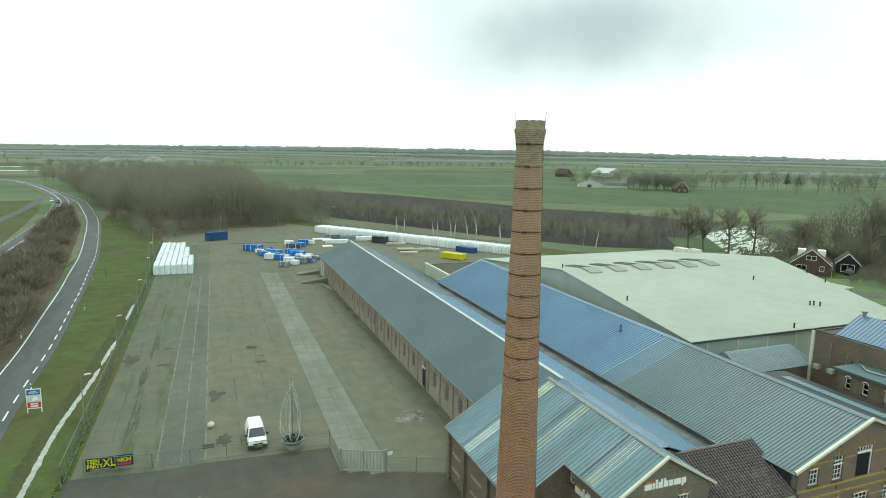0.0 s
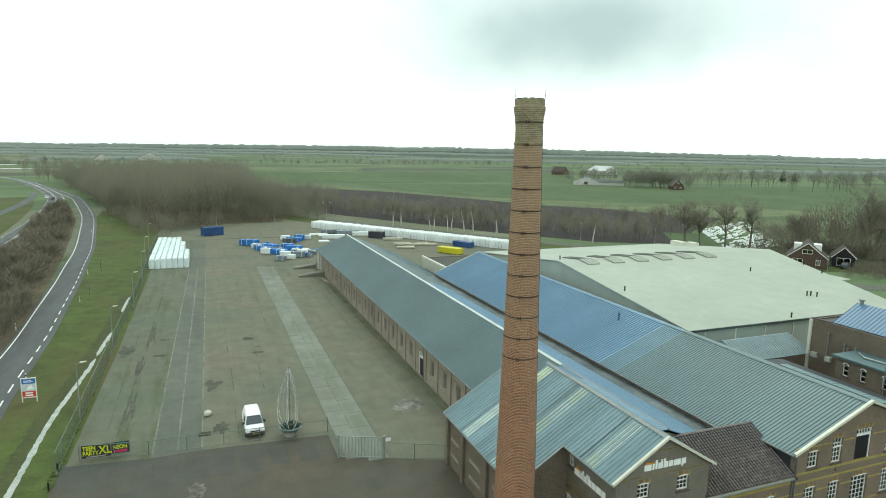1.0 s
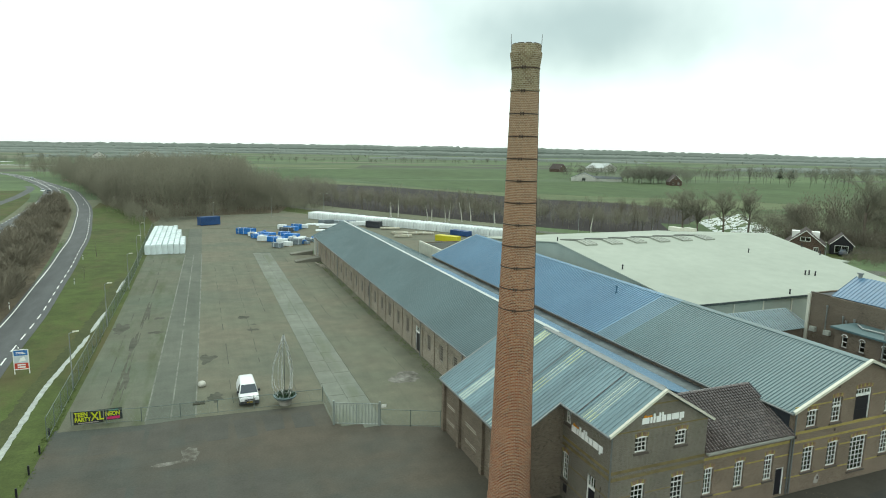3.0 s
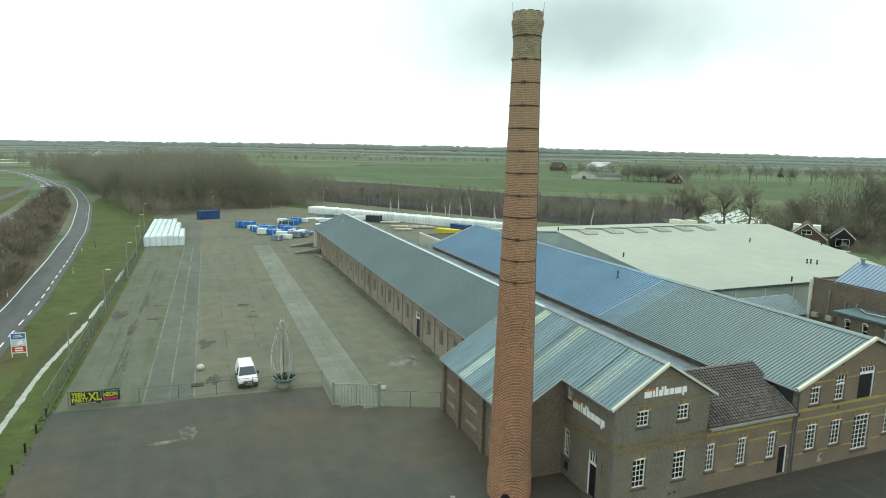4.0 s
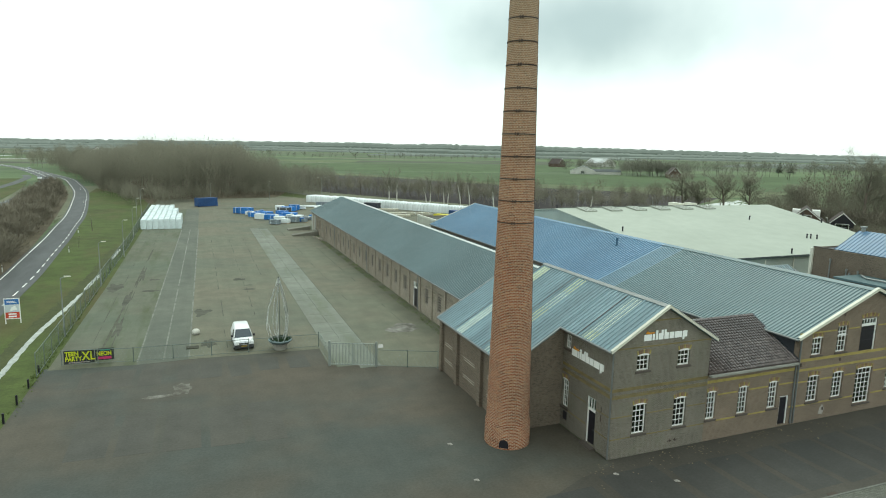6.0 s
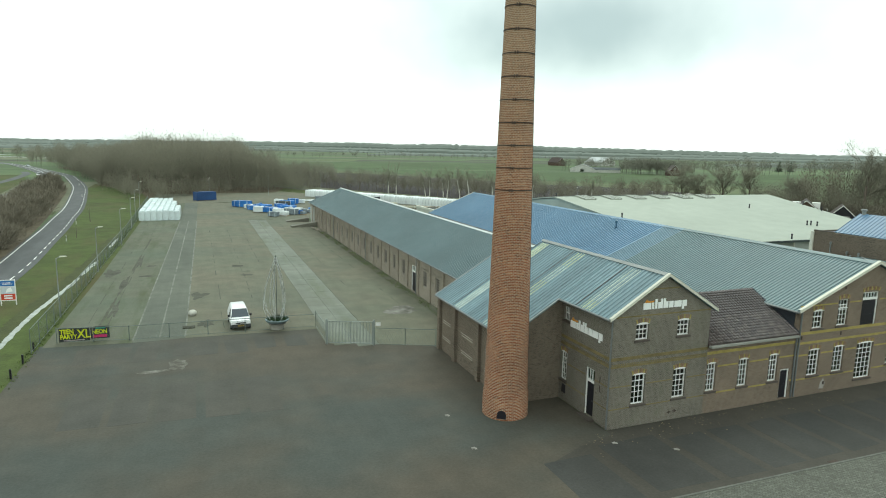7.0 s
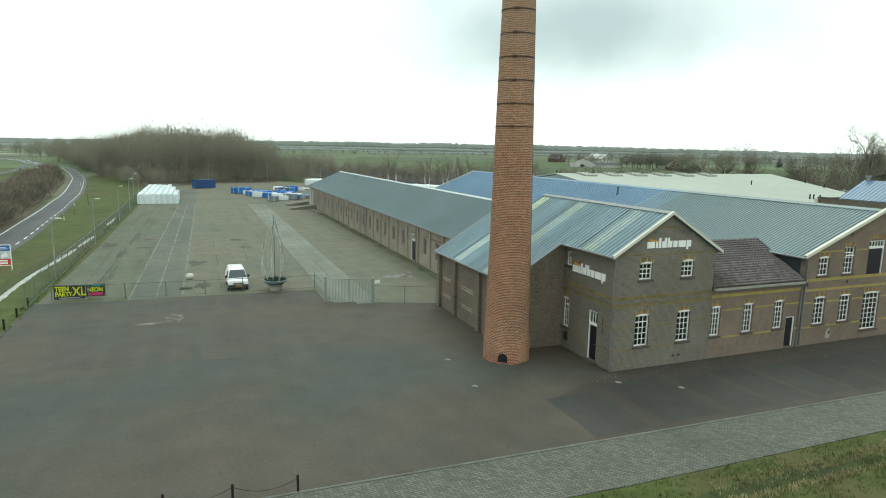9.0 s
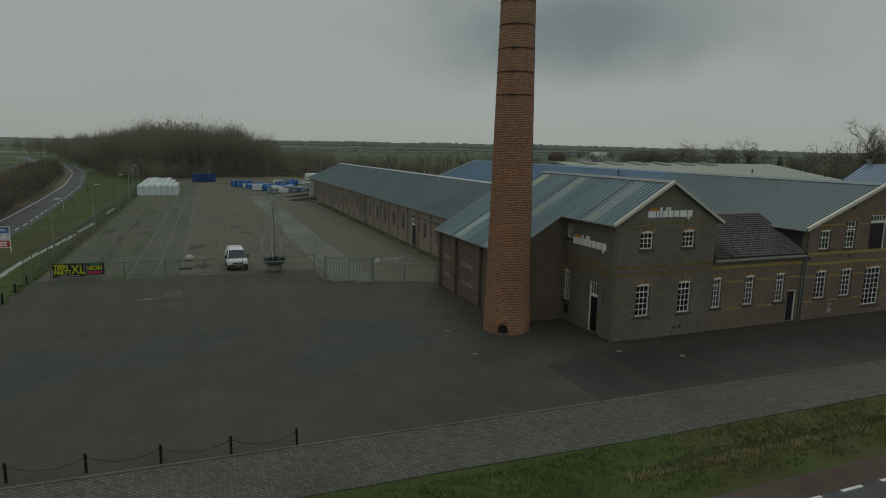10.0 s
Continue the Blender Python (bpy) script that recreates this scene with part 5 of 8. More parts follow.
for y0, y1, z0, z1 in holes[:-1]:
    if z0 < 1:
        door(shed, facing_west(LX0 + 0.05, (y0 + y1) / 2, z0), y1 - y0, z1 - z0, 0.7, 3, "dark shed door leaf")
        continue
    w, h = y1 - y0, z1 - z0
    m = facing_west(LX0 + 0.06, (y0 + y1) / 2, z0)
    ob = part("window", shared(("lw",), lambda: Shape().box(-w / 2, 0, 0, -w / 2 + 0.06, 0.08, h).box(w / 2 - 0.06, 0, 0, w / 2, 0.08, h).box(-w / 2 + 0.06, 0, 0, w / 2 - 0.06, 0.08, 0.06).box(-w / 2 + 0.06, 0, h - 0.06, w / 2 - 0.06, 0.08, h).mesh("window")), plain("grey_frame", (0.35, 0.33, 0.29), 0.7), shed, "grey shuttered window", place=m)
    for k in range(6):
        b = part("slat", shared(("lslat",), lambda: Shape().box(-w / 2 + 0.06, 0.02, 0, w / 2 - 0.06, 0.06, 0.10).mesh("slat")), PANEL, ob, place=Matrix.Translation((0, 0, 0.10 + k * 0.285)))
        b.matrix_parent_inverse = Matrix.Identity(4)
    b = part("backing", shared(("lback",), lambda: Shape().box(-w / 2 + 0.06, 0.065, 0.06, w / 2 - 0.06, 0.08, h - 0.06).mesh("backing")), plain("dark_boards", (0.06, 0.052, 0.043), 0.8, var=0.25), ob)
    b.matrix_parent_inverse = Matrix.Identity(4)
for y0, y1 in ((LY0, 60.0), (60.004, LY1 + 0.3)):
    s = Shape()
    ribbed(s, LX0 - 0.3, LZE - 0.08, LR, LZR, y0, y1, 0.36, 0.085, 0.25)
    part("roof", s, ROOF_L, shed, "slate-grey ribbed metal roof sheets")
    s = Shape()
    ribbed(s, LX1 + 0.2, LZV, LR, LZR, y0, y1, 0.42, 0.03, 0.22)
    part("roof", s, ROOF_D if y0 < 50 else ROOF_L, shed)
part("ridge_cap", Shape().hull([(LR - 0.22, LY0, LZR + 0.0), (LR, LY0, LZR + 0.15), (LR + 0.22, LY0, LZR - 0.02), (LR, LY0, LZR + 0.01)], [(LR - 0.22, LY1 + 0.3, LZR + 0.0), (LR, LY1 + 0.3, LZR + 0.15), (LR + 0.22, LY1 + 0.3, LZR - 0.02), (LR, LY1 + 0.3, LZR + 0.01)]), plain("pale_capping", (0.56, 0.60, 0.58), 0.5, var=0.08), shed, "pale ridge capping")
gutter(shed, (LX0 - 0.36, LY0, LZE - 0.12), (LX0 - 0.36, LY1 + 0.3, LZE - 0.12), "grey gutter")
for y in (24.6, 37.2, 60.7, 84.4, 105.2):
    downpipe(shed, LX0 - 0.28, y, 0.1, LZE - 0.2, 0.055)
part("sliding_door", Shape().box(LX0 - 0.06, 105.8, 0.25, LX0 - 0.005, 110.8, 3.8), plain("pale_door", (0.42, 0.42, 0.38), 0.6, var=0.12, streak=(1, 6, 0.5)), shed, "pale grey sliding door")
for z in (2.35, 3.42):
    ys = [LY0 + 6.0] + [p for p in piers if p < LY1 - 1] + [LY1]
    for a, b in zip(ys, ys[1:]):
        for u, w in broken(a + 0.22, b - 0.22, [(h[0] - 0.05, h[1] + 0.05) for h in holes if h[2] < z < h[3]]):
            part("ledge", Shape().box(LX0 - 0.03, u, z, LX0 - 0.003, w, z + 0.07), PATCHY, shed, "pale brick string course")
# the far slope runs on down over a lean-to
fall = (LZR - LZV) / (LX1 + 0.2 - LR)
s = Shape()
ribbed(s, 19.7, LZV - fall * (19.7 - LX1 - 0.2), LX1 + 0.2, LZV - 0.004, 71.3, LY1 + 0.3, 0.3, 0.04, 0.2)
part("roof", s, ROOF_L, shed, "slate-grey lean-to roof")
part("wall", wall(Shape(), "y", LY1 - 0.3, 0.3, LX1 + 0.01, 19.5, [(LX1 + 0.01, LZV - 0.15), (19.5, 2.7)]), BRICK_SHED, shed)
part("wall", wall(Shape(), "x", 19.3, 0.25, 93.1, LY1 - 0.31, 2.75), BRICK_SHED, shed)
# lean-to slope that closes the gap behind the house
s = Shape()
ribbed(s, LX1 + 0.2, LZV, LR, LZR, 4.16, LY0 - 0.004, 0.42, 0.03, 0.22)
ribbed(s, 7.0, 7.69, LR, LZR, 4.16, 14.75, 0.3, 0.02, 0.2)
ribbed(s, 1.75, LZE - 0.08 + (LZR - LZE + 0.08) * (1.75 - LX0 + 0.3) / (LR - LX0 + 0.3), LR, LZR, 14.76, LY0 - 0.004, 0.3, 0.04, 0.2)
part("ridge_cap", Shape().hull([(LR - 0.12, 4.2, LZR - 0.02), (LR, 4.2, LZR + 0.08), (LR + 0.12, 4.2, LZR - 0.02), (LR, 4.2, LZR + 0.01)], [(LR - 0.12, LY0 - 0.01, LZR - 0.02), (LR, LY0 - 0.01, LZR + 0.08), (LR + 0.12, LY0 - 0.01, LZR - 0.02), (LR, LY0 - 0.01, LZR + 0.01)]), STEEL, shed)
part("roof", s, ROOF_D, shed, "blue metal valley roof")
s = Shape()
wall(s, "y", 4.2, 0.25, 7.75, 15.8, [(7.75, 7.4), (13.4, 5.2), (14.4, 5.2), (15.8, 5.2)])
part("wall", s, BRICK_DARK, shed)
# loading ramps at the far end
for i, (y, l, h) in enumerate(((102.3, 5.5, 1.0), (111.8, 5.2, 0.9))):
    ramp_s = Shape().hull([(LX0 - 0.2, y, 0), (LX0 - 0.2, y + 2.2, 0), (LX0 - l, y + 2.2, 0), (LX0 - l, y, 0)], [(LX0 - 0.2, y, h), (LX0 - 0.2, y + 2.2, h), (LX0 - l, y + 2.2, 0.25), (LX0 - l, y, 0.25)])
    solid("loading_ramp", ramp_s, plain("ramp_concrete", (0.17, 0.165, 0.135), 0.9, var=0.25), "mossy concrete loading ramp beside the shed", "ramp", "loading ramps")

# ---- flat-roofed store behind the hall ----
store = thing("flat_store", (26, 82, 0), "low store with a dark flat roof and pale parapet", "building")
s = Shape()
wall(s, "x", 19.9, 0.3, 71.3, 93.0, 4.9)
part("wall", s, plain("stained_cream_wall", (0.50, 0.49, 0.41), 0.75, var=0.15), store, "stained cream side wall")
part("wall", wall(Shape(), "y", 92.7, 0.3, 20.205, 31.6, 4.9), BRICK_SHED, store)
part("roof", Shape().box(20.25, 71.3, 4.6, 31.6, 92.69, 4.75), plain("dark_felt", (0.062, 0.066, 0.055), 0.8, var=0.2, big=0.2), store, "dark roofing felt")
part("parapet", Shape().box(19.85, 71.3, 4.904, 20.24, 93.05, 5.25), CREAM, store, "cream painted parapet")
part("flashing", Shape().box(14.25, 64.5, 4.95, 14.745, 71.0, 5.25), CREAM, hall, "pale flashing above the valley gutter")

# ---- the white warehouse ----
WX0, WX1, WXN, WY0, WY1, WR, WZE, WZR = 32.0, 79.3, 71.6, 28.0, 89.0, 58.0, 6.0, 9.5
ware = thing("warehouse", (55, 58, 0), "wide low warehouse with a pale green-white membrane roof", "warehouse")
part("wall", wall(Shape(), "y", WY0, 0.25, WX0, WXN, WZE - 0.05), WALL_W, ware, "pale green cladding panels")
part("wall", wall(Shape(), "y", WY1 - 0.25, 0.25, WX0, WX1, WZE - 0.05), WALL_W, ware, "pale green cladding panels")
part("wall", wall(Shape(), "x", WX0, 0.25, WY0 + 0.255, WY1 - 0.255, [(WY0 + 0.255, WZE - 0.05), (WR, WZR - 0.1), (WY1 - 0.255, WZE - 0.05)]), WALL_W, ware, "pale green cladding panels")
part("wall", wall(Shape(), "x", WX1 - 0.25, 0.25, WR, WY1 - 0.255, [(WR, WZR - 0.1), (WY1 - 0.255, WZE - 0.05)]), WALL_W, ware, "pale green cladding panels")
# the end wall runs askew towards the court
a, b = Vector((WXN, WY0 + 0.26, 0)), Vector((WX1, WR - 0.005, 0))
part("wall", Shape().hull([a, b, b + Vector((0, 0, WZR - 0.1)), a + Vector((0, 0, WZE - 0.05))], [p + Vector((-0.25, 0, 0)) for p in (a, b, b + Vector((0, 0, WZR - 0.1)), a + Vector((0, 0, WZE - 0.05)))]), WALL_W, ware, "pale green cladding panels")
s = Shape()
for ya, za, xa, yb, zb, xb in ((WY0 - 0.25, WZE, WXN, WR, WZR, WX1), (WY1 + 0.25, WZE, WX1, WR, WZR, WX1)):
    low4 = [(WX0 - 0.25, ya, za), (xa + 0.25, ya, za), (xb + 0.25, yb, zb), (WX0 - 0.25, yb, zb)]
    s.hull(low4, [(x, y, z + 0.16) for x, y, z in low4])
part("roof", s, ROOF_W, ware, "pale green-white roofing membrane")
part("fascia", Shape().box(WX0 - 0.27, WY0 - 0.42, WZE - 0.12, WXN + 0.27, WY0 - 0.252, WZE + 0.12), plain("dark_fascia", (0.07, 0.09, 0.085), 0.5), ware, "dark gutter fascia")
for i in range(8):
    x = WX0 + 2.5 + i * 5.1
    part("cladding_post", Shape().box(x, WY0 - 0.1, 0, x + 0.16, WY0 - 0.004, WZE - 0.14), CREAM, ware, "pale downpipe")
    part("drip_edge", Shape().box(x - 2.4, WY0 - 0.46, WZE + 0.08, x + 2.2, WY0 - 0.43, WZE + 0.17), LEAD, ware)


def ware_z(y):
    return WZR + 0.16 - abs(y - WR) * (WZR - WZE) / (WR - WY0 + 0.25)


SKYL = plain("greyed_skylight", (0.27, 0.29, 0.24), 0.4, var=0.15, big=0.8)
SKYF = plain("skylight_frame", (0.16, 0.17, 0.15), 0.6)
for i in range(6):
    x = 36.7 + i * 5.06
    near = WR - 3.1
    sk = part("skylight", Shape().hull([(x - 1.15, near, ware_z(near) + 0.01), (x + 1.15, near, ware_z(near) + 0.01), (x + 1.15, WR - 0.2, WZR + 0.16), (x - 1.15, WR - 0.2, WZR + 0.16)], [(x - 1.1, near + 0.05, ware_z(near) + 0.2), (x + 1.1, near + 0.05, ware_z(near) + 0.2), (x + 1.1, WR - 0.25, WZR + 0.36), (x - 1.1, WR - 0.25, WZR + 0.36)]), SKYL, ware, "grey ridge skylight")
    for dx in (-1.08, -0.36, 0.36, 1.08):
        part("skylight_bar", Shape().beam((x + dx, near + 0.02, ware_z(near) + 0.21), (x + dx, WR - 0.22, WZR + 0.38), 0.07, 0.04), SKYF, sk)
    s2 = Shape()
    for dx in (-0.95, 0.95):
        s2.beam((x + dx, WR + 0.1, WZR + 0.25), (x + dx, WR + 5.0, ware_z(WR + 5) + 0.12), 0.16, 0.18)
    for dy in (0.15, 1.8, 3.4, 5.0):
        s2.beam((x - 0.95, WR + dy, ware_z(WR + dy) + 0.13), (x + 0.95, WR + dy, ware_z(WR + dy) + 0.13), 0.14, 0.16)
    part("skylight_frame", s2, SKYF, sk)
for x, y in ((33.6, 60.5), (33.4, 42.5), (62.4, 46.8), (74.9, 43.3), (76.6, 48.2), (60.9, 34.9), (61.5, 34.75), (62.1, 34.2), (49.9, 28.4)):
    z = ware_z(y)
    part("vent_pipe", Shape().lathe(x, y, [(0.11, z - 0.05), (0.09, z + 0.5), (0.13, z + 0.51), (0.13, z + 0.66), (0.04, z + 0.7)], 10), BLACK, ware, "black roof vent", smooth=True)
part("canopy", Shape().box(77.3, 43.0, 6.4, 82.0, 47.0, 6.6).box(81.7, 43.2, 0, 81.9, 43.4, 6.39).box(81.7, 46.6, 0, 81.9, 46.8, 6.39), ROOF_W, ware, "pale flat canopy on posts")
part("roof_plant", Shape().box(77.0, 79.0, ware_z(79) - 0.05, 78.6, 82.5, ware_z(79) + 0.8).box(77.1, 75.2, ware_z(75) - 0.05, 78.4, 77.6, ware_z(75) + 0.7), CREAM, ware, "pale rooftop plant boxes")

# ---- brick building, annex and small roofs in the court ----
villa = thing("brick_building", (48.8, 11, 0), "dark brick building with a bright blue metal roof", "building")
EX0, EX1, ER, EZE, EZR, EY0, EY1 = 44.5, 53.1, 48.8, 8.45, 10.55, 0.7, 21.3
for ax, at, u0, u1, top in (("x", EX0, EY0, EY1, EZE), ("x", EX1 - 0.3, EY0, EY1, EZE), ("y", EY1 - 0.3, EX0 + 0.305, EX1 - 0.305, EZE), ("y", EY1 - 2.7, EX0 + 0.6, EX1 - 0.305, [(EX0 + 0.6, EZE), (ER, EZR - 0.15), (EX1 - 0.305, EZE)]), ("y", EY0, EX0 + 0.305, EX1 - 0.305, [(EX0 + 0.305, EZE), (ER, EZR - 0.15), (EX1 - 0.305, EZE)])):
    part("wall", wall(Shape(), ax, at, 0.3, u0, u1, top), BRICK_DARK, villa, "dark brown brick wall")
part("flat_roof", Shape().box(EX0 + 0.305, EY1 - 2.35, EZE - 0.3, EX1 - 0.305, EY1 - 0.305, EZE - 0.12), LEAD, villa, "dark flat roof strip")
s = Shape()
ribbed(s, EX0 + 0.45, EZE + 0.06, ER, EZR, EY0, EY1 - 2.2, 0.45, 0.06, 0.15)
ribbed(s, EX1 + 0.2, EZE - 0.1, ER, EZR, EY0, EY1 - 2.2, 0.45, 0.06, 0.15)
part("roof", s, ROOF_E, villa, "bright blue ribbed metal roof")
part("roof_vent", Shape().lathe(ER, EY1 - 2.7, [(0.22, EZR - 0.1), (0.22, EZR + 0.35), (0.36, EZR + 0.4), (0.36, EZR + 0.55)], 10), STEEL, villa, "metal roof cowl")
part("parapet", Shape().box(EX0 - 0.03, EY1 - 2.3, EZE + 0.004, EX0 + 0.33, EY1 + 0.03, EZE + 0.1), STONE, villa, "dark coping")
part("corner_post", Shape().box(EX0 - 0.2, EY1 - 0.1, 0, EX0 - 0.004, EY1 + 0.25, EZE - 0.1), CREAM, villa, "cream corner post")
for y, h in ((18.9, 2.3), (16.9, 1.5), (16.5, 1.1), (15.6, 1.5)):
    part("flue_pipe", Shape().tube([(EX0 - 0.25, y, 4.6), (EX0 - 0.25, y, 4.9 + h)], [0.07, 0.07], 8).lathe(EX0 - 0.25, y, [(0.12, 4.9 + h), (0.12, 5.15 + h)], 8), STEEL, villa, "steel flue pipe")
for y in (20.4, 18.6, 16.9):
    part("air_unit", Shape().box(EX0 - 0.45, y - 0.36, 3.95, EX0 - 0.05, y + 0.36, 4.5).box(EX0 - 0.47, y - 0.24, 4.02, EX0 - 0.452, y + 0.16, 4.42), plain("greyed_casing", (0.40, 0.41, 0.37), 0.6, var=0.15), villa, "white air conditioning unit")
annex = thing("annex", (42.6, 11, 0), "small flat-roofed dark brick annex", "building")
AX, AY = 40.8, (14.1, 12.2, 9.9)
part("wall", wall(Shape(), "x", AX, 0.3, 6.8, 15.2, 6.05, [(y - 0.31, y + 0.31, 4.2, 5.4) for y in AY]), BRICK_DARK, annex, "dark brick wall")
for y in (6.8, 14.9):
    part("wall", wall(Shape(), "y", y, 0.3, AX + 0.305, 44.45, 6.05), BRICK_DARK, annex, "dark brick wall")
for y in AY:
    w = window(annex, facing_west(AX + 0.08, y, 4.2), 0.62, 1.2, 1, 2, False, "white arched window")
    part("arch_trim", shared("annex_arch", lambda: Shape().tube([(0.31 * math.cos(a), -0.1, 1.2 + 0.24 * math.sin(a)) for a in np.linspace(0, math.pi, 7)], [0.05] * 7, 6).mesh("arch_trim")), WHITE, annex, "white arched head", place=facing_west(AX + 0.08, y, 4.2))
part("roof", Shape().box(AX - 0.35, 6.5, 6.06, 44.48, 15.6, 6.26), ROOF_C, annex, "flat grey-green roof")
part("roof_pipe", Shape().tube([(43.4, 14.6, 6.4), (42.2, 13.2, 6.4), (43.0, 7.2, 6.4)], [0.09] * 3, 8), STEEL, annex, "silver roof duct", smooth=True)
part("vent_stack", Shape().tube([(40.6, 9.9, 0.2), (40.6, 9.9, 8.6)], [0.055, 0.055], 8), STEEL, annex, "tall pale downpipe")
low = thing("low_building", (41, 22, 0), "low brick outbuilding with pale corrugated roof", "building")
s = Shape()
part("wall", wall(Shape(), "y", 21.6, 0.3, 34.5, 45.3, 4.0), BRICK_DARK, low, "dark brick wall")
part("wall", wall(Shape(), "x", 45.0, 0.3, 21.91, 27.0, 4.0), BRICK_DARK, low, "dark brick wall")
RF = Shape().hull([(33.8, 21.4, 4.0), (45.6, 21.4, 4.0), (45.6, 27.3, 4.0), (33.8, 27.3, 4.0)], [(33.8, 24.3, 5.75), (44.5, 24.3, 5.75), (44.5, 24.5, 5.75), (33.8, 24.5, 5.75)])
part("roof", RF, ROOF_A2, low, "pale corrugated hipped roof")
for i in range(30):
    x = 34.0 + i * 0.385
    part("roof_rib", Shape().beam((x, 21.4, 4.03), (min(x, 44.4), 24.3, 5.78), 0.07, 0.05), STEEL, low)
lean = thing("lean_to", (34, 12, 0), "narrow lean-to with dark roof and pale rooflight strip", "building")
part("roof", Shape().hull([(30.8, 0.3, 4.7), (39.0, 0.3, 4.1), (39.0, 20.4, 4.1), (30.8, 20.4, 4.7)], [(30.8, 0.3, 4.85), (39.0, 0.3, 4.25), (39.0, 20.4, 4.25), (30.8, 20.4, 4.85)]), LEAD, lean, "dark lean-to roof")
for i in range(22):
    y = 7.2 + i * 0.52
    part("rooflight", shared("lrl", lambda: Shape().hull([(36.3, 0, 4.46), (37.5, 0, 4.37), (37.5, 0.45, 4.37), (36.3, 0.45, 4.46)], [(36.3, 0, 4.52), (37.5, 0, 4.43), (37.5, 0.45, 4.43), (36.3, 0.45, 4.52)]).mesh("rooflight")), ROOF_A2, lean, place=Matrix.Translation((0, y, 0)))
part("wall", Shape().box(38.7, 0.4, 0, 38.95, 20.3, 4.09).box(30.85, 0.4, 0, 38.69, 0.65, 4.09), BRICK_DARK, lean)

# ---- fences, gate, lamps ----
FENCE = plain("green_grey_fence", (0.17, 0.20, 0.18), 0.6, 0.3, var=0.2)


def fence_run(name, p, q, high, step, label, mesh_gap=0.32, group="", rail=True):
    """Posts, a top rail and crossed wire between two points."""
    p, q = Vector((*p, 0)), Vector((*q, 0))
    f = thing(name, p, label, "fence", group)
    n = max(1, round((q - p).length / step))
    d = (q - p) / n
    for i in range(n + 1):
        c = p + d * i
        part("post", shared(("fpost", high), lambda: Shape().tube([(0, 0, -0.1), (0, 0, high + 0.08)], [0.035, 0.035], 6).mesh("post")), FENCE, f, place=Matrix.Translation(c))
    if rail:
        part("rail", Shape().beam(p + Vector((0, 0, high)), q + Vector((0, 0, high)), 0.045), FENCE, f)
        part("rail", Shape().beam(p + Vector((0, 0, 0.12)), q + Vector((0, 0, 0.12)), 0.03), FENCE, f)
    w, L, z = Shape(), (q - p).length, 0.0
    u = d.normalized()
    k = int(L / mesh_gap)
    for i in range(k):
        for a, b in ((i, i + high / mesh_gap * 0.5), (i + high / mesh_gap * 0.5, i)):
            if max(a, b) * mesh_gap > L:
                continue
            w.beam(p + u * (a * mesh_gap) + Vector((0, 0, 0.1)), p + u * (b * mesh_gap) + Vector((0, 0, high)), 0.007)
    tagged(part("wire_mesh", w, FENCE, f, "thin crossed wire"), kind="stuff")
    return f


fence_run("yard_fence", (-35.75, 26.9), (-35.3, 96), 2.0, 2.9, "tall grey-green wire fence between yard and verge", 0.4)
fence_run("yard_fence", (-35.3, 96), (-36.2, 165), 2.0, 2.9, "tall grey-green wire fence between yard and wood", 0.6)
fence_run("front_fence", (-34.4, 29.3), (-28.8, 28.35), 1.3, 2.8, "low wire fence carrying the banner", 0.36)
fence_run("front_fence", (-28.8, 28.35), (-12.84, 27.55), 1.3, 3.2, "low wire fence in front of the van and flower tub", 0.4)
fence_run("front_fence", (-12.84, 27.55), (-12.84, 22.4), 1.55, 5.1, "short wire fence return beside the gate", 0.36)
fence_run("front_fence", (-9.0, 20.6), (-4.1, 18.5), 1.55, 2.6, "low wire fence between gate and house", 0.36)

gate = thing("yard_gate", (-11.0, 21.3, 0), "double barred grey steel gate, closed", "gate")
GATE = plain("grey_gate_steel", (0.30, 0.33, 0.31), 0.5, 0.3, var=0.15)
gp, gq = Vector((-12.86, 22.2, 0)), Vector((-9.05, 20.65, 0))
for c in (gp, gq):
    part("gate_post", Shape().box(c.x - 0.08, c.y - 0.08, -0.1, c.x + 0.08, c.y + 0.08, 2.25), GATE, gate, "square gate post")
for a, b in ((0.03, 0.495), (0.505, 0.97)):
    p, q = gp.lerp(gq, a), gp.lerp(gq, b)
    leaf = part("gate_leaf", Shape().beam(p + Vector((0, 0, 0.15)), q + Vector((0, 0, 0.15)), 0.06).beam(p + Vector((0, 0, 2.05)), q + Vector((0, 0, 2.05)), 0.06).beam(p + Vector((0, 0, 0.12)), p + Vector((0, 0, 2.08)), 0.06).beam(q + Vector((0, 0, 0.12)), q + Vector((0, 0, 2.08)), 0.06), GATE, gate)
    for k in range(1, 15):
        c = p.lerp(q, k / 15)
        part("bar", shared("gbar", lambda: Shape().box(-0.016, -0.016, 0.18, 0.016, 0.016, 2.03).mesh("bar")), GATE, leaf, place=Matrix.Translation(c))
part("notice", Shape().box(-8.95, 20.45, 1.75, -8.5, 20.47, 2.05), WHITE, gate, "small white notice")


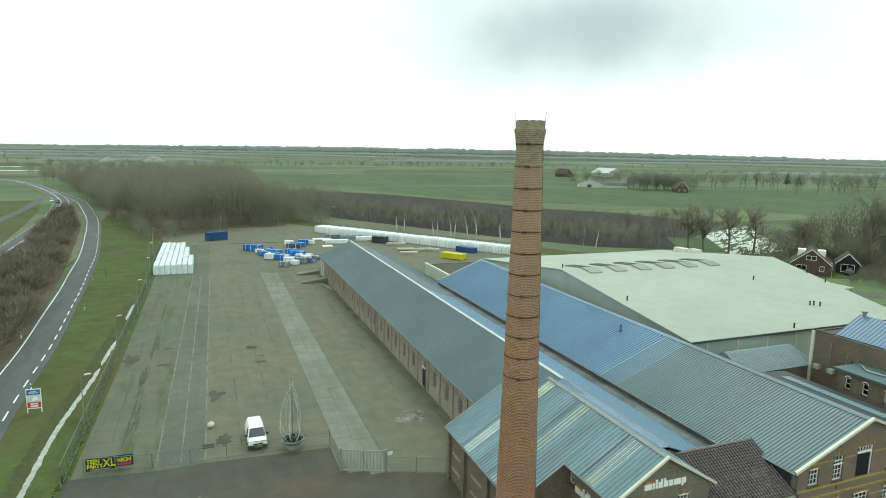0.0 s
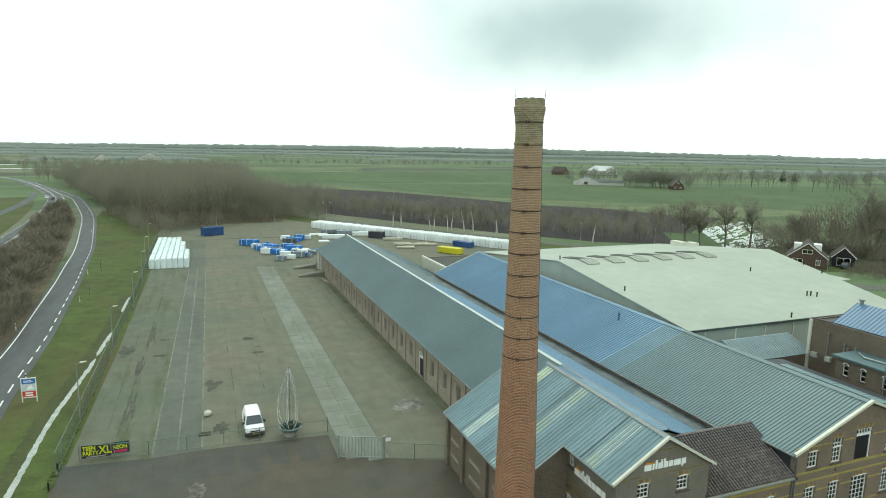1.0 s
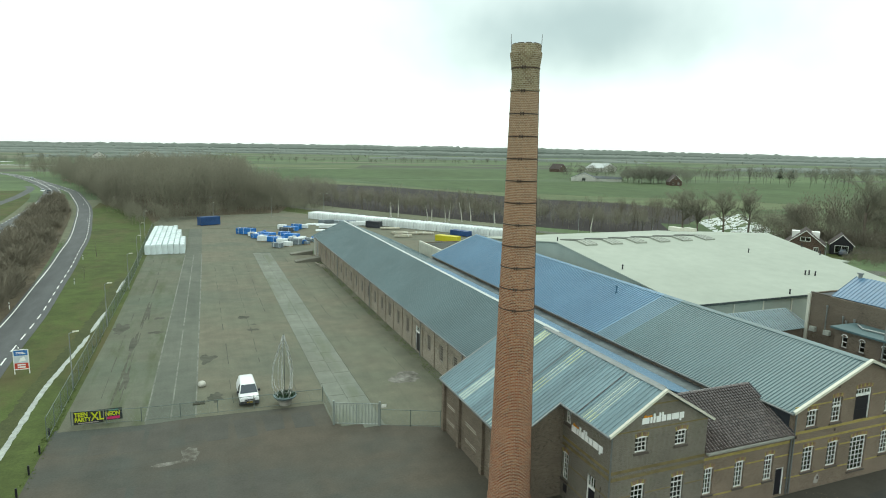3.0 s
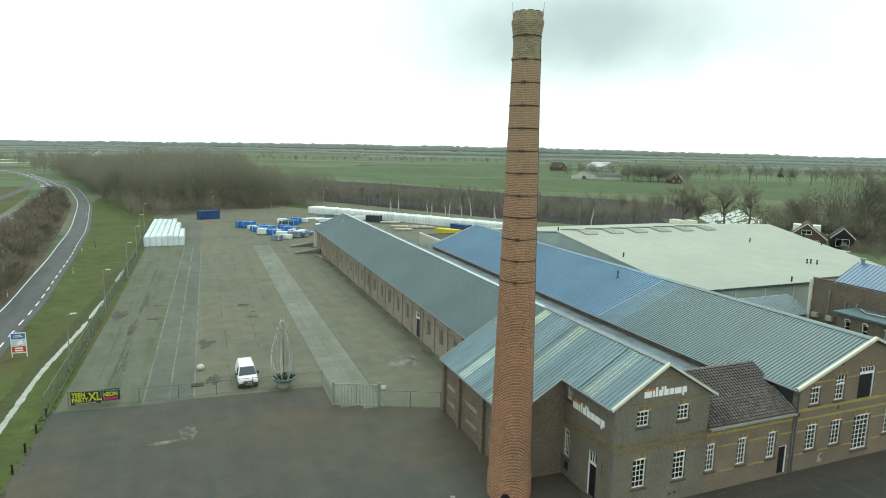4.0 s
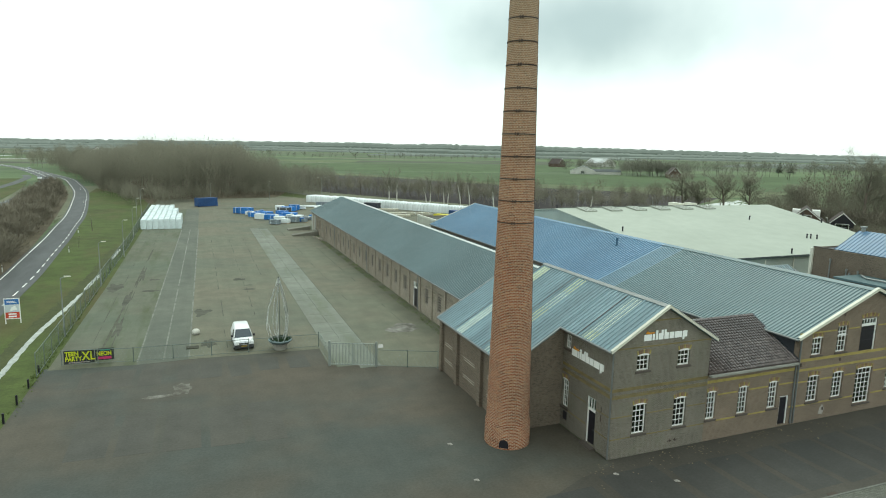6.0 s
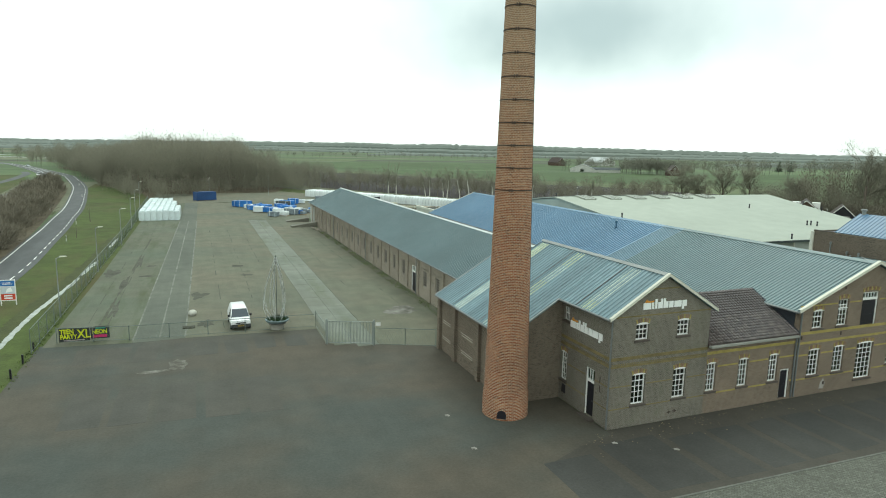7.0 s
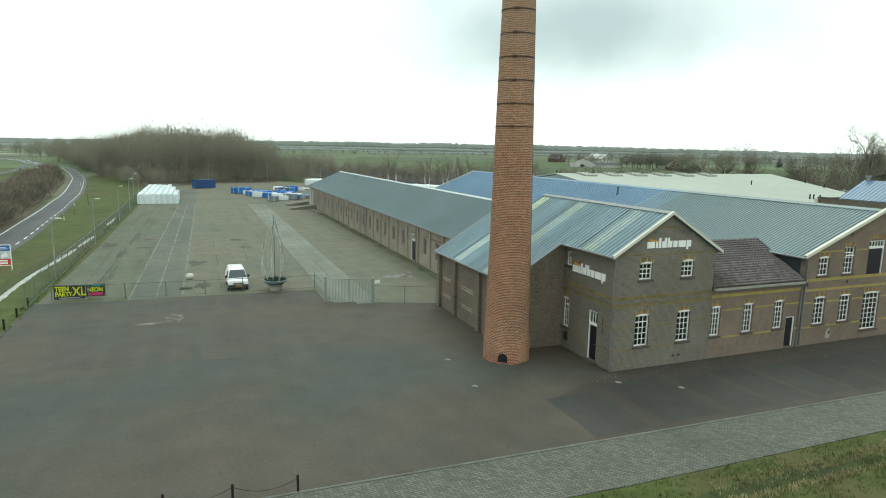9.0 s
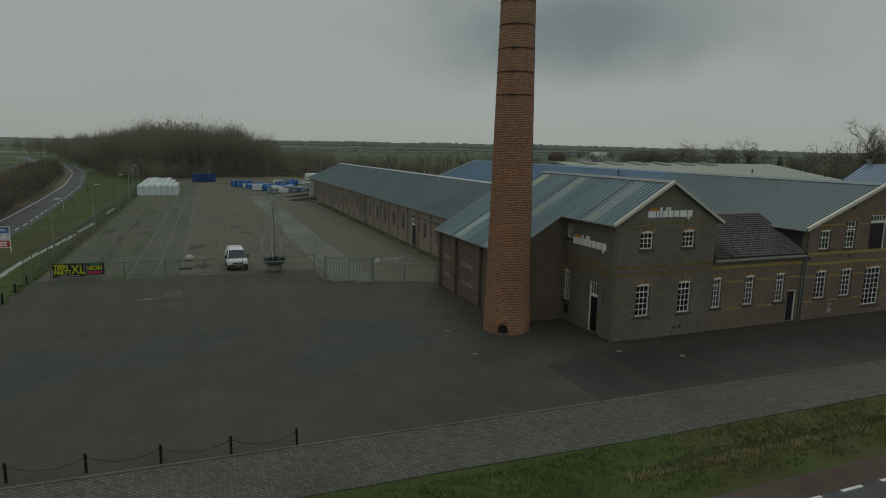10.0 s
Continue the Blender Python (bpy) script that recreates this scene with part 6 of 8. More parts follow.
def lamp_post(x, y, h, arm=0.9, away=0.0, double=False, bent=False):
    """A galvanised pole with a short arm and a flat head."""
    lp = thing("lamp_post", (x, y, 0), "slim galvanised lamp post with a flat pale head" if not double else "lamp post with two curved arms", "lamp post", "yard lamps")
    part("pole", Shape().tube([(x, y, -0.1), (x, y, 1.2), (x, y, 1.25), (x, y, h)], [0.075, 0.075, 0.055, 0.04], 8), STEEL, lp, smooth=True)
    for sgn in ((1, -1) if double else (1,)):
        dx, dy = sgn * math.cos(away), sgn * math.sin(away)
        tip = (x + arm * dx, y + arm * dy, h + (0.15 if not double else 0.35))
        part("arm", Shape().tube([(x, y, h - 0.03), (x + arm * 0.5 * dx, y + arm * 0.5 * dy, h + (0.14 if not double else 0.6)), tip], [0.03] * 3, 6), STEEL, lp, smooth=True)
        hd = Shape().hull([(-0.30, -0.11, -0.05), (0.30, -0.09, -0.03), (0.30, 0.09, -0.03), (-0.30, 0.11, -0.05)], [(-0.26, -0.08, 0.07), (0.26, -0.05, 0.04), (0.26, 0.05, 0.04), (-0.26, 0.08, 0.07)])
        part("lamp_head", hd, CREAM, lp, "pale lamp head", place=Matrix.Translation(tip) @ Matrix.Rotation(away + (math.pi if sgn < 0 else 0), 4, "Z"))
    return lp


for x, y, h in ((-35.75, 38.5, 5.8), (-35.5, 61.8, 5.8), (-35.0, 85.0, 6.0), (-35.4, 107.0, 6.1), (-36.4, 128.0, 6.2), (-37.0, 148.0, 7.0)):
    lamp_post(x, y, h, 0.6, 0.3)
for x, y, h in ((-19.5, 175.5, 6.6), (0.0, 193.0, 6.4), (37.2, 173, 5.8), (60.5, 140, 6.0), (82.4, 126.6, 6.4), (96, 110, 6.4)):
    lamp_post(x, y, h, 0.5, 1.2)
lamp_post(18.7, 195, 7.6, 1.3, -0.2, True)
lamp_post(107.7, 66.3, 5.4, 0.4, 1.2)

# ---- banner on the fence ----
def banner():
    b = thing("banner", (-32.3, 29.15, 0), "black event banner with yellow and pink lettering on the fence", "banner")
    u = Vector((3.85, -0.1, 0)).normalized()
    ang = math.atan2(u.y, u.x)
    base = Matrix.Translation((-34.2, 29.2, 0.1)) @ Matrix.Rotation(ang, 4, "Z") @ Matrix.Diagonal((0.84, 1, 1.06, 1))
    part("cloth", Shape().box(0, -0.03, 0, 2.75, -0.005, 1.12), plain("banner_black", (0.03, 0.035, 0.035), 0.6, var=0.2), b, "black banner cloth", place=base)
    part("cloth", Shape().box(2.82, -0.032, 0.12, 4.55, -0.007, 1.12), plain("banner_black", (0.03, 0.035, 0.035), 0.6), b, "black banner cloth", place=base)
    yel, pink = plain("banner_yellow", (0.58, 0.62, 0.02), 0.6, var=0.08), plain("banner_pink", (0.5, 0.03, 0.14), 0.6, var=0.08)
    teal = plain("banner_teal", (0.03, 0.25, 0.2), 0.6, var=0.08)

    def words(text, x, z, size, mat):
        c = bpy.data.curves.new("lettering", "FONT")
        c.body, c.size, c.extrude, c.offset = text, size, 0.004, 0.018
        ob = new("lettering", c)
        bpy.context.view_layer.update()
        me = bpy.data.meshes.new_from_object(ob.evaluated_get(bpy.context.evaluated_depsgraph_get()))
        bpy.data.objects.remove(ob)
        part("lettering", me, mat, b, "printed words", place=base @ Matrix.Translation((x, -0.036, z)) @ Matrix.Rotation(math.pi / 2, 4, "X"))

    words("TEEN", 0.1, 0.66, 0.52, yel)
    words("PARTY", 0.1, 0.24, 0.50, yel)
    words("XL", 1.62, 0.26, 1.0, yel)
    words("NEON", 2.95, 0.52, 0.48, yel)
    part("bar", Shape().box(0.4, -0.04, 0.06, 2.3, -0.031, 0.14), plain("banner_grey", (0.35, 0.3, 0.3), 0.6), b, place=base)
    part("bar", Shape().box(3.0, -0.04, 0.2, 4.3, -0.033, 0.42), pink, b, place=base)
    part("bar", Shape().box(3.3, -0.04, 0.92, 4.2, -0.033, 1.04), teal, b, place=base)


banner()

# ---- sign board by the road ----
sb = thing("road_sign_board", (-41.55, 45.2, 0), "white-framed information board with blue, pale and red panels", "sign")
sm = Matrix.Translation((-41.55, 45.2, 0)) @ Matrix.Rotation(radians(-3), 4, "Z") @ Matrix.Diagonal((0.73, 1, 0.89, 1))
part("frame", Shape().box(-0.98, -0.05, -0.1, -0.88, 0.05, 3.0).box(0.88, -0.05, -0.1, 0.98, 0.05, 3.0).box(-0.88, -0.045, 2.9, 0.88, 0.045, 2.98).box(-0.88, -0.045, 0.5, 0.88, 0.045, 0.58), WHITE, sb, "white frame", place=sm)
for z0, z1, col, nm in ((2.25, 2.88, (0.05, 0.16, 0.42), "blue_panel"), (1.32, 2.23, (0.55, 0.60, 0.62), "pale_panel"), (0.6, 1.30, (0.5, 0.06, 0.03), "red_panel")):
    part("panel", Shape().box(-0.87, -0.02, z0, 0.87, 0.02, z1), plain(nm, col, 0.5, var=0.1), sb, nm.replace("_", " "), place=sm)
part("bar", Shape().box(-0.6, -0.035, 2.45, 0.6, -0.021, 2.52).box(-0.6, -0.035, 2.6, 0.4, -0.021, 2.67), LETTER, sb, place=sm)
part("bar", Shape().box(-0.5, -0.035, 0.72, 0.5, -0.021, 0.9).box(-0.5, -0.035, 1.02, 0.5, -0.021, 1.18), LETTER, sb, place=sm)
part("map_shape", Shape().hull([(-0.3, -0.021, 1.45), (0.6, -0.021, 1.6), (0.4, -0.021, 2.1), (-0.1, -0.021, 1.9)], [(-0.3, -0.035, 1.45), (0.6, -0.035, 1.6), (0.4, -0.035, 2.1), (-0.1, -0.035, 1.9)]), LETTER, sb, place=sm)

# roadside marker posts
for x, y in ((-43.4, 52), (-50.0, 76), (-44.2, 92), (-46.8, 118), (-50.8, 150), (-57.5, 150), (-56.4, 190), (-66.3, 250)):
    mk = thing("marker_post", (x, y, 0), "short white roadside marker post with black band", "marker post", "roadside markers")
    part("post", shared("mk", lambda: Shape().hull([(-0.06, -0.05, -0.1), (0.06, -0.05, -0.1), (0.06, 0.05, -0.1), (-0.06, 0.05, -0.1)], [(-0.05, -0.04, 1.0), (0.05, -0.04, 0.92), (0.05, 0.04, 0.92), (-0.05, 0.04, 1.0)]).mesh("post")), WHITE, mk, place=Matrix.Translation((x, y, 0)))
    part("band", shared("mkb", lambda: Shape().box(-0.063, -0.053, 0.6, 0.063, 0.053, 0.78).mesh("band")), BLACK, mk, place=Matrix.Translation((x, y, 0)))


# ---- chain posts along the forecourt ----
POSTS = [(-36.18 + i * 2.38, -5.92 - 0.15 * i) for i in range(8)]
for i, (x, y) in enumerate(POSTS):
    bo = thing("chain_post", (x, y, 0), "short black metal post with a slack chain", "bollard", "chain posts")
    part("post", shared("bol", lambda: Shape().lathe(0, 0, [(0.05, -0.1), (0.05, 0.62), (0.06, 0.64), (0.06, 0.68), (0.03, 0.72)], 10).mesh("post")), BLACK, bo, place=Matrix.Translation((x, y, 0)))
    if i + 1 < len(POSTS):
        q = Vector((*POSTS[i + 1], 0))
        p = Vector((x, y, 0))
        pts = [p.lerp(q, k / 10) + Vector((0, 0, 0.58 - 0.32 * (1 - (2 * k / 10 - 1) ** 2))) for k in range(11)]
        part("chain", Shape().tube(pts, [0.014] * 11, 5), IRON, bo)
for i in range(7):
    x, y = -35.9 + 0.02 * i, 8 + i * 3.3
    bo = thing("verge_post", (x, y, 0), "short dark wooden post at the grass edge", "bollard", "verge posts")
    part("post", shared("vpost", lambda: Shape().box(-0.06, -0.06, -0.1, 0.06, 0.06, 0.72).mesh("post")), BLACK, bo, place=Matrix.Translation((x, y, 0)))
# kerb between forecourt and pavement
kerb = thing("kerb", (-5, -7.3, 0), "pale concrete kerb along the forecourt", "kerb", kind="structure")
for i in range(66):
    x = -35.9 + i * 1.01
    y = -6.66 - (x + 36) * 0.023
    part("kerbstone", shared("kerb", lambda: Shape().box(0, -0.06, -0.1, 0.99, 0.06, 0.035).mesh("kerbstone")), plain("kerb_concrete", (0.14, 0.142, 0.125), 0.85, var=0.2, rnd=0.2), kerb, place=Matrix.Translation((x, y, 0)) @ Matrix.Rotation(-0.023, 4, "Z"))
for x, y in ((-15.2, -7.25), (-5.6, -7.5), (10.0, -7.8)):
    gr = solid("drain_grate", Shape().box(x - 0.35, y + 0.08, -0.02, x + 0.35, y + 0.4, 0.012), IRON, "dark iron gully grate in the kerb", "drain", "gully grates")
for x, y in ((-0.45, -1.55), (-8.6, 0.6), (-8.4, 5.2), (2.5, -3.4)):
    solid("debris", Shape().box(x - 0.12, y - 0.06, -0.005, x + 0.1, y + 0.08, 0.05).box(x + 0.02, y - 0.14, -0.005, x + 0.16, y + 0.02, 0.03), PATCH, "pale scrap of rubble on the asphalt", "debris", "scraps")

# ---- van ----
def van():
    """White panel van, its nose towards -y."""
    v = thing("van", (-19.6, 30.6, 0), "white compact panel van parked nose outward", "van")
    paint = plain("white_car_paint", (0.80, 0.81, 0.82), 0.25, var=0.03, bmp=0, spec=0.6)
    dark = plain("car_glass_dark", (0.03, 0.045, 0.06), 0.05, var=0.1, bmp=0, spec=0.8)
    rub = plain("tyre_rubber", (0.02, 0.02, 0.02), 0.8)
    place = Matrix.Translation((-19.6, 30.6, 0)) @ Matrix.Rotation(radians(1.5), 4, "Z")
    # sections along y: (y, half width low, half width high, z low, z belt, z top)
    sec = [(-2.02, 0.74, 0.66, 0.38, 0.62, 0.80), (-1.98, 0.86, 0.78, 0.30, 0.78, 0.92), (-1.25, 0.89, 0.82, 0.28, 0.95, 1.10), (-0.62, 0.90, 0.68, 0.28, 1.02, 1.74), (-0.15, 0.90, 0.66, 0.28, 1.05, 1.83), (1.9, 0.90, 0.66, 0.28, 1.05, 1.80), (2.2, 0.86, 0.62, 0.36, 1.0, 1.70)]
    s = Shape()
    rings = []
    for y, a, b, z0, z1, z2 in sec:
        ring = [(-a * 0.94, y, z0), (a * 0.94, y, z0), (a, y, z0 + 0.18), (a, y, z1), (b, y, z2 - 0.08), (b - 0.1, y, z2), (-b + 0.1, y, z2), (-b, y, z2 - 0.08), (-a, y, z1), (-a, y, z0 + 0.18)]
        rings.append(ring)
    n = 10
    verts = [p for r in rings for p in r]
    faces = [tuple(reversed(range(n))), tuple(range((len(rings) - 1) * n, len(rings) * n))]
    for i in range(len(rings) - 1):
        faces += [(i * n + k, i * n + (k + 1) % n, (i + 1) * n + (k + 1) % n, (i + 1) * n + k) for k in range(n)]
    s.add(verts, [f[::-1] for f in faces])
    body = part("body", s, paint, v, "white van body", smooth=True, place=place)
    part("windscreen", Shape().hull([(-0.80, -1.26, 1.08), (0.80, -1.26, 1.08), (0.63, -0.62, 1.70), (-0.63, -0.62, 1.70)], [(-0.80, -1.31, 1.11), (0.80, -1.31, 1.11), (0.63, -0.67, 1.735), (-0.63, -0.67, 1.735)]), dark, v, "dark windscreen", place=place)
    for sx in (-1, 1):
        part("side_window", Shape().hull([(sx * 0.885, -0.95, 1.1), (sx * 0.88, 0.1, 1.12), (sx * 0.72, 0.1, 1.62), (sx * 0.74, -0.5, 1.6)], [(sx * 0.90, -0.95, 1.1), (sx * 0.895, 0.1, 1.12), (sx * 0.735, 0.1, 1.62), (sx * 0.755, -0.5, 1.6)]), dark, v, place=place)
        part("headlight", Shape().hull([(sx * 0.50, -2.0, 0.74), (sx * 0.80, -1.97, 0.76), (sx * 0.82, -1.75, 0.90), (sx * 0.52, -1.85, 0.90)], [(sx * 0.50, -2.03, 0.74), (sx * 0.82, -2.0, 0.76), (sx * 0.84, -1.77, 0.925), (sx * 0.52, -1.88, 0.925)]), plain("lamp_glass", (0.45, 0.47, 0.48), 0.15, spec=0.7), v, "clear headlight", place=place)
        m = part("wing_mirror", Shape().hull([(sx * 0.88, -0.98, 1.08), (sx * 1.08, -1.02, 1.08), (sx * 1.08, -0.92, 1.08), (sx * 0.88, -0.9, 1.08)], [(sx * 0.9, -0.98, 1.28), (sx * 1.07, -1.01, 1.3), (sx * 1.07, -0.93, 1.3), (sx * 0.9, -0.9, 1.28)]), BLACK, v, "black wing mirror", place=place)
        for y in (-1.3, 1.35):
            w = part("wheel", Shape().tube([(sx * 0.70, y, 0.32), (sx * 0.905, y, 0.32)], [0.32, 0.32], 20), rub, v, "black tyre", smooth=True, place=place)
            c = part("rim", Shape().tube([(sx * 0.90, y, 0.32), (sx * 0.915, y, 0.32)], [0.19, 0.16], 14), STEEL, w, "grey wheel rim")
            c.matrix_parent_inverse = Matrix.Identity(4)
    part("bumper", Shape().hull([(-0.84, -2.05, 0.30), (0.84, -2.05, 0.30), (0.88, -1.7, 0.30), (-0.88, -1.7, 0.30)], [(-0.84, -2.06, 0.60), (0.84, -2.06, 0.60), (0.895, -1.7, 0.56), (-0.895, -1.7, 0.56)]), plain("bumper_grey", (0.05, 0.052, 0.055), 0.6), v, "dark front bumper", place=place)
    part("grille", Shape().box(-0.46, -2.05, 0.64, 0.46, -2.0, 0.76), BLACK, v, "black grille", place=place)
    part("badge", Shape().lathe(0, 0, [(0.07, 0), (0.07, 0.02)], 12), STEEL, v, "round badge", place=place @ Matrix.Translation((0, -2.05, 0.72)) @ Matrix.Rotation(math.pi / 2, 4, "X"))
    part("number_plate", Shape().box(-0.26, -2.08, 0.42, 0.26, -2.062, 0.53), plain("plate_yellow", (0.5, 0.36, 0.05), 0.5), v, "yellow plate with a plain bar", place=place)
    part("bar", Shape().box(-0.2, -2.084, 0.45, 0.2, -2.081, 0.50), BLACK, v, place=place)
    part("wiper", Shape().beam((-0.5, -1.24, 1.14), (0.15, -1.12, 1.27), 0.02), BLACK, v, place=place)


van()

# ---- flower tub with the light tree ----
def light_tree():
    x, y = -16.35, 28.1
    t = thing("light_tree", (x, y, 0), "round stone tub with a cone of wire and string lights", "planter")
    tubm = plain("tub_stone", (0.26, 0.25, 0.22), 0.85, var=0.25)
    part("tub", Shape().lathe(x, y, [(0.55, 0), (0.60, 0.05), (0.62, 0.45), (0.70, 0.5), (0.78, 0.52), (0.80, 0.6), (0.66, 0.62), (0.6, 0.58)], 20), tubm, t, "stone tub", smooth=True)
    part("basin", Shape().lathe(x, y, [(0.70, 0.64), (1.02, 0.80), (1.10, 0.95), (1.06, 1.0), (0.9, 0.93), (0.3, 0.9)], 24), plain("blue_grey_basin", (0.19, 0.25, 0.26), 0.7, var=0.3), t, "blue-grey planted basin", smooth=True)
    wire, bulb = plain("dark_wire", (0.10, 0.11, 0.10), 0.6), plain("pale_bulb", (0.72, 0.74, 0.72), 0.3)
    rng = random.Random(5)
    for k in range(9):
        a = k * math.tau / 9 + 0.2
        prof = [(0.66, 0.95), (1.18, 1.6), (1.46, 2.4), (1.46, 3.2), (1.16, 4.3), (0.70, 5.4), (0.26, 6.4), (0.05, 6.9)]
        if k % 4 == 0:
            prof = [(0.25, 0.95), (0.55, 2.0), (0.62, 3.2), (0.40, 4.6), (0.18, 5.8), (0.05, 6.9)]
        pts = [(x + r * math.cos(a), y + r * math.sin(a), z) for r, z in prof]
        w = part("wire", Shape().tube(pts, [0.022] * len(pts), 5), wire, t, "dark wire with string lights", smooth=True)
        s = Shape()
        for (p, q) in zip(pts, pts[1:]):
            for m in range(9):
                c = Vector(p).lerp(Vector(q), m / 9) + Vector((rng.uniform(-.04, .04), rng.uniform(-.04, .04), 0))
                s.box(c.x - 0.026, c.y - 0.026, c.z - 0.03, c.x + 0.026, c.y + 0.026, c.z + 0.03)
        tagged(part("bulb", s, bulb, w, "small pale bulbs"), kind="stuff")
    part("mast", Shape().tube([(x, y, 0.6), (x, y, 7.0)], [0.04, 0.02], 8), wire, t, "dark mast")
    s = Shape()
    for k in range(260):
        a, r = rng.uniform(0, math.tau), 0.95 * math.sqrt(rng.random())
        c = Vector((x + r * math.cos(a), y + r * math.sin(a), 0.93))
        d = Vector((rng.uniform(-.18, .18), rng.uniform(-.18, .18), rng.uniform(.1, .34)))
        e = d.cross(Vector((rng.random(), rng.random(), 0.1))).normalized() * 0.05
        s.add([c, c + d * 0.6 + e, c + d, c + d * 0.6 - e], [(0, 1, 2, 3)])
    tagged(part("plants", s, plain("tub_plants", (0.03, 0.055, 0.025), 0.8, rnd=0.2), t, "low dark green plants"), kind="stuff")


light_tree()
solid("stone_ball", Shape().lathe(-23.75, 35.35, [(0.2, -0.02), (0.34, 0.08), (0.40, 0.26), (0.36, 0.42), (0.22, 0.54), (0.06, 0.58)], 16), plain("weathered_globe", (0.52, 0.51, 0.45), 0.7, var=0.2, big=2.0), "round pale stone ball standing on the yard", "stone ball", smooth=True)
solid("wheel_stop", Shape().box(-24.6, 30.6, 0, -23.5, 31.4, 0.05).box(-24.55, 30.65, 0.05, -23.9, 31.3, 0.08), plain("dark_mat", (0.05, 0.05, 0.035), 0.9), "dark mossy steel plate on the yard", "plate")

# ---- wrapped bales, containers, pallets in the storage yard ----
WRAP = plain("white_wrap", (0.66, 0.74, 0.75), 0.35, var=0.12, big=0.5, fine=1.5, bmp=0.1, rnd=0.08, spec=0.5)
WRAP2 = plain("pale_wrap", (0.70, 0.74, 0.74), 0.4, var=0.12, big=0.5, fine=1.5, bmp=0.1, rnd=0.1, spec=0.5)


def soft_block(w, d, h, sag=0.12):
    """A wrapped block with rounded shoulders."""
    s = Shape()
    rings = []
    for z, i in ((0, 0.03), (h * 0.5, 0.0), (h * 0.82, 0.03), (h * 0.95, sag * 0.7), (h, sag * 1.6)):
        rings.append([(-w / 2 + i, -d / 2 + i, z), (w / 2 - i, -d / 2 + i, z), (w / 2 - i, d / 2 - i, z), (-w / 2 + i, d / 2 - i, z)])
    for a, b in zip(rings, rings[1:]):
        n = len(s.v)
        s.add(a + b, [(k, (k + 1) % 4, 4 + (k + 1) % 4, 4 + k) for k in range(4)])
    s.add(rings[-1], [(0, 1, 2, 3)])
    return s


for i in range(7):
    for j in range(13):
        if (i == 6 and j > 4) or (i == 5 and j > 9):
            continue
        c = thing("wrapped_stack", (-34.6 + i * 1.2, 122.0 + j * 2.75, 0), "white plastic-wrapped stack of building blocks", "wrapped stack", "white wrapped stacks")
        part("wrap", shared("stack", lambda: soft_block(1.17, 2.7, 2.2, 0.1).mesh("wrap", True)), WRAP, c, place=Matrix.Translation((-34.6 + i * 1.2, 122.0 + j * 2.75, 0)) @ Matrix.Diagonal((1, 1, random.uniform(0.95, 1.05), 1)))
A0, A1 = Vector((13.6, 187.0, 0)), Vector((60.5, 124.0, 0))
nrow = 74
for k in range(nrow):
    c = A0.lerp(A1, k / nrow)
    st = thing("wrapped_stack", c, "pale plastic-wrapped stack in a long row", "wrapped stack", "long row of stacks")
    part("wrap", shared("rowstack", lambda: soft_block(0.97, 4.4, 2.3, 0.2).mesh("wrap", True)), WRAP2, st, place=Matrix.Translation(c) @ Matrix.Rotation(math.atan2(A1.y - A0.y, A1.x - A0.x), 4, "Z") @ Matrix.Diagonal((1, 1, random.uniform(0.96, 1.05), 1)))
BLUE = plain("blue_container_paint", (0.03, 0.075, 0.20), 0.5, var=0.2)
BLUE2 = plain("blue_foil", (0.035, 0.16, 0.46), 0.4, var=0.2, rnd=0.3)
YELLOW = plain("yellow_container_paint", (0.55, 0.50, 0.03), 0.5, var=0.12)


def container(x, y, w, d, h, ang, mat, label, group=""):
    c = thing("container", (x, y, 0), label, "container", group)
    m = Matrix.Translation((x, y, 0)) @ Matrix.Rotation(ang, 4, "Z")
    part("shell", Shape().box(-w / 2, -d / 2, 0.12, w / 2, d / 2, h), mat, c, place=m)
    s = Shape()
    k = int(w / 0.35)
    for i in range(k):
        u = -w / 2 + (i + 0.5) * w / k
        s.box(u - 0.08, -d / 2 - 0.035, 0.25, u + 0.08, -d / 2 - 0.001, h - 0.15).box(u - 0.08, d / 2 + 0.001, 0.25, u + 0.08, d / 2 + 0.035, h - 0.15)
    tagged(part("corrugation", s, mat, c, place=m), kind="stuff")
    part("frame", Shape().box(-w / 2 - 0.05, -d / 2 - 0.05, 0, -w / 2 + 0.1, -d / 2 + 0.1, h + 0.04).box(w / 2 - 0.1, -d / 2 - 0.05, 0, w / 2 + 0.05, -d / 2 + 0.1, h + 0.04).box(w / 2 - 0.1, d / 2 - 0.1, 0, w / 2 + 0.05, d / 2 + 0.05, h + 0.04).box(-w / 2 - 0.05, d / 2 - 0.1, 0, -w / 2 + 0.1, d / 2 + 0.05, h + 0.04), mat, c, place=m)


container(-20.9, 174.0, 6.1, 2.5, 2.6, 0.45, BLUE, "dark blue shipping container at the yard's end")
container(38.8, 123.4, 6.6, 2.3, 1.6, -0.92, YELLOW, "yellow open skip container", "skip containers")
container(46.8, 133.2, 6.2, 2.2, 1.5, -1.1, BLUE, "blue skip container beside the yellow one", "skip containers")
container(27.2, 156.6, 4.6, 2.2, 2.0, -0.75, LEAD, "dark grey storage box beside the white stacks")
rng = random.Random(11)


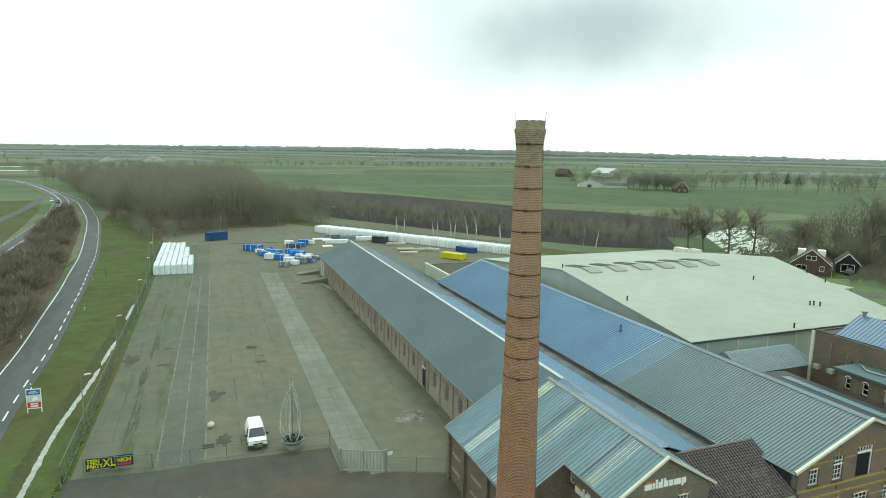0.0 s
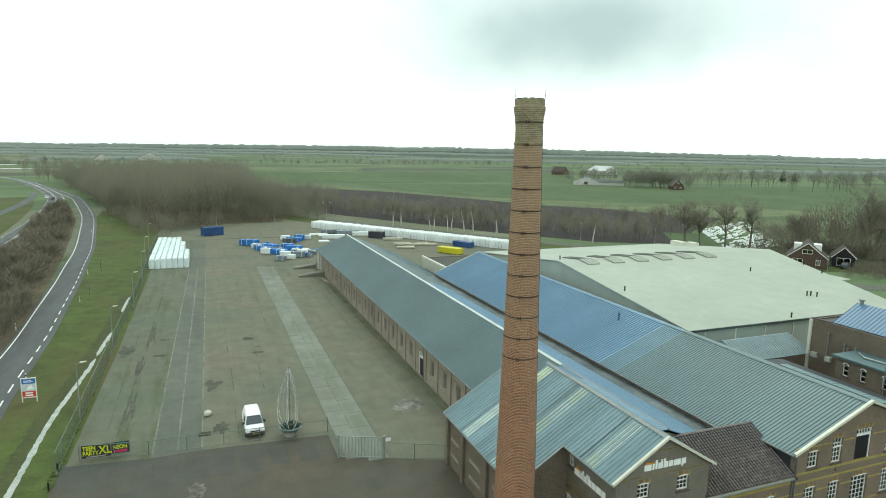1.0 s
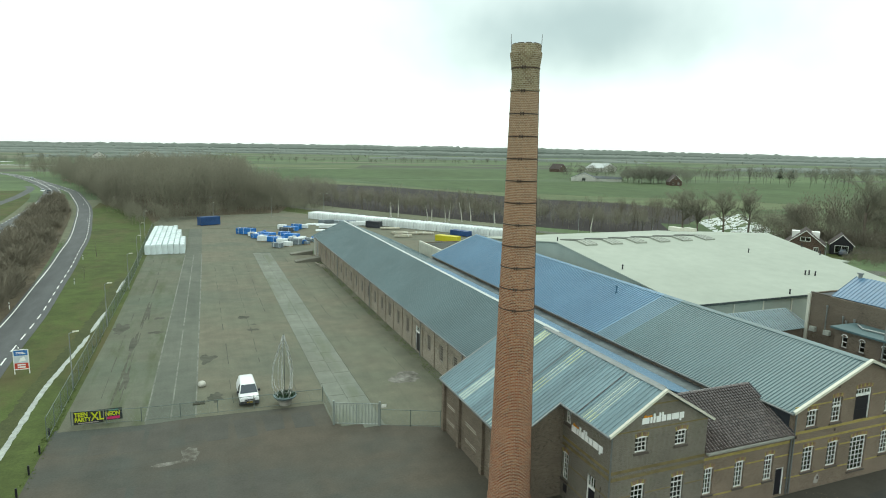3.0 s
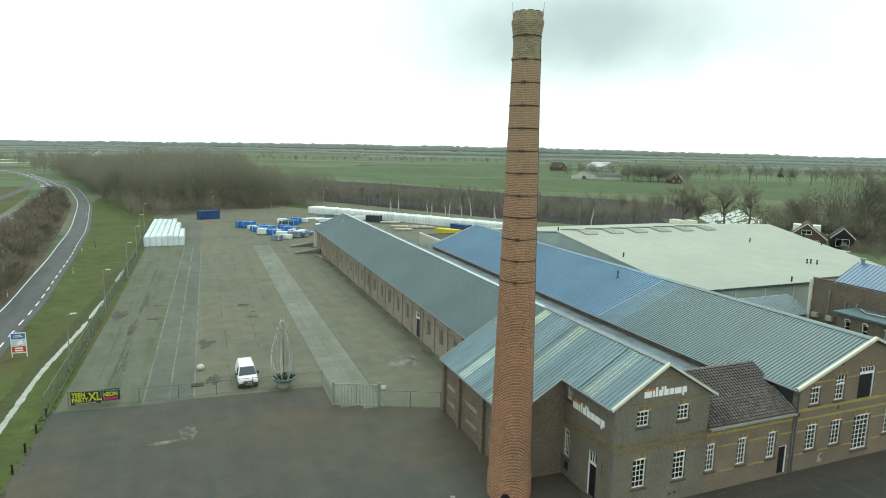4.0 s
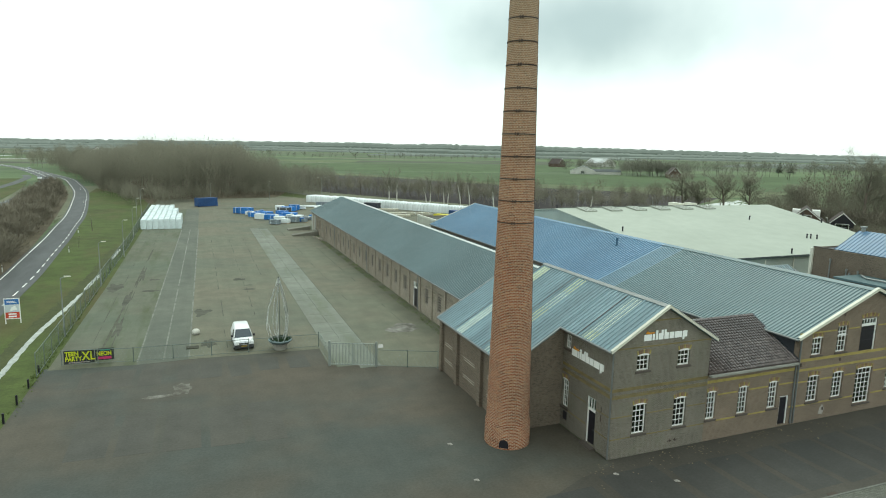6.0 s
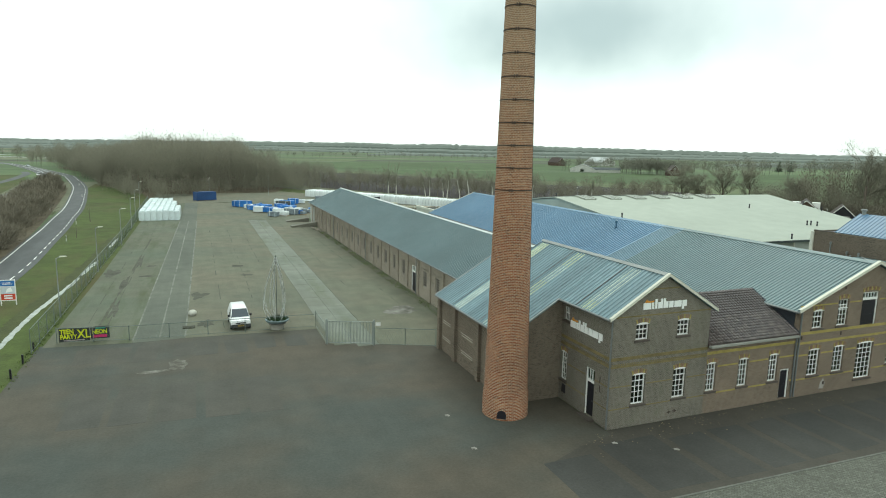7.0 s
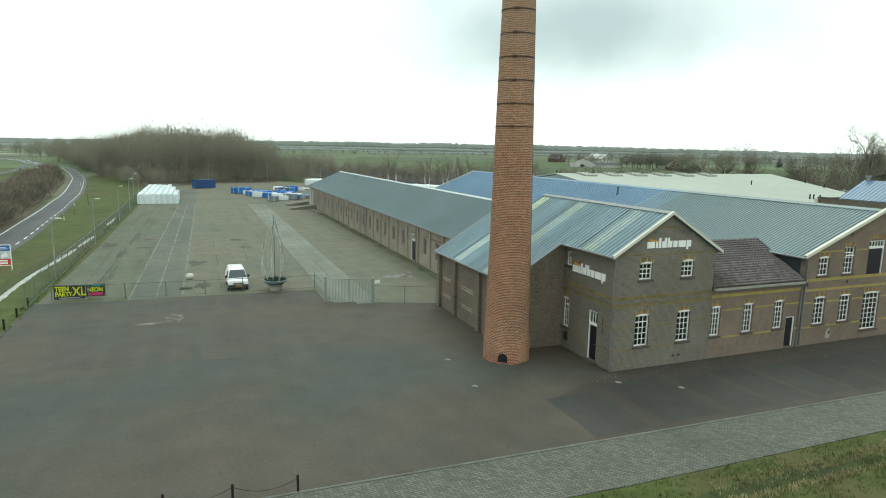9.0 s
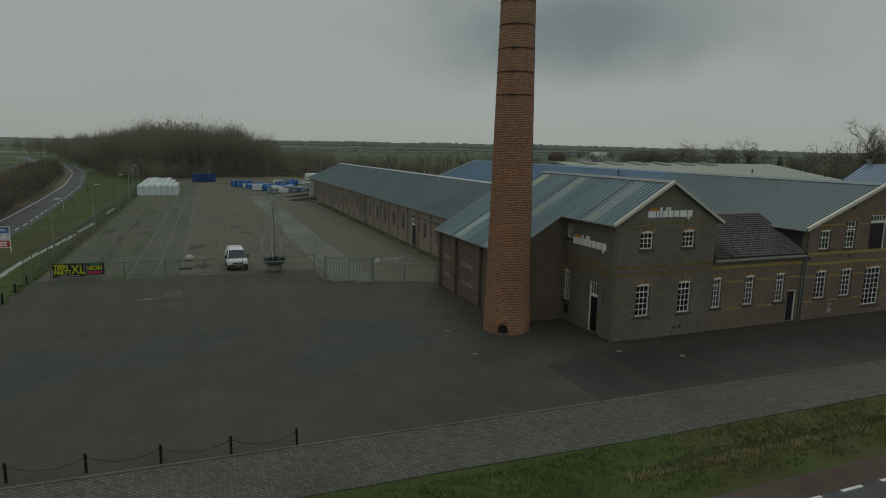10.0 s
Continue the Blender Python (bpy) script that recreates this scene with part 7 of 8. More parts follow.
def pallet(x, y, w, d, h, ang, mat, label):
    p = thing("pallet_load", (x, y, 0), label, "pallet load", "pallets in the yard")
    m = Matrix.Translation((x, y, 0)) @ Matrix.Rotation(ang, 4, "Z")
    part("pallet", Shape().box(-w / 2, -d / 2, 0.1, w / 2, d / 2, 0.14).box(-w / 2, -d / 2, 0, -w / 2 + 0.1, d / 2, 0.1).box(-0.05, -d / 2, 0, 0.05, d / 2, 0.1).box(w / 2 - 0.1, -d / 2, 0, w / 2, d / 2, 0.1), plain("pallet_wood", (0.30, 0.22, 0.13), 0.85, rnd=0.2), p, "wooden pallet", place=m)
    part("load", soft_block(w * 0.95, d * 0.95, h, 0.06), mat, p, place=m @ Matrix.Translation((0, 0, 0.14)), smooth=True)


MIXED = plain("mixed_load", (0.16, 0.19, 0.21), 0.6, var=0.35, big=1.5, rnd=0.5)
PALE_WOOD = plain("weathered_planks", (0.42, 0.40, 0.32), 0.85, var=0.25, rnd=0.2)


def bundle(x, y, l, d, h, ang, mat, label):
    """Long goods on two bearers: layered rods with strapping."""
    g = thing("goods_bundle", (x, y, 0), label, "bundle", "bundles in the yard")
    m = Matrix.Translation((x, y, 0)) @ Matrix.Rotation(ang, 4, "Z")
    for u in (-0.3, 0.3):
        part("bearer", Shape().box(u * l - 0.06, -d / 2, 0, u * l + 0.06, d / 2, 0.12), plain("pallet_wood", (0.30, 0.22, 0.13), 0.85, rnd=0.2), g, "wooden bearer", place=m)
    n, k = max(2, int(d / 0.3)), max(2, int(h / 0.26))
    s = Shape()
    for a in range(n):
        for b in range(k):
            s.beam((-l / 2 + rng.uniform(0, 0.12), -d / 2 + (a + 0.5) * d / n, 0.13 + (b + 0.5) * h / k), (l / 2 - rng.uniform(0, 0.12), -d / 2 + (a + 0.5) * d / n, 0.13 + (b + 0.5) * h / k), d / n * 0.94, h / k * 0.94)
    tagged(part("load", s, mat, g, place=m), kind="stuff")
    for u in (-0.28, 0.28):
        part("strap", Shape().box(u * l - 0.04, -d / 2 - 0.012, 0.12, u * l + 0.04, d / 2 + 0.012, 0.15 + h), WRAP2, g, "pale strap", place=m)


BLUE_AT = ((-10.9, 149.5), (-9.2, 140.8), (-6.7, 143.2), (-6.2, 134.3), (-4.8, 133.0), (-3.6, 130.9), (-2.1, 141.0), (-0.8, 138.7), (1.4, 154.4), (3.5, 157.5), (-12.3, 151.0))
WHITE_AT = ((-9.7, 145.0), (-8.5, 134.9), (-6.0, 123.7), (-4.2, 128.4), (-3.3, 125.5), (-1.3, 127.6), (0.4, 131.6), (1.7, 135.1), (3.1, 131.9), (4.4, 131.5), (-0.6, 158.5), (-0.3, 151.3), (5.5, 159.5), (-7.6, 138.5), (-5.4, 137.4))
for k, (x, y) in enumerate(BLUE_AT):
    bundle(x, y, rng.uniform(3.0, 5.0), rng.uniform(1.4, 1.9), rng.uniform(1.0, 1.7), rng.uniform(-0.75, -0.35), BLUE2, "strapped bundle of blue pipes on the yard")
for k, (x, y) in enumerate(WHITE_AT):
    if k % 3 != 1:
        bundle(x, y, rng.uniform(2.4, 4.2), rng.uniform(1.1, 1.6), rng.uniform(0.8, 1.4), rng.uniform(-0.8, -0.3), (WRAP2, MIXED)[k % 3 // 2], "strapped bundle of white pipes on the yard" if k % 3 == 0 else "strapped bundle of grey pipes on the yard")
    else:
        pallet(x, y, rng.uniform(2.0, 2.8), rng.uniform(1.2, 1.6), rng.uniform(0.8, 1.4), rng.uniform(-0.8, -0.3), WRAP2, "pallet with a white-wrapped load on the yard")
    if k % 2:
        pallet(x + rng.uniform(-0.4, 0.8), y + rng.uniform(1.8, 2.6), 1.2, 1.0, rng.uniform(0.5, 1.0), rng.uniform(-0.8, -0.3), (BLUE2, WRAP2)[k % 4 // 2], "small wrapped pallet load on the yard")
for k in range(34):
    u = rng.random()
    x, y = -10.5 + 12.5 * u + rng.uniform(-1.5, 1.5), 147 - 17 * u + rng.uniform(-5.5, 4.5)
    h = rng.uniform(0.4, 1.5)
    pallet(x, y, rng.uniform(0.9, 1.3), rng.uniform(0.8, 1.2), h, rng.uniform(-1.2, 0.2), (WRAP2, BLUE2, WRAP2, MIXED)[k % 4], ("small white-wrapped pallet load among the bundles", "small blue pallet load among the bundles", "small white-wrapped pallet load among the bundles", "small grey pallet load among the bundles")[k % 4])
for x, y, l in ((11.0, 168.3, 6.0), (12.6, 165.2, 4.0), (10.0, 153.2, 3.0)):
    solid("sheet_pile", Shape().box(x - l / 2, y - 1.2, 0, x + l / 2, y + 1.0, 0.16).box(x - l / 2 + 0.3, y - 1.0, 0.16, x + l / 2 - 0.2, y + 1.1, 0.26), WRAP2, "flat pile of white sheets on the yard", "sheets", "piles of sheets")
for x, y, l, mat, lab in ((16.2, 169.7, 8, MIXED, "bundle of dark pipes on the yard"), (13.8, 158.0, 7, WRAP2, "bundle of white pipes on the yard"), (20.3, 167.3, 7, MIXED, "bundle of dark pipes on the yard"), (23.8, 162.3, 6, WRAP2, "bundle of white pipes on the yard")):
    bundle(x, y, l, 2.0, 1.1, -0.12, mat, lab)
for x, y, l in ((30.8, 151.0, 6), (30.5, 140.4, 5), (29.6, 134.2, 5), (33.6, 138.5, 5), (36.3, 139.0, 4), (37.9, 137.5, 4)):
    bundle(x, y, l, 1.6, 0.5, -0.15, PALE_WOOD, "low stack of pale weathered planks on the yard")
OLD_TIMBER = plain("old_timber", (0.30, 0.27, 0.22), 0.9, var=0.3, rnd=0.2)
timber = thing("timber_pile", (-0.5, 97.2, 0), "loose pile of old pale beams beside the shed", "timber")
for k in range(11):
    x, y, a, l = -0.75 + 0.24 * (k % 6) + rng.uniform(-0.15, 0.15), 99.2 - 0.8 * (k % 6) + rng.uniform(-0.5, 0.5), rng.uniform(-0.25, 0.2), rng.uniform(1.8, 3.2)
    z, w = (0.09 if k < 6 else 0.27), rng.uniform(0.15, 0.2)
    d = Vector((math.sin(a), math.cos(a), 0)) * l / 2
    part("beam", Shape().beam(tuple(Vector((x, y, z)) - d), tuple(Vector((x, y, z)) + d), w), OLD_TIMBER, timber)

# ---- clay tiles of the link roof ----
def tile_shape():
    s = Shape()
    prof = [(0.0, -0.03), (0.025, 0.045), (0.08, 0.10), (0.13, 0.10), (0.19, 0.045), (0.215, -0.03), (0.272, -0.03)]
    v = [(x, 0.0, z + 0.06) for x, z in prof] + [(x, 0.26, z - 0.01) for x, z in prof] + [(x, 0.0, z) for x, z in prof]
    n = len(prof)
    f = [(i, i + 1, n + i + 1, n + i) for i in range(n - 1)] + [(2 * n + i, 2 * n + i + 1, i + 1, i) for i in range(n - 1)]
    return s.add(v, f).mesh("tile", True)


tile_pitch = math.atan2(BZ1 - BZ0, BY1 - BY0)
rows_n, cols_n = 20, 30
rest = Shape()
tile_me = tile_shape()
for j in range(rows_n):
    for i in range(cols_n):
        f = j / (rows_n - 0.4)
        m = Matrix.Translation((7.78 + i * 0.268, BY0 + (BY1 - BY0) * f, BZ0 + (BZ1 - BZ0) * f + 0.012)) @ Matrix.Rotation(tile_pitch, 4, "X") @ Matrix.Rotation(random.uniform(-0.008, 0.008), 4, "Y")
        if j < 10:
            part("tile", tile_me, TILE, link, place=m)
        else:
            rest.add([m @ v.co for v in tile_me.vertices], [tuple(p.vertices) for p in tile_me.polygons])
tagged(part("tiles", rest, TILE, link, "upper courses of clay tiles"), kind="stuff")
for i in range(22):
    part("ridge_tile", shared("rt", lambda: Shape().hull([(0, -0.15, -0.03), (0, -0.08, 0.09), (0, 0.08, 0.09), (0, 0.15, -0.03)], [(0.37, -0.14, -0.03), (0.37, -0.075, 0.075), (0.37, 0.075, 0.075), (0.37, 0.14, -0.03)]).mesh("ridge_tile")), TILE, link, place=Matrix.Translation((7.78 + i * 0.366, BY1, BZ1 + 0.04)))

# ---- bare winter trees ----


def quads_mesh(name, v, f, material):
    me = bpy.data.meshes.new(name)
    v, f = np.asarray(v, np.float32), np.asarray(f, np.int32)
    me.vertices.add(len(v))
    me.vertices.foreach_set("co", v.ravel())
    me.loops.add(f.size)
    me.loops.foreach_set("vertex_index", f.ravel())
    me.polygons.add(len(f))
    me.polygons.foreach_set("loop_start", np.arange(0, f.size, 4, dtype=np.int32))
    me.polygons.foreach_set("loop_total", np.full(len(f), 4, np.int32))
    me.update(calc_edges=True)
    me.materials.append(material)
    return me


def limbs(rng, high, spread, depth=3, forks=4, lean=0.35, first=0.25, bend=0.2):
    """Limbs of a bare tree as (from, to, radius, radius, order)."""
    out = []

    def grow(p, d, length, r, order):
        n = 4 if order == 0 else 3
        for k in range(n):
            q = p + d * (length / n)
            r2 = r * (1 - 0.62 * (k + 1) / n) if order else r * (1 - 0.5 * (k + 1) / n)
            r1 = r * (1 - 0.62 * k / n) if order else r * (1 - 0.5 * k / n)
            out.append((p, q, r1, r2, order))
            p = q
            w = bend if order else bend * 0.35
            d = (d + Vector((rng.gauss(0, w), rng.gauss(0, w), rng.gauss(0.04, w * 0.6)))).normalized()
            if order < depth and (order or (k + 1) / n > first):
                for _ in range(forks if order == 0 else rng.choice((1, 2, 2, 3))):
                    a, e = rng.uniform(0, math.tau), rng.uniform(0.45, 1.1)
                    side = Vector((math.cos(a), math.sin(a), 0))
                    nd = (d * math.cos(e) + side * math.sin(e) * spread + Vector((0, 0, lean * 0.5))).normalized()
                    grow(p, nd, length * rng.uniform(0.38, 0.6), r2 * rng.uniform(0.5, 0.72), order + 1)

    grow(Vector((0, 0, -0.2)), Vector((rng.gauss(0, 0.05), rng.gauss(0, 0.05), 1)).normalized(), high * 0.72, high * 0.021, 0)
    return out


def wood_quads(segs, sides=4):
    v, f = [], []
    for p, q, r1, r2, order in segs:
        d = (q - p).normalized()
        s = d.orthogonal().normalized()
        u = d.cross(s)
        n = sides if order < 2 else 3
        b = len(v)
        for c, r in ((p, r1), (q, r2)):
            v += [tuple(c + (s * math.cos(k * math.tau / n) + u * math.sin(k * math.tau / n)) * r) for k in range(n)]
        f += [(b + k, b + (k + 1) % n, b + n + (k + 1) % n, b + n + k) for k in range(n)]
    return v, f


def twig_quads(rng, segs, per, length, wide):
    """Fine twigs as thin tapered blades off the outer limbs."""
    v, f = [], []
    tips = [s for s in segs if s[4] >= 2] or segs
    for p, q, r1, r2, order in tips:
        for _ in range(per):
            c = p.lerp(q, rng.random())
            d = ((q - p).normalized() * 0.6 + Vector((rng.gauss(0, 0.7), rng.gauss(0, 0.7), rng.gauss(0.35, 0.5)))).normalized() * length * rng.uniform(0.5, 1.2)
            w = d.cross(Vector((rng.gauss(0, 1), rng.gauss(0, 1), rng.gauss(0, 1)))).normalized() * wide
            m = c + d * 0.5 + Vector((rng.gauss(0, 0.06), rng.gauss(0, 0.06), rng.gauss(0, 0.06))) * length
            b = len(v)
            v += [tuple(c - w), tuple(c + w), tuple(m + w * 0.8), tuple(m - w * 0.8), tuple(c + d + w * 0.3), tuple(c + d - w * 0.3)]
            f += [(b, b + 1, b + 2, b + 3), (b + 3, b + 2, b + 4, b + 5)]
    return v, f


def single_tree(name, x, y, high, seed, label, spread=0.9, per=7, bark=None, twl=0.9, tww=0.012, forks=4, first=0.25, depth=3, group="", lean=0.35):
    rng = random.Random(seed)
    segs = limbs(rng, high, spread, depth, forks, lean, first)
    key = max(q.z for _, q, *_ in segs)
    k = high / key
    segs = [(p * k, q * k, a, b, o) for p, q, a, b, o in segs]
    t = thing(name, (x, y, 0), label, "tree", group)
    loc = Matrix.Translation((x, y, 0))
    part("trunk", quads_mesh("trunk", *wood_quads([s for s in segs if s[4] == 0], 8), bark or BARK), None, t, place=loc)
    v, f = wood_quads([s for s in segs if s[4] > 0], 4)
    v2, f2 = twig_quads(rng, segs, per, twl, tww)
    tagged(part("crown", quads_mesh("crown", v + v2, f + [tuple(i + len(v) for i in q) for q in f2], TWIG_WOOD), None, t, "bare twiggy crown", place=loc), kind="stuff")
    return t


BIG = "large bare winter oak with spreading crown"
for i, (x, y, h, sp) in enumerate(((115.1, 118.7, 16, 1.35), (119.4, 117.2, 13, 1.2), (123.7, 111.3, 16, 1.3), (130.7, 108.6, 17, 1.4), (148.9, 85.8, 22, 1.0), (156, 80, 20, 1.0), (163, 92, 18, 1.0), (150, 70, 19, 0.9), (157, 64, 20, 1.0), (139, 99, 11, 0.9), (145, 103, 12, 0.8), (168, 74, 20, 1.0))):
    single_tree("bare_tree", x, y, h, 40 + i, BIG if sp > 0.85 else "bare winter tree behind the warehouse", sp, 4, twl=1.0, tww=0.013, group="trees by the villa")
for i, (x, y, h) in enumerate(((41.5, 186, 12), (43.9, 184.5, 12.5), (50, 170, 10), (52.5, 173, 11), (55.4, 167, 10), (58, 170, 11), (61, 165.5, 11), (65, 167, 12), (70, 158, 11), (74, 152, 11), (78, 146, 10), (90, 131, 10))):
    single_tree("birch_tree", x, y, h, 90 + i, "slender bare birch with a white trunk beside the road", 0.5, 5, BIRCH, 0.9, 0.014, 2, 0.4, 2, "birches along the road", 0.9)
for i, (x, y, h) in enumerate(((-44.6, 121, 3.4), (-43.3, 96, 2.2))):
    single_tree("sapling", x, y, h, 130 + i, "thin young tree on the verge", 0.3, 3, None, 0.4, 0.008, 1, 0.5, 1, "saplings on the verge", 0.8)


def crowns(n, seed, high, rad, low, blades, length, wide, lobes=6, stem=0.012):
    """Models of bare bushy plants: a stem with a few limbs, and fine twigs in uneven rounded lobes from the height low upward."""
    out = []
    for i in range(n):
        rng = random.Random(seed + i)
        segs, base = [], Vector((0, 0, -0.2))
        top = Vector((rng.gauss(0, 0.03) * high, rng.gauss(0, 0.03) * high, 0.8 * high))
        segs.append((base, base.lerp(top, 0.5), stem * high, 0.7 * stem * high, 0))
        segs.append((base.lerp(top, 0.5), top, 0.7 * stem * high, 0.3 * stem * high, 0))
        v2, f2 = [], []
        for k in range(lobes):
            a = (k + rng.uniform(-0.3, 0.3)) * math.tau / (lobes - 1)
            u = 0.0 if k == 0 else rng.uniform(0.35, 0.75)
            hz = (low + (1 - low) * (rng.uniform(0.62, 0.72) if k == 0 else rng.uniform(0.3, 0.68))) * high
            c = Vector((math.cos(a) * rad * u, math.sin(a) * rad * u, hz))
            rx, rz = rad * rng.uniform(0.42, 0.62), min((1 - low) * high * rng.uniform(0.24, 0.36), high - hz)
            root = base.lerp(top, max(0.1, hz / high * 0.6))
            segs.append((root, c, 0.4 * stem * high, 0.15 * stem * high, 1))
            for _ in range(blades // lobes):
                while True:
                    q = Vector((rng.uniform(-1, 1), rng.uniform(-1, 1), rng.uniform(-1, 1)))
                    if q.length < 1:
                        break
                p = c + Vector((q.x * rx, q.y * rx, q.z * rz))
                d = (p - root).normalized() * 0.9 + Vector((rng.gauss(0, 0.45), rng.gauss(0, 0.45), 0.5 + rng.gauss(0, 0.35)))
                d = d.normalized() * length * rng.uniform(0.6, 1.2) * (1.2 - 0.6 * p.z / high)
                w = d.cross(Vector((rng.gauss(0, 0.4), rng.gauss(0, 0.4), 1))).normalized().cross(d.normalized()) if rng.random() < 0.3 else d.cross(Vector((0, 0, 1))).normalized()
                w = w * wide
                b = len(v2)
                v2 += [tuple(p - w), tuple(p + w), tuple(p + d + w * 0.3), tuple(p + d - w * 0.3)]
                f2.append((b, b + 1, b + 2, b + 3))
        v, f = wood_quads(segs, 3)
        out.append((np.array(v + v2, np.float32), np.array(f + [tuple(i + len(v) for i in q) for q in f2], np.int32)))
    return out


def plant(name, spots, models, label, category, seed, material=None):
    """One object of many plants: spots are (x, y, scale)."""
    rng = random.Random(seed)
    V, F, base = [], [], 0
    for x, y, sc in spots:
        v, f = models[rng.randrange(len(models))]
        a = rng.uniform(0, math.tau)
        c, s_ = math.cos(a) * sc, math.sin(a) * sc
        w = np.empty_like(v)
        w[:, 0] = v[:, 0] * c - v[:, 1] * s_ + x
        w[:, 1] = v[:, 0] * s_ + v[:, 1] * c + y
        w[:, 2] = v[:, 2] * sc * rng.uniform(0.93, 1.07)
        V.append(w)
        F.append(f + base)
        base += len(v)
    ob = new(name, quads_mesh(name, np.concatenate(V), np.concatenate(F), material or TWIG))
    return tagged(ob, label, category, kind="stuff")


def inside(pts, n, rng, gap, lo, hi):
    """Spots spread over an outline, not too close together."""
    xs, ys = [p[0] for p in pts], [p[1] for p in pts]
    out, tries = [], 0
    while len(out) < n and tries < n * 40:
        tries += 1
        x, y = rng.uniform(min(xs), max(xs)), rng.uniform(min(ys), max(ys))
        odd, j = False, len(pts) - 1
        for i in range(len(pts)):
            (xi, yi), (xj, yj) = pts[i], pts[j]
            if (yi > y) != (yj > y) and x < (xj - xi) * (y - yi) / (yj - yi) + xi:
                odd = not odd
            j = i
        if odd and all((x - a) ** 2 + (y - b) ** 2 > gap * gap for a, b, _ in out[-60:]):
            out.append((x, y, rng.uniform(lo, hi)))
    return out


rng = random.Random(3)
TALL = crowns(8, 200, 20.5, 4.6, 0.1, 500, 1.05, 0.085, 9, 0.005)
LOW = crowns(6, 240, 7.0, 2.6, 0.0, 260, 0.9, 0.05, 6, 0.006)
AIRY = crowns(6, 320, 19.0, 5.0, 0.2, 190, 1.9, 0.07, 7)
FAR = crowns(5, 260, 12.0, 4.0, 0.15, 60, 2.2, 0.22, 5)
WOOD = inside([(-49, 215), (-38, 192), (-26, 193), (-8, 207), (6, 214), (10, 234), (5, 255), (-4, 275), (0, 330), (-8, 400), (-93, 415), (-84, 370), (-72, 308), (-60, 250)], 500, rng, 3.5, 0.74, 0.98)
# the wood stands highest in its middle and falls away towards the bend of the road
WOOD = [(x, y, k * float(np.interp((x + 23) / (y + 29), (-0.20, -0.13, -0.07, 0.06, 0.10), (0.86, 0.92, 1.12, 1.12, 0.9)))) for x, y, k in WOOD]
plant("wood", WOOD, TALL, "dense bare brown winter wood behind the yard", "wood", 1, TWIG_WOOD)
plant("wood_edge", inside([(-42, 176), (-37, 172), (-24, 186), (-6, 203), (12, 208), (26, 214), (20, 244), (6, 285), (-2, 250), (-30, 215), (-54, 236), (-68, 300), (-76, 335), (-72, 300), (-54, 222)], 230, rng, 1.9, 0.45, 1.05), LOW, "brown bare scrub along the edge of the wood", "scrub", 2, TWIG_WOOD)
plant("wood_ends", inside([(6, 214), (24, 220), (44, 246), (36, 330), (0, 340), (2, 255)], 90, rng, 3.0, 0.38, 0.62) + inside([(-56, 232), (-74, 306), (-97, 392), (-112, 440), (-90, 430), (-76, 360), (-62, 290), (-48, 228)], 150, rng, 2.2, 0.4, 0.75), TALL, "lower bare trees at both ends of the wood", "wood", 12, TWIG_WOOD)
plant("wood_far_left", inside([(-100, 400), (-60, 420), (-10, 520), (-120, 620), (-158, 560), (-125, 470)], 120, rng, 3, 0.55, 0.9), TALL, "bare wood beyond the bend of the road", "wood", 3, TWIG_WOOD)
SHRUB = crowns(6, 300, 3.2, 1.7, -0.05, 330, 0.75, 0.035, 7)
plant("roadside_shrubs", inside([(-49.4, 40), (-50.2, 70), (-52.4, 100), (-56.0, 132), (-60.8, 172), (-67.6, 222), (-82, 290), (-79, 240), (-73.8, 200), (-70.5, 160), (-68, 120), (-65, 90), (-62, 40)], 360, rng, 1.5, 0.6, 1.6), SHRUB, "dense bare brown shrubs between the two roads", "shrubs", 4)
plant("shrubs_left", inside([(-100, 190), (-125, 170), (-165, 300), (-140, 330), (-118, 290)], 90, rng, 2, 0.8, 1.4), SHRUB, "bare brown shrubs beyond the main road", "shrubs", 5)
HEDGE = [(x + rng.uniform(-3, 3), y + rng.uniform(-3, 3), rng.uniform(0.35, 0.95)) for k in range(80) for x, y in [(12 + (150 - 12) * k / 80, 246 - 110 * (k / 80) ** 0.8)]]
plant("hedge", [(x, y, k * 0.6) for x, y, k in HEDGE], AIRY, "thin bare hedge and young trees along the country road", "hedge", 6)
plant("scrub_back", inside([(50, 190), (80, 150), (104, 124), (150, 140), (190, 172), (175, 190), (120, 170), (70, 200)], 80, rng, 3.0, 0.25, 0.5), AIRY, "thin bare scrub and young trees beside the ploughed field", "scrub", 14)
plant("roadside_scrub", inside([(22, 236), (44, 204), (66, 172), (88, 142), (104, 124), (116, 130), (104, 152), (82, 182), (60, 214), (40, 244)], 175, rng, 2.2, 0.22, 0.46), TALL, "brown bare scrub and young trees between the road and the ploughed field", "scrub", 15, TWIG_WOOD)
plant("villa_shrubs", inside([(112, 100), (126, 96), (140, 92), (165, 84), (170, 60), (145, 52), (138, 70), (132, 86), (118, 92)], 110, rng, 2.0, 0.45, 0.9), LOW, "brown garden shrubs and young trees round the villa", "shrubs", 7)
plant("villa_hedge", inside([(124, 98), (140, 96), (156, 78), (150, 62), (140, 66), (136, 80), (126, 92)], 90, rng, 1.6, 0.5, 1.0), LOW, "dense brown garden hedge behind the villa", "hedge", 16)
plant("lane_bushes", inside([(113, 67), (121, 69), (125, 64), (118, 62)], 16, rng, 1.0, 0.3, 0.5), LOW, "low garden bushes beside the lane", "shrubs", 17)
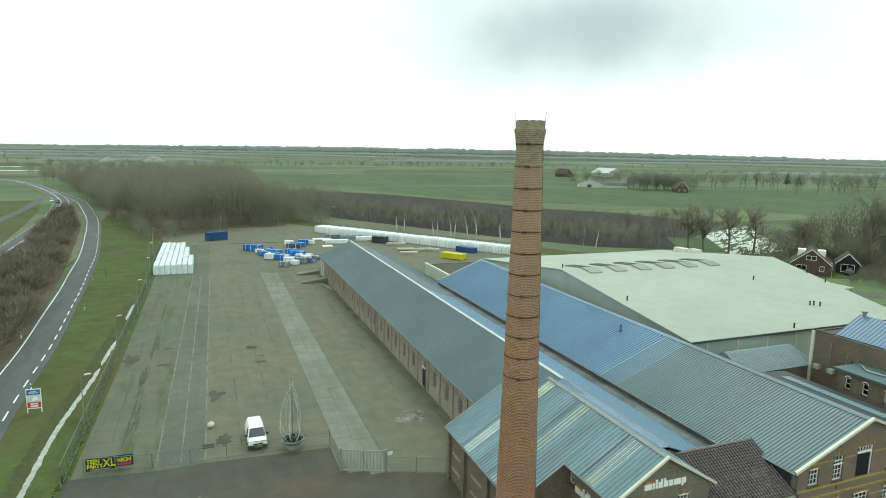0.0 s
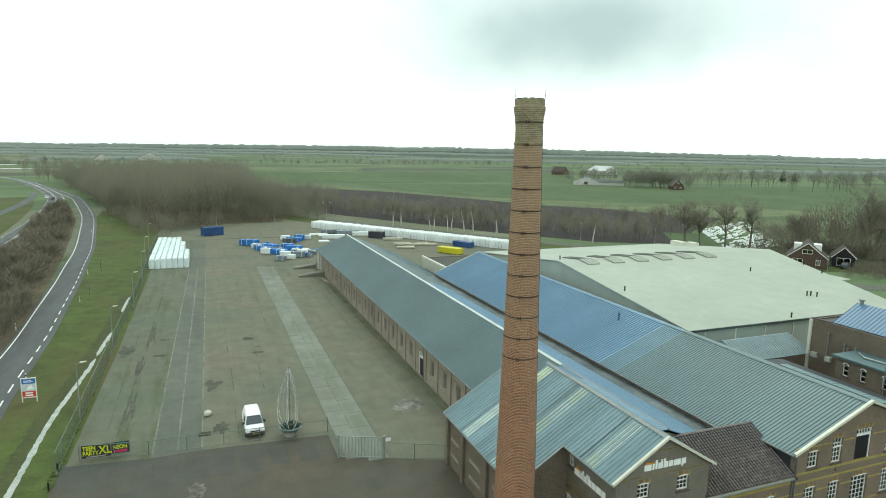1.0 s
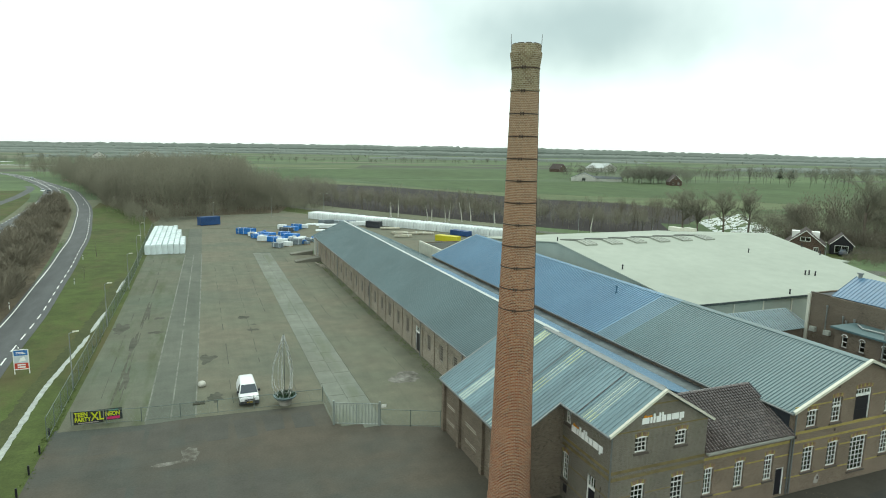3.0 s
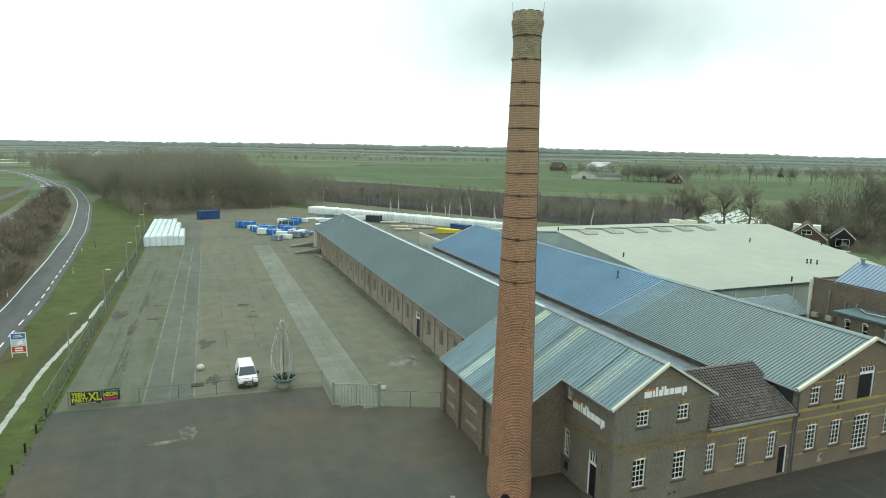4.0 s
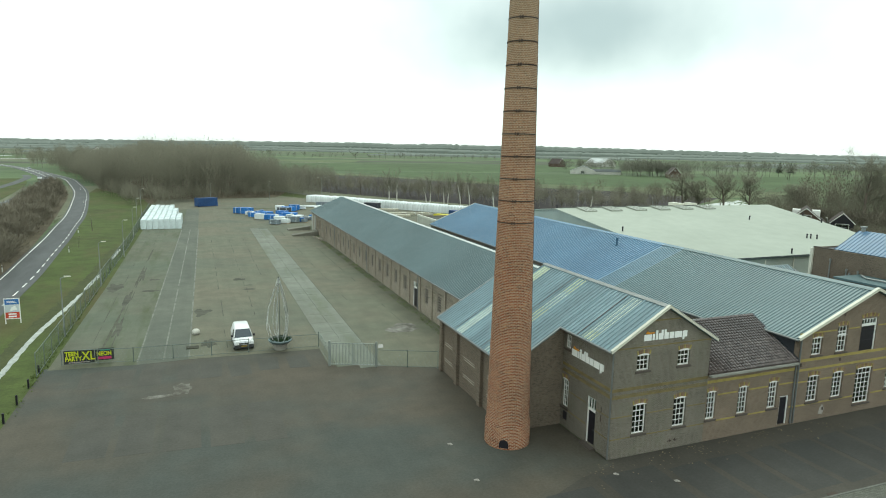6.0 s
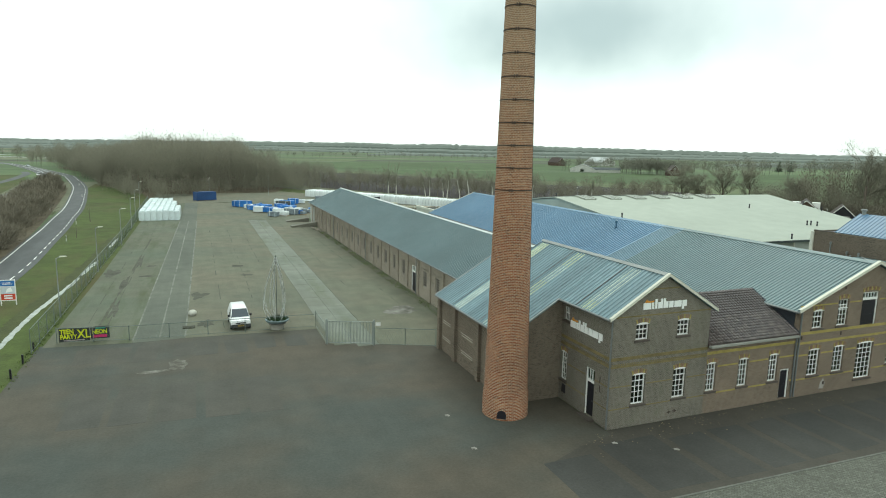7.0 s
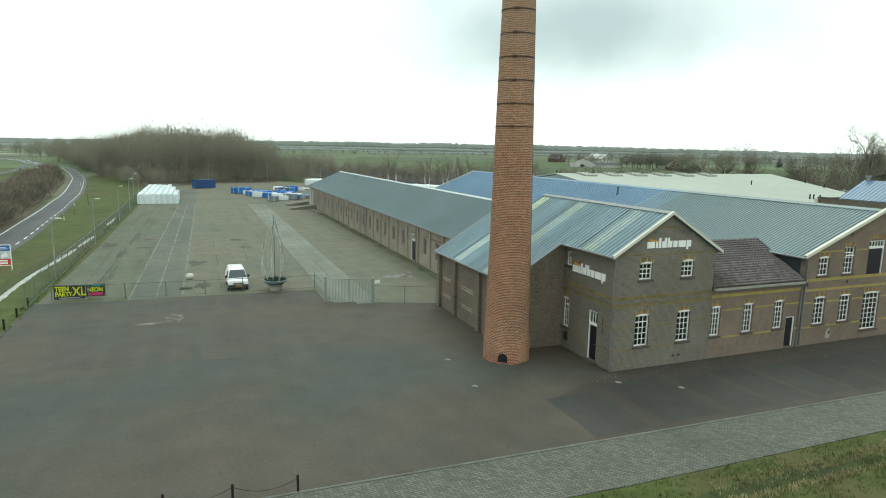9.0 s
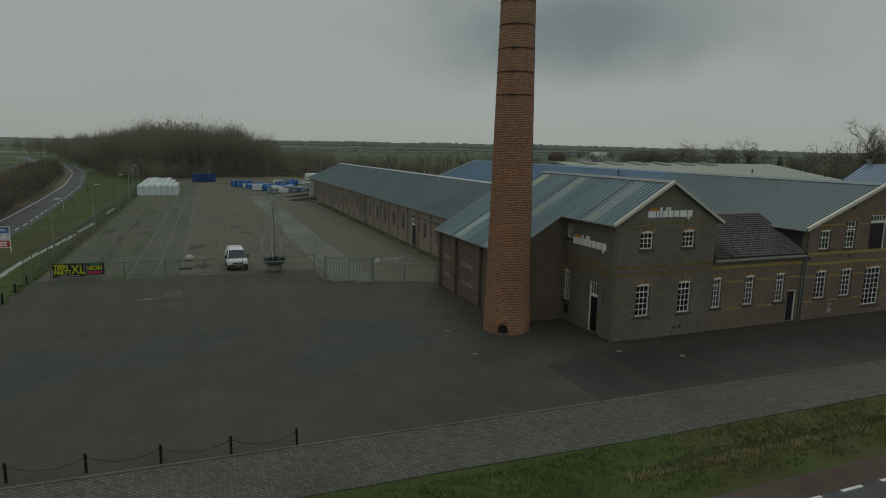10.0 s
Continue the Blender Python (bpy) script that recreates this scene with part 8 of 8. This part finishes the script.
plant("garden_bushes", inside([(127, 74), (138, 74), (140, 60), (126, 60), (121, 66)], 60, rng, 1.1, 0.22, 0.5), LOW, "dense bare garden bushes beside the garage", "shrubs", 19)
plant("garden_trees", inside([(136, 96), (150, 108), (185, 110), (215, 70), (175, 55), (158, 84)], 46, rng, 4.5, 0.5, 0.95), TALL, "bare trees behind the villa", "trees", 8)
plant("garden_thicket", inside([(126, 104), (142, 112), (172, 106), (176, 84), (160, 78), (142, 90), (130, 97)], 75, rng, 2.2, 0.34, 0.52), TALL, "dense bare brown garden trees behind the villa", "trees", 18, TWIG_WOOD)
# trees strewn over the farmland, in rows and clumps
spots = []
for (x0, y0), (x1, y1), n, lo, hi in (((375, 400), (465, 381), 15, 1.0, 1.15), ((413, 325), (510, 314), 10, 1.0, 1.3), ((306, 388), (352, 386), 26, 0.8, 1.2), ((290, 470), (420, 455), 30, 0.8, 1.1), ((470, 380), (720, 372), 26, 0.9, 1.2), ((330, 490), (800, 430), 30, 0.7, 1.0), ((-60, 950), (500, 1010), 60, 0.6, 0.9), ((400, 660), (1100, 560), 50, 0.6, 1.0), ((-300, 700), (-90, 860), 50, 0.6, 1.0), ((500, 260), (900, 330), 30, 0.7, 1.1)):
    for k in range(n):
        u = (k + rng.uniform(-0.4, 0.4)) / n
        spots.append((x0 + (x1 - x0) * u + rng.gauss(0, 4), y0 + (y1 - y0) * u + rng.gauss(0, 6), rng.uniform(lo, hi)))
spots += inside([(312, 408), (330, 388), (345, 366), (360, 376), (345, 400), (325, 420)], 40, rng, 3.0, 0.5, 0.95)
CLUMP = crowns(6, 330, 14.0, 5.4, 0.16, 240, 1.6, 0.085, 7)
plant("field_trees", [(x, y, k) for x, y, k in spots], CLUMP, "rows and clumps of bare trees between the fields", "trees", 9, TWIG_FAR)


def tree_line(s, a0, a1, d0, d1, high, seed, step=9.0, rag=0.15, rise=None):
    """A far belt of trees as one uneven body, from the bearing a0 to a1 and from the distance d0 to d1."""
    n = max(4, int(abs(radians(a1 - a0)) * (d0 + d1) / 2 / step))
    b = len(s.v)
    for i in range(n + 1):
        u = i / n
        a = radians(a0 + (a1 - a0) * u)
        d = d0 + (d1 - d0) * u + 14 * noise.noise(Vector((u * n * 0.05, seed, 0)))
        ends = min(1.0, 6 * u, 6 * (1 - u)) ** 0.5
        h = (high if rise is None else float(np.interp(a0 + (a1 - a0) * u, *rise))) * ends * (0.62 + 0.55 * rag * noise.noise(Vector((u * n * 0.07, seed, 3))) + rag * noise.noise(Vector((u * n * 0.9, seed, 7))))
        for k, (back, f) in enumerate(((0, 0.0), (6, 0.55), (22, 0.82), (60, 1.0), (90, 0.0))):
            jit = 1 + 0.07 * noise.noise(Vector((u * n * 0.8, seed + k * 5.0, 11)))
            s.v.append(((d + back) * math.sin(a), (d + back) * math.cos(a), max(0.0, h * f * jit) - (0.15 if f == 0 else 0)))
    for i in range(n):
        for k in range(4):
            p = b + i * 5 + k
            s.f.append((p, p + 5, p + 6, p + 1))


# greyed and lightened: distance haze put into the belt's colour
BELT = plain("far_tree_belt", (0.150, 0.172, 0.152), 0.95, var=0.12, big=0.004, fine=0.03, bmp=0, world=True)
lines = Shape()
lr = random.Random(31)
# wooded rise on the horizon
tree_line(lines, -48, 88, 2900, 2900, 0, 5.0, 14.0, 0.1, ((-48, -14, 9, 30, 36, 46, 56, 88), (38, 40, 62, 66, 62, 52, 42, 38)))
for a0, a1, d0, d1, h in ((-44, 84, 2600, 2600, 26), (-44, 20, 2200, 2250, 13), (34, 84, 2000, 2100, 14), (-30, 2, 1650, 1700, 11), (14, 40, 1550, 1600, 10), (56, 84, 1400, 1500, 13), (-14, 0, 1200, 1220, 9), (46, 70, 1050, 1150, 10), (-36, -20, 1150, 1250, 12)):
    tree_line(lines, a0, a1, d0, d1, h, lr.uniform(0, 99))
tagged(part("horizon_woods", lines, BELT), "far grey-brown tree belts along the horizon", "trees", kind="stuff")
spots = []
for k in range(300):
    a = radians(rng.uniform(-42, 82))
    d = rng.choice((1640, 1740, 2190) if -0.2 < a < 0.45 else (1140, 1290, 1640, 1740, 2190)) * rng.uniform(0.985, 1.0)
    spots.append((d * math.sin(a), d * math.cos(a), rng.uniform(0.55, 0.85)))
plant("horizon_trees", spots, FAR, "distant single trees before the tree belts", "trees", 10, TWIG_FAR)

# ---- farms, villa ----
RTILE = plain("dark_roof_tile", (0.06, 0.045, 0.04), 0.7, var=0.25, big=0.5, fine=4)
PALER = plain("pale_roof_sheet", (0.45, 0.48, 0.48), 0.6, var=0.15, big=0.1)


def gabled(name, x, y, w, d, eave, ridge, ang, wallm, roofm, label, category, wins=(), chimney=False):
    """A gabled house; its gable faces local -y. wins: (u, z, w, h) on that gable."""
    h = thing(name, (x, y, 0), label, category)
    m = Matrix.Translation((x, y, 0)) @ Matrix.Rotation(ang, 4, "Z")
    s = Shape()
    wall(s, "y", -d / 2, 0.3, -w / 2, w / 2, [(-w / 2, eave), (0, ridge - 0.1), (w / 2, eave)], [(u - a / 2, u + a / 2, z, z + b) for u, z, a, b in wins])
    part("wall", s, wallm, h, place=m)
    part("wall", wall(Shape(), "y", d / 2 - 0.3, 0.3, -w / 2, w / 2, [(-w / 2, eave), (0, ridge - 0.1), (w / 2, eave)]), wallm, h, place=m)
    for u in (-w / 2, w / 2 - 0.3):
        part("wall", wall(Shape(), "x", u, 0.3, -d / 2 + 0.305, d / 2 - 0.305, eave), wallm, h, place=m)
    for sg in (-1, 1):
        e = sg * (w / 2 + 0.35)
        ze = eave - 0.35 * (ridge - eave) / (w / 2)
        part("roof", Shape().hull([(e, -d / 2 - 0.3, ze), (0, -d / 2 - 0.3, ridge), (0, d / 2 + 0.3, ridge), (e, d / 2 + 0.3, ze)], [(e, -d / 2 - 0.3, ze + 0.2), (0, -d / 2 - 0.3, ridge + 0.2), (0, d / 2 + 0.3, ridge + 0.2), (e, d / 2 + 0.3, ze + 0.2)]), roofm, h, "tiled roof slope", place=m)
        part("bargeboard", Shape().hull([(e, -d / 2 - 0.34, ze + 0.0), (0, -d / 2 - 0.34, ridge + 0.0), (0, -d / 2 - 0.34, ridge + 0.2), (e, -d / 2 - 0.34, ze + 0.2)], [(e, -d / 2 - 0.31, ze + 0.0), (0, -d / 2 - 0.31, ridge + 0.0), (0, -d / 2 - 0.31, ridge + 0.2), (e, -d / 2 - 0.31, ze + 0.2)]), WHITE, h, place=m)
    for u, z, a, b in wins:
        f = part("window", Shape().box(u - a / 2, -d / 2 + 0.02, z, u - a / 2 + 0.1, -d / 2 + 0.12, z + b).box(u + a / 2 - 0.1, -d / 2 + 0.02, z, u + a / 2, -d / 2 + 0.12, z + b).box(u - a / 2 + 0.1, -d / 2 + 0.02, z, u + a / 2 - 0.1, -d / 2 + 0.12, z + 0.1).box(u - a / 2 + 0.1, -d / 2 + 0.02, z + b - 0.1, u + a / 2 - 0.1, -d / 2 + 0.12, z + b).box(u - 0.04, -d / 2 + 0.03, z + 0.1, u + 0.04, -d / 2 + 0.11, z + b - 0.1), WHITE, h, "white window frame", place=m)
        c = part("pane", Shape().box(u - a / 2 + 0.1, -d / 2 + 0.06, z + 0.1, u + a / 2 - 0.1, -d / 2 + 0.065, z + b - 0.1), GLASS, f)
        c.matrix_parent_inverse = Matrix.Identity(4)
    if chimney:
        part("chimney", Shape().box(-0.4, -0.5, ridge - 0.4, 0.4, 0.5, ridge + 1.1).box(-0.5, -0.6, ridge + 1.1, 0.5, 0.6, ridge + 1.25), wallm, h, place=m)
    return h


gabled("villa", 121.8, 82.6, 8.6, 9.6, 2.6, 6.1, -0.9, BRICK_HOUSE, RTILE, "red-brown brick villa with white windows and dark tiled roof", "house", ((0, 3.5, 2.3, 1.1), (-2.0, 0.8, 2.3, 1.4), (2.5, 0.8, 1.0, 1.4)))
vm = Matrix.Translation((121.8, 82.6, 0)) @ Matrix.Rotation(-0.9, 4, "Z")
for sg in (-1, 1):
    part("dormer", Shape().box(min(sg * 1.3, sg * 3.1), -0.6, 3.6, max(sg * 1.3, sg * 3.1), 2.6, 5.5), WHITE, bpy.data.objects["villa"], "white boarded dormer", place=vm)
slab("villa_lane", [(100, 66.5), (107.7, 63.2), (117, 57.6), (130, 50), (128, 47), (112, 54.2), (104.3, 59.5), (98, 62)], -0.045, CLINKER, "grey paved lane beside the villa", "road")
gabled("villa_garage", 131.2, 79.6, 5.0, 7.0, 2.5, 4.9, -0.9, BLACK, RTILE, "dark boarded garage with white trim", "garage", ((0, 0.3, 3.0, 2.0),))
gabled("farm_barn", 294, 435, 21, 22, 2.8, 6.9, -0.62, plain("barn_wall", (0.5, 0.5, 0.46), 0.8), plain("grey_barn_roof", (0.11, 0.12, 0.125), 0.9, var=0.15, big=0.1, spec=0.1), "pale farm barn with grey roof", "barn", ((0, 0.2, 3.6, 2.6),))
gabled("farm_barn", 310, 422, 9, 23, 2.5, 4.2, -0.62 + math.pi / 2, plain("barn_wall", (0.5, 0.5, 0.46), 0.8), plain("grey_barn_roof", (0.11, 0.12, 0.125), 0.9, var=0.15, big=0.1, spec=0.1), "long low white-walled stable beside the barn", "barn")
gabled("farm_house", 331, 364, 9.5, 12, 3.0, 8.2, -0.5, BRICK_HOUSE, RTILE, "red brick farmhouse with dark roof", "house", ((-2, 1, 1.4, 1.6), (2, 1, 1.4, 1.6), (0, 5, 1.4, 1.4)))
gabled("farm_barn", -108, 1182, 38, 30, 4, 13, 0.1, plain("barn_wall", (0.5, 0.5, 0.46), 0.8), RTILE, "long farm barn with a dark roof", "barn")
gabled("farm_barn", -178, 1150, 20, 24, 4, 10, 0.2, plain("barn_wall", (0.5, 0.5, 0.46), 0.8), RTILE, "farm shed with dark roof", "barn")
gabled("farm_house", 395, 640, 12, 18, 4, 10, 0.2, BRICK_HOUSE, RTILE, "far farmhouse among trees", "house")
gabled("farm_barn", 470, 655, 34, 26, 5, 11, 0.4, plain("barn_wall", (0.5, 0.5, 0.46), 0.8), PALER, "far farm barn with pale roof", "barn")

NEEDLE = plain("spruce_needles", (0.035, 0.055, 0.032), 0.95, var=0.3, big=0.3, bmp=0)


def spruce(x, y, high, seed):
    """A conifer: a straight trunk and whorls of drooping boughs set with needle blades."""
    rng = random.Random(seed)
    t = thing("spruce_tree", (x, y, 0), "dark green spruce beside the far farmhouse", "tree", "spruces by the farm")
    loc = Matrix.Translation((x, y, 0))
    part("trunk", Shape().tube([(0, 0, -0.2), (0, 0, high * 0.95)], [high * 0.02, 0.03], 6), BARK, t, place=loc)
    v, f = [], []
    for k in range(26):
        z = high * (0.08 + 0.9 * k / 25)
        for j in range(9):
            a, reach = rng.uniform(0, math.tau), high * 0.24 * (1 - 0.93 * k / 25) * rng.uniform(0.75, 1.15)
            d = Vector((math.cos(a), math.sin(a), -0.3))
            for u in (0.25, 0.5, 0.75, 1.0):
                c = Vector((0, 0, z)) + d * reach * u
                w = Vector((-d.y, d.x, rng.uniform(-0.5, 0.2))) * reach * 0.28
                n = len(v)
                v += [tuple(c - w), tuple(c + w), tuple(c + w * 0.4 + d * reach * 0.3), tuple(c - w * 0.4 + d * reach * 0.3)]
                f.append((n, n + 1, n + 2, n + 3))
    tagged(part("crown", quads_mesh("crown", v, f, NEEDLE), None, t, "dark needled boughs", place=loc), kind="stuff")


for i, (x, y, h) in enumerate(((588, 482, 14.5), (608, 484, 13.0))):
    spruce(x, y, h, 60 + i)

# ---- crop rows under white film ----
film = thing("film_rows", (150, 130, 0), "crop rows covered with torn white plastic film", "crop rows")
FILM = plain("white_film", (0.72, 0.75, 0.73), 0.3, var=0.15, spec=0.6)
rng = random.Random(8)
for k in range(24):
    p, q = Vector((148, 147, 0)).lerp(Vector((120, 106, 0)), k / 23), Vector((190, 166, 0)).lerp(Vector((147, 111, 0)), k / 23)
    u = 0.0
    while u < 1:
        l = rng.uniform(0.05, 0.22)
        if rng.random() < 0.78:
            part("film_strip", Shape().hull([p.lerp(q, u) + Vector((-0.45, -0.45, -0.06)), p.lerp(q, u) + Vector((0.45, 0.45, -0.06)), p.lerp(q, min(1, u + l)) + Vector((0.45, 0.45, -0.06)), p.lerp(q, min(1, u + l)) + Vector((-0.45, -0.45, -0.06))],
                                            [p.lerp(q, u) + Vector((-0.2, -0.2, 0.25)), p.lerp(q, u) + Vector((0.2, 0.2, 0.25)), p.lerp(q, min(1, u + l)) + Vector((0.2, 0.2, 0.25)), p.lerp(q, min(1, u + l)) + Vector((-0.2, -0.2, 0.25))]), FILM, film)
        u += l + rng.uniform(0.01, 0.09)


# ---- cars on the main road ----
def car(x, y, ang, col, label):
    c = thing("car", (x, y, 0), label, "car", "cars on the road")
    m = Matrix.Translation((x, y, 0)) @ Matrix.Rotation(ang, 4, "Z")
    paint = plain("paint_" + label.split()[0], col, 0.3, var=0.05, bmp=0, spec=0.6)
    sec = [(-2.1, 0.78, 0.35, 0.62), (-2.0, 0.86, 0.25, 0.75), (-0.9, 0.88, 0.22, 0.92), (1.7, 0.88, 0.22, 0.95), (2.05, 0.82, 0.3, 0.8)]
    s = Shape()
    for (y0, a, z0, z1), (y1, b, w0, w1) in zip(sec, sec[1:]):
        s.hull([(-a, y0, z0), (a, y0, z0), (a, y0, z1), (-a, y0, z1)][::-1], [(-b, y1, w0), (b, y1, w0), (b, y1, w1), (-b, y1, w1)][::-1])
    part("body", s, paint, c, place=m)
    part("cabin", Shape().hull([(-0.82, -0.95, 0.9), (0.82, -0.95, 0.9), (0.82, 1.85, 0.93), (-0.82, 1.85, 0.93)], [(-0.6, -0.3, 1.42), (0.6, -0.3, 1.42), (0.6, 1.3, 1.45), (-0.6, 1.3, 1.45)]), plain("car_glass_dark", (0.012, 0.015, 0.018), 0.05), c, "dark windows", place=m)
    part("roof", Shape().box(-0.6, -0.3, 1.425, 0.6, 1.3, 1.48), paint, c, place=m)
    for sx in (-1, 1):
        for yy in (-1.3, 1.3):
            part("wheel", Shape().tube([(sx * 0.72, yy, 0.31), (sx * 0.9, yy, 0.31)], [0.31, 0.31], 14), plain("tyre_rubber", (0.02, 0.02, 0.02), 0.8), c, place=m)


car(-96.0, 330, 0.15, (0.75, 0.76, 0.76), "white hatchback on the main road")
car(-91.8, 322, 0.15, (0.03, 0.03, 0.035), "black saloon on the main road")
car(-127, 455, 0.4, (0.45, 0.46, 0.48), "silver hatchback on the main road")
car(127.6, 76.4, -0.9, (0.03, 0.035, 0.05), "dark car parked beside the villa")


# ---- leaf litter swept against the house ----
litter = Shape()
lrng = random.Random(44)
for _ in range(420):
    x, y = lrng.uniform(-2.5, 20), -0.25 - abs(lrng.gauss(0, 0.9))
    if noise.noise(Vector((x * 0.8, y * 1.2, 2.0))) < 0.02:
        continue
    a, r = lrng.uniform(0, math.tau), lrng.uniform(0.02, 0.06)
    c, d = math.cos(a) * r, math.sin(a) * r
    litter.add([(x - c, y - d, 0.004), (x + d, y - c, 0.012), (x + c, y + d, 0.006), (x - d, y + c, 0.02)], [(0, 1, 2, 3)])
tagged(part("leaf_litter", litter, plain("dry_leaves", (0.22, 0.18, 0.11), 0.9, var=0.3, fine=2)), "dry leaves and grit swept against the house", "leaves", kind="stuff")

# ---- grass tufts ----
def tufts(name, area, n, high, seed, col, label, width=0.012):
    rng = random.Random(seed)
    v, f = [], []
    for _ in range(n):
        x, y = rng.uniform(area[0], area[2]), rng.uniform(area[1], area[3])
        if noise.noise(Vector((x * 0.35, y * 0.35, seed))) < rng.uniform(-0.5, 0.35):
            continue
        for k in range(4):
            a, h = rng.uniform(0, math.tau), high * rng.uniform(0.4, 1.2)
            dx, dy = math.cos(a) * h * 0.6, math.sin(a) * h * 0.6
            px, py = -math.sin(a) * width, math.cos(a) * width
            x0, y0 = x + rng.gauss(0, 0.06), y + rng.gauss(0, 0.06)
            b = len(v)
            v += [(x0 - px, y0 - py, -0.06), (x0 + px, y0 + py, -0.06), (x0 + dx + px * 0.4, y0 + dy + py * 0.4, h), (x0 + dx - px * 0.4, y0 + dy - py * 0.4, h)]
            f.append((b, b + 1, b + 2, b + 3))
    ob = new(name, quads_mesh(name, v, f, col))
    return tagged(ob, label, "grass", kind="stuff")


BLADE = plain("grass_blade", (0.120, 0.155, 0.048), 0.8, var=0.3, big=0.5, fine=3, bmp=0)
DRY = plain("dry_blade", (0.30, 0.265, 0.14), 0.85, var=0.3, big=0.5, fine=3, bmp=0)
tufts("grass_tufts", (-22, -14.7, 22, -11.1), 9000, 0.07, 21, BLADE, "green grass tufts on the street verge", 0.016)
tufts("dry_tufts", (-9, -13.5, 22, -13.15), 2200, 0.11, 22, DRY, "pale dry stalks along the street verge", 0.018)
tufts("dry_tufts_hollow", (-4, -12.7, 22, -11.9), 1800, 0.09, 23, DRY, "scattered dry stalks in the street verge", 0.016)
tufts("verge_grass", (-36.2, 8, -35.45, 120), 1500, 0.09, 24, BLADE, "weeds along the foot of the fence", 0.03)
tufts("shed_weeds", (-0.4, 20, 0.65, 111), 4000, 0.06, 25, BLADE, "weeds and moss along the shed wall", 0.03)
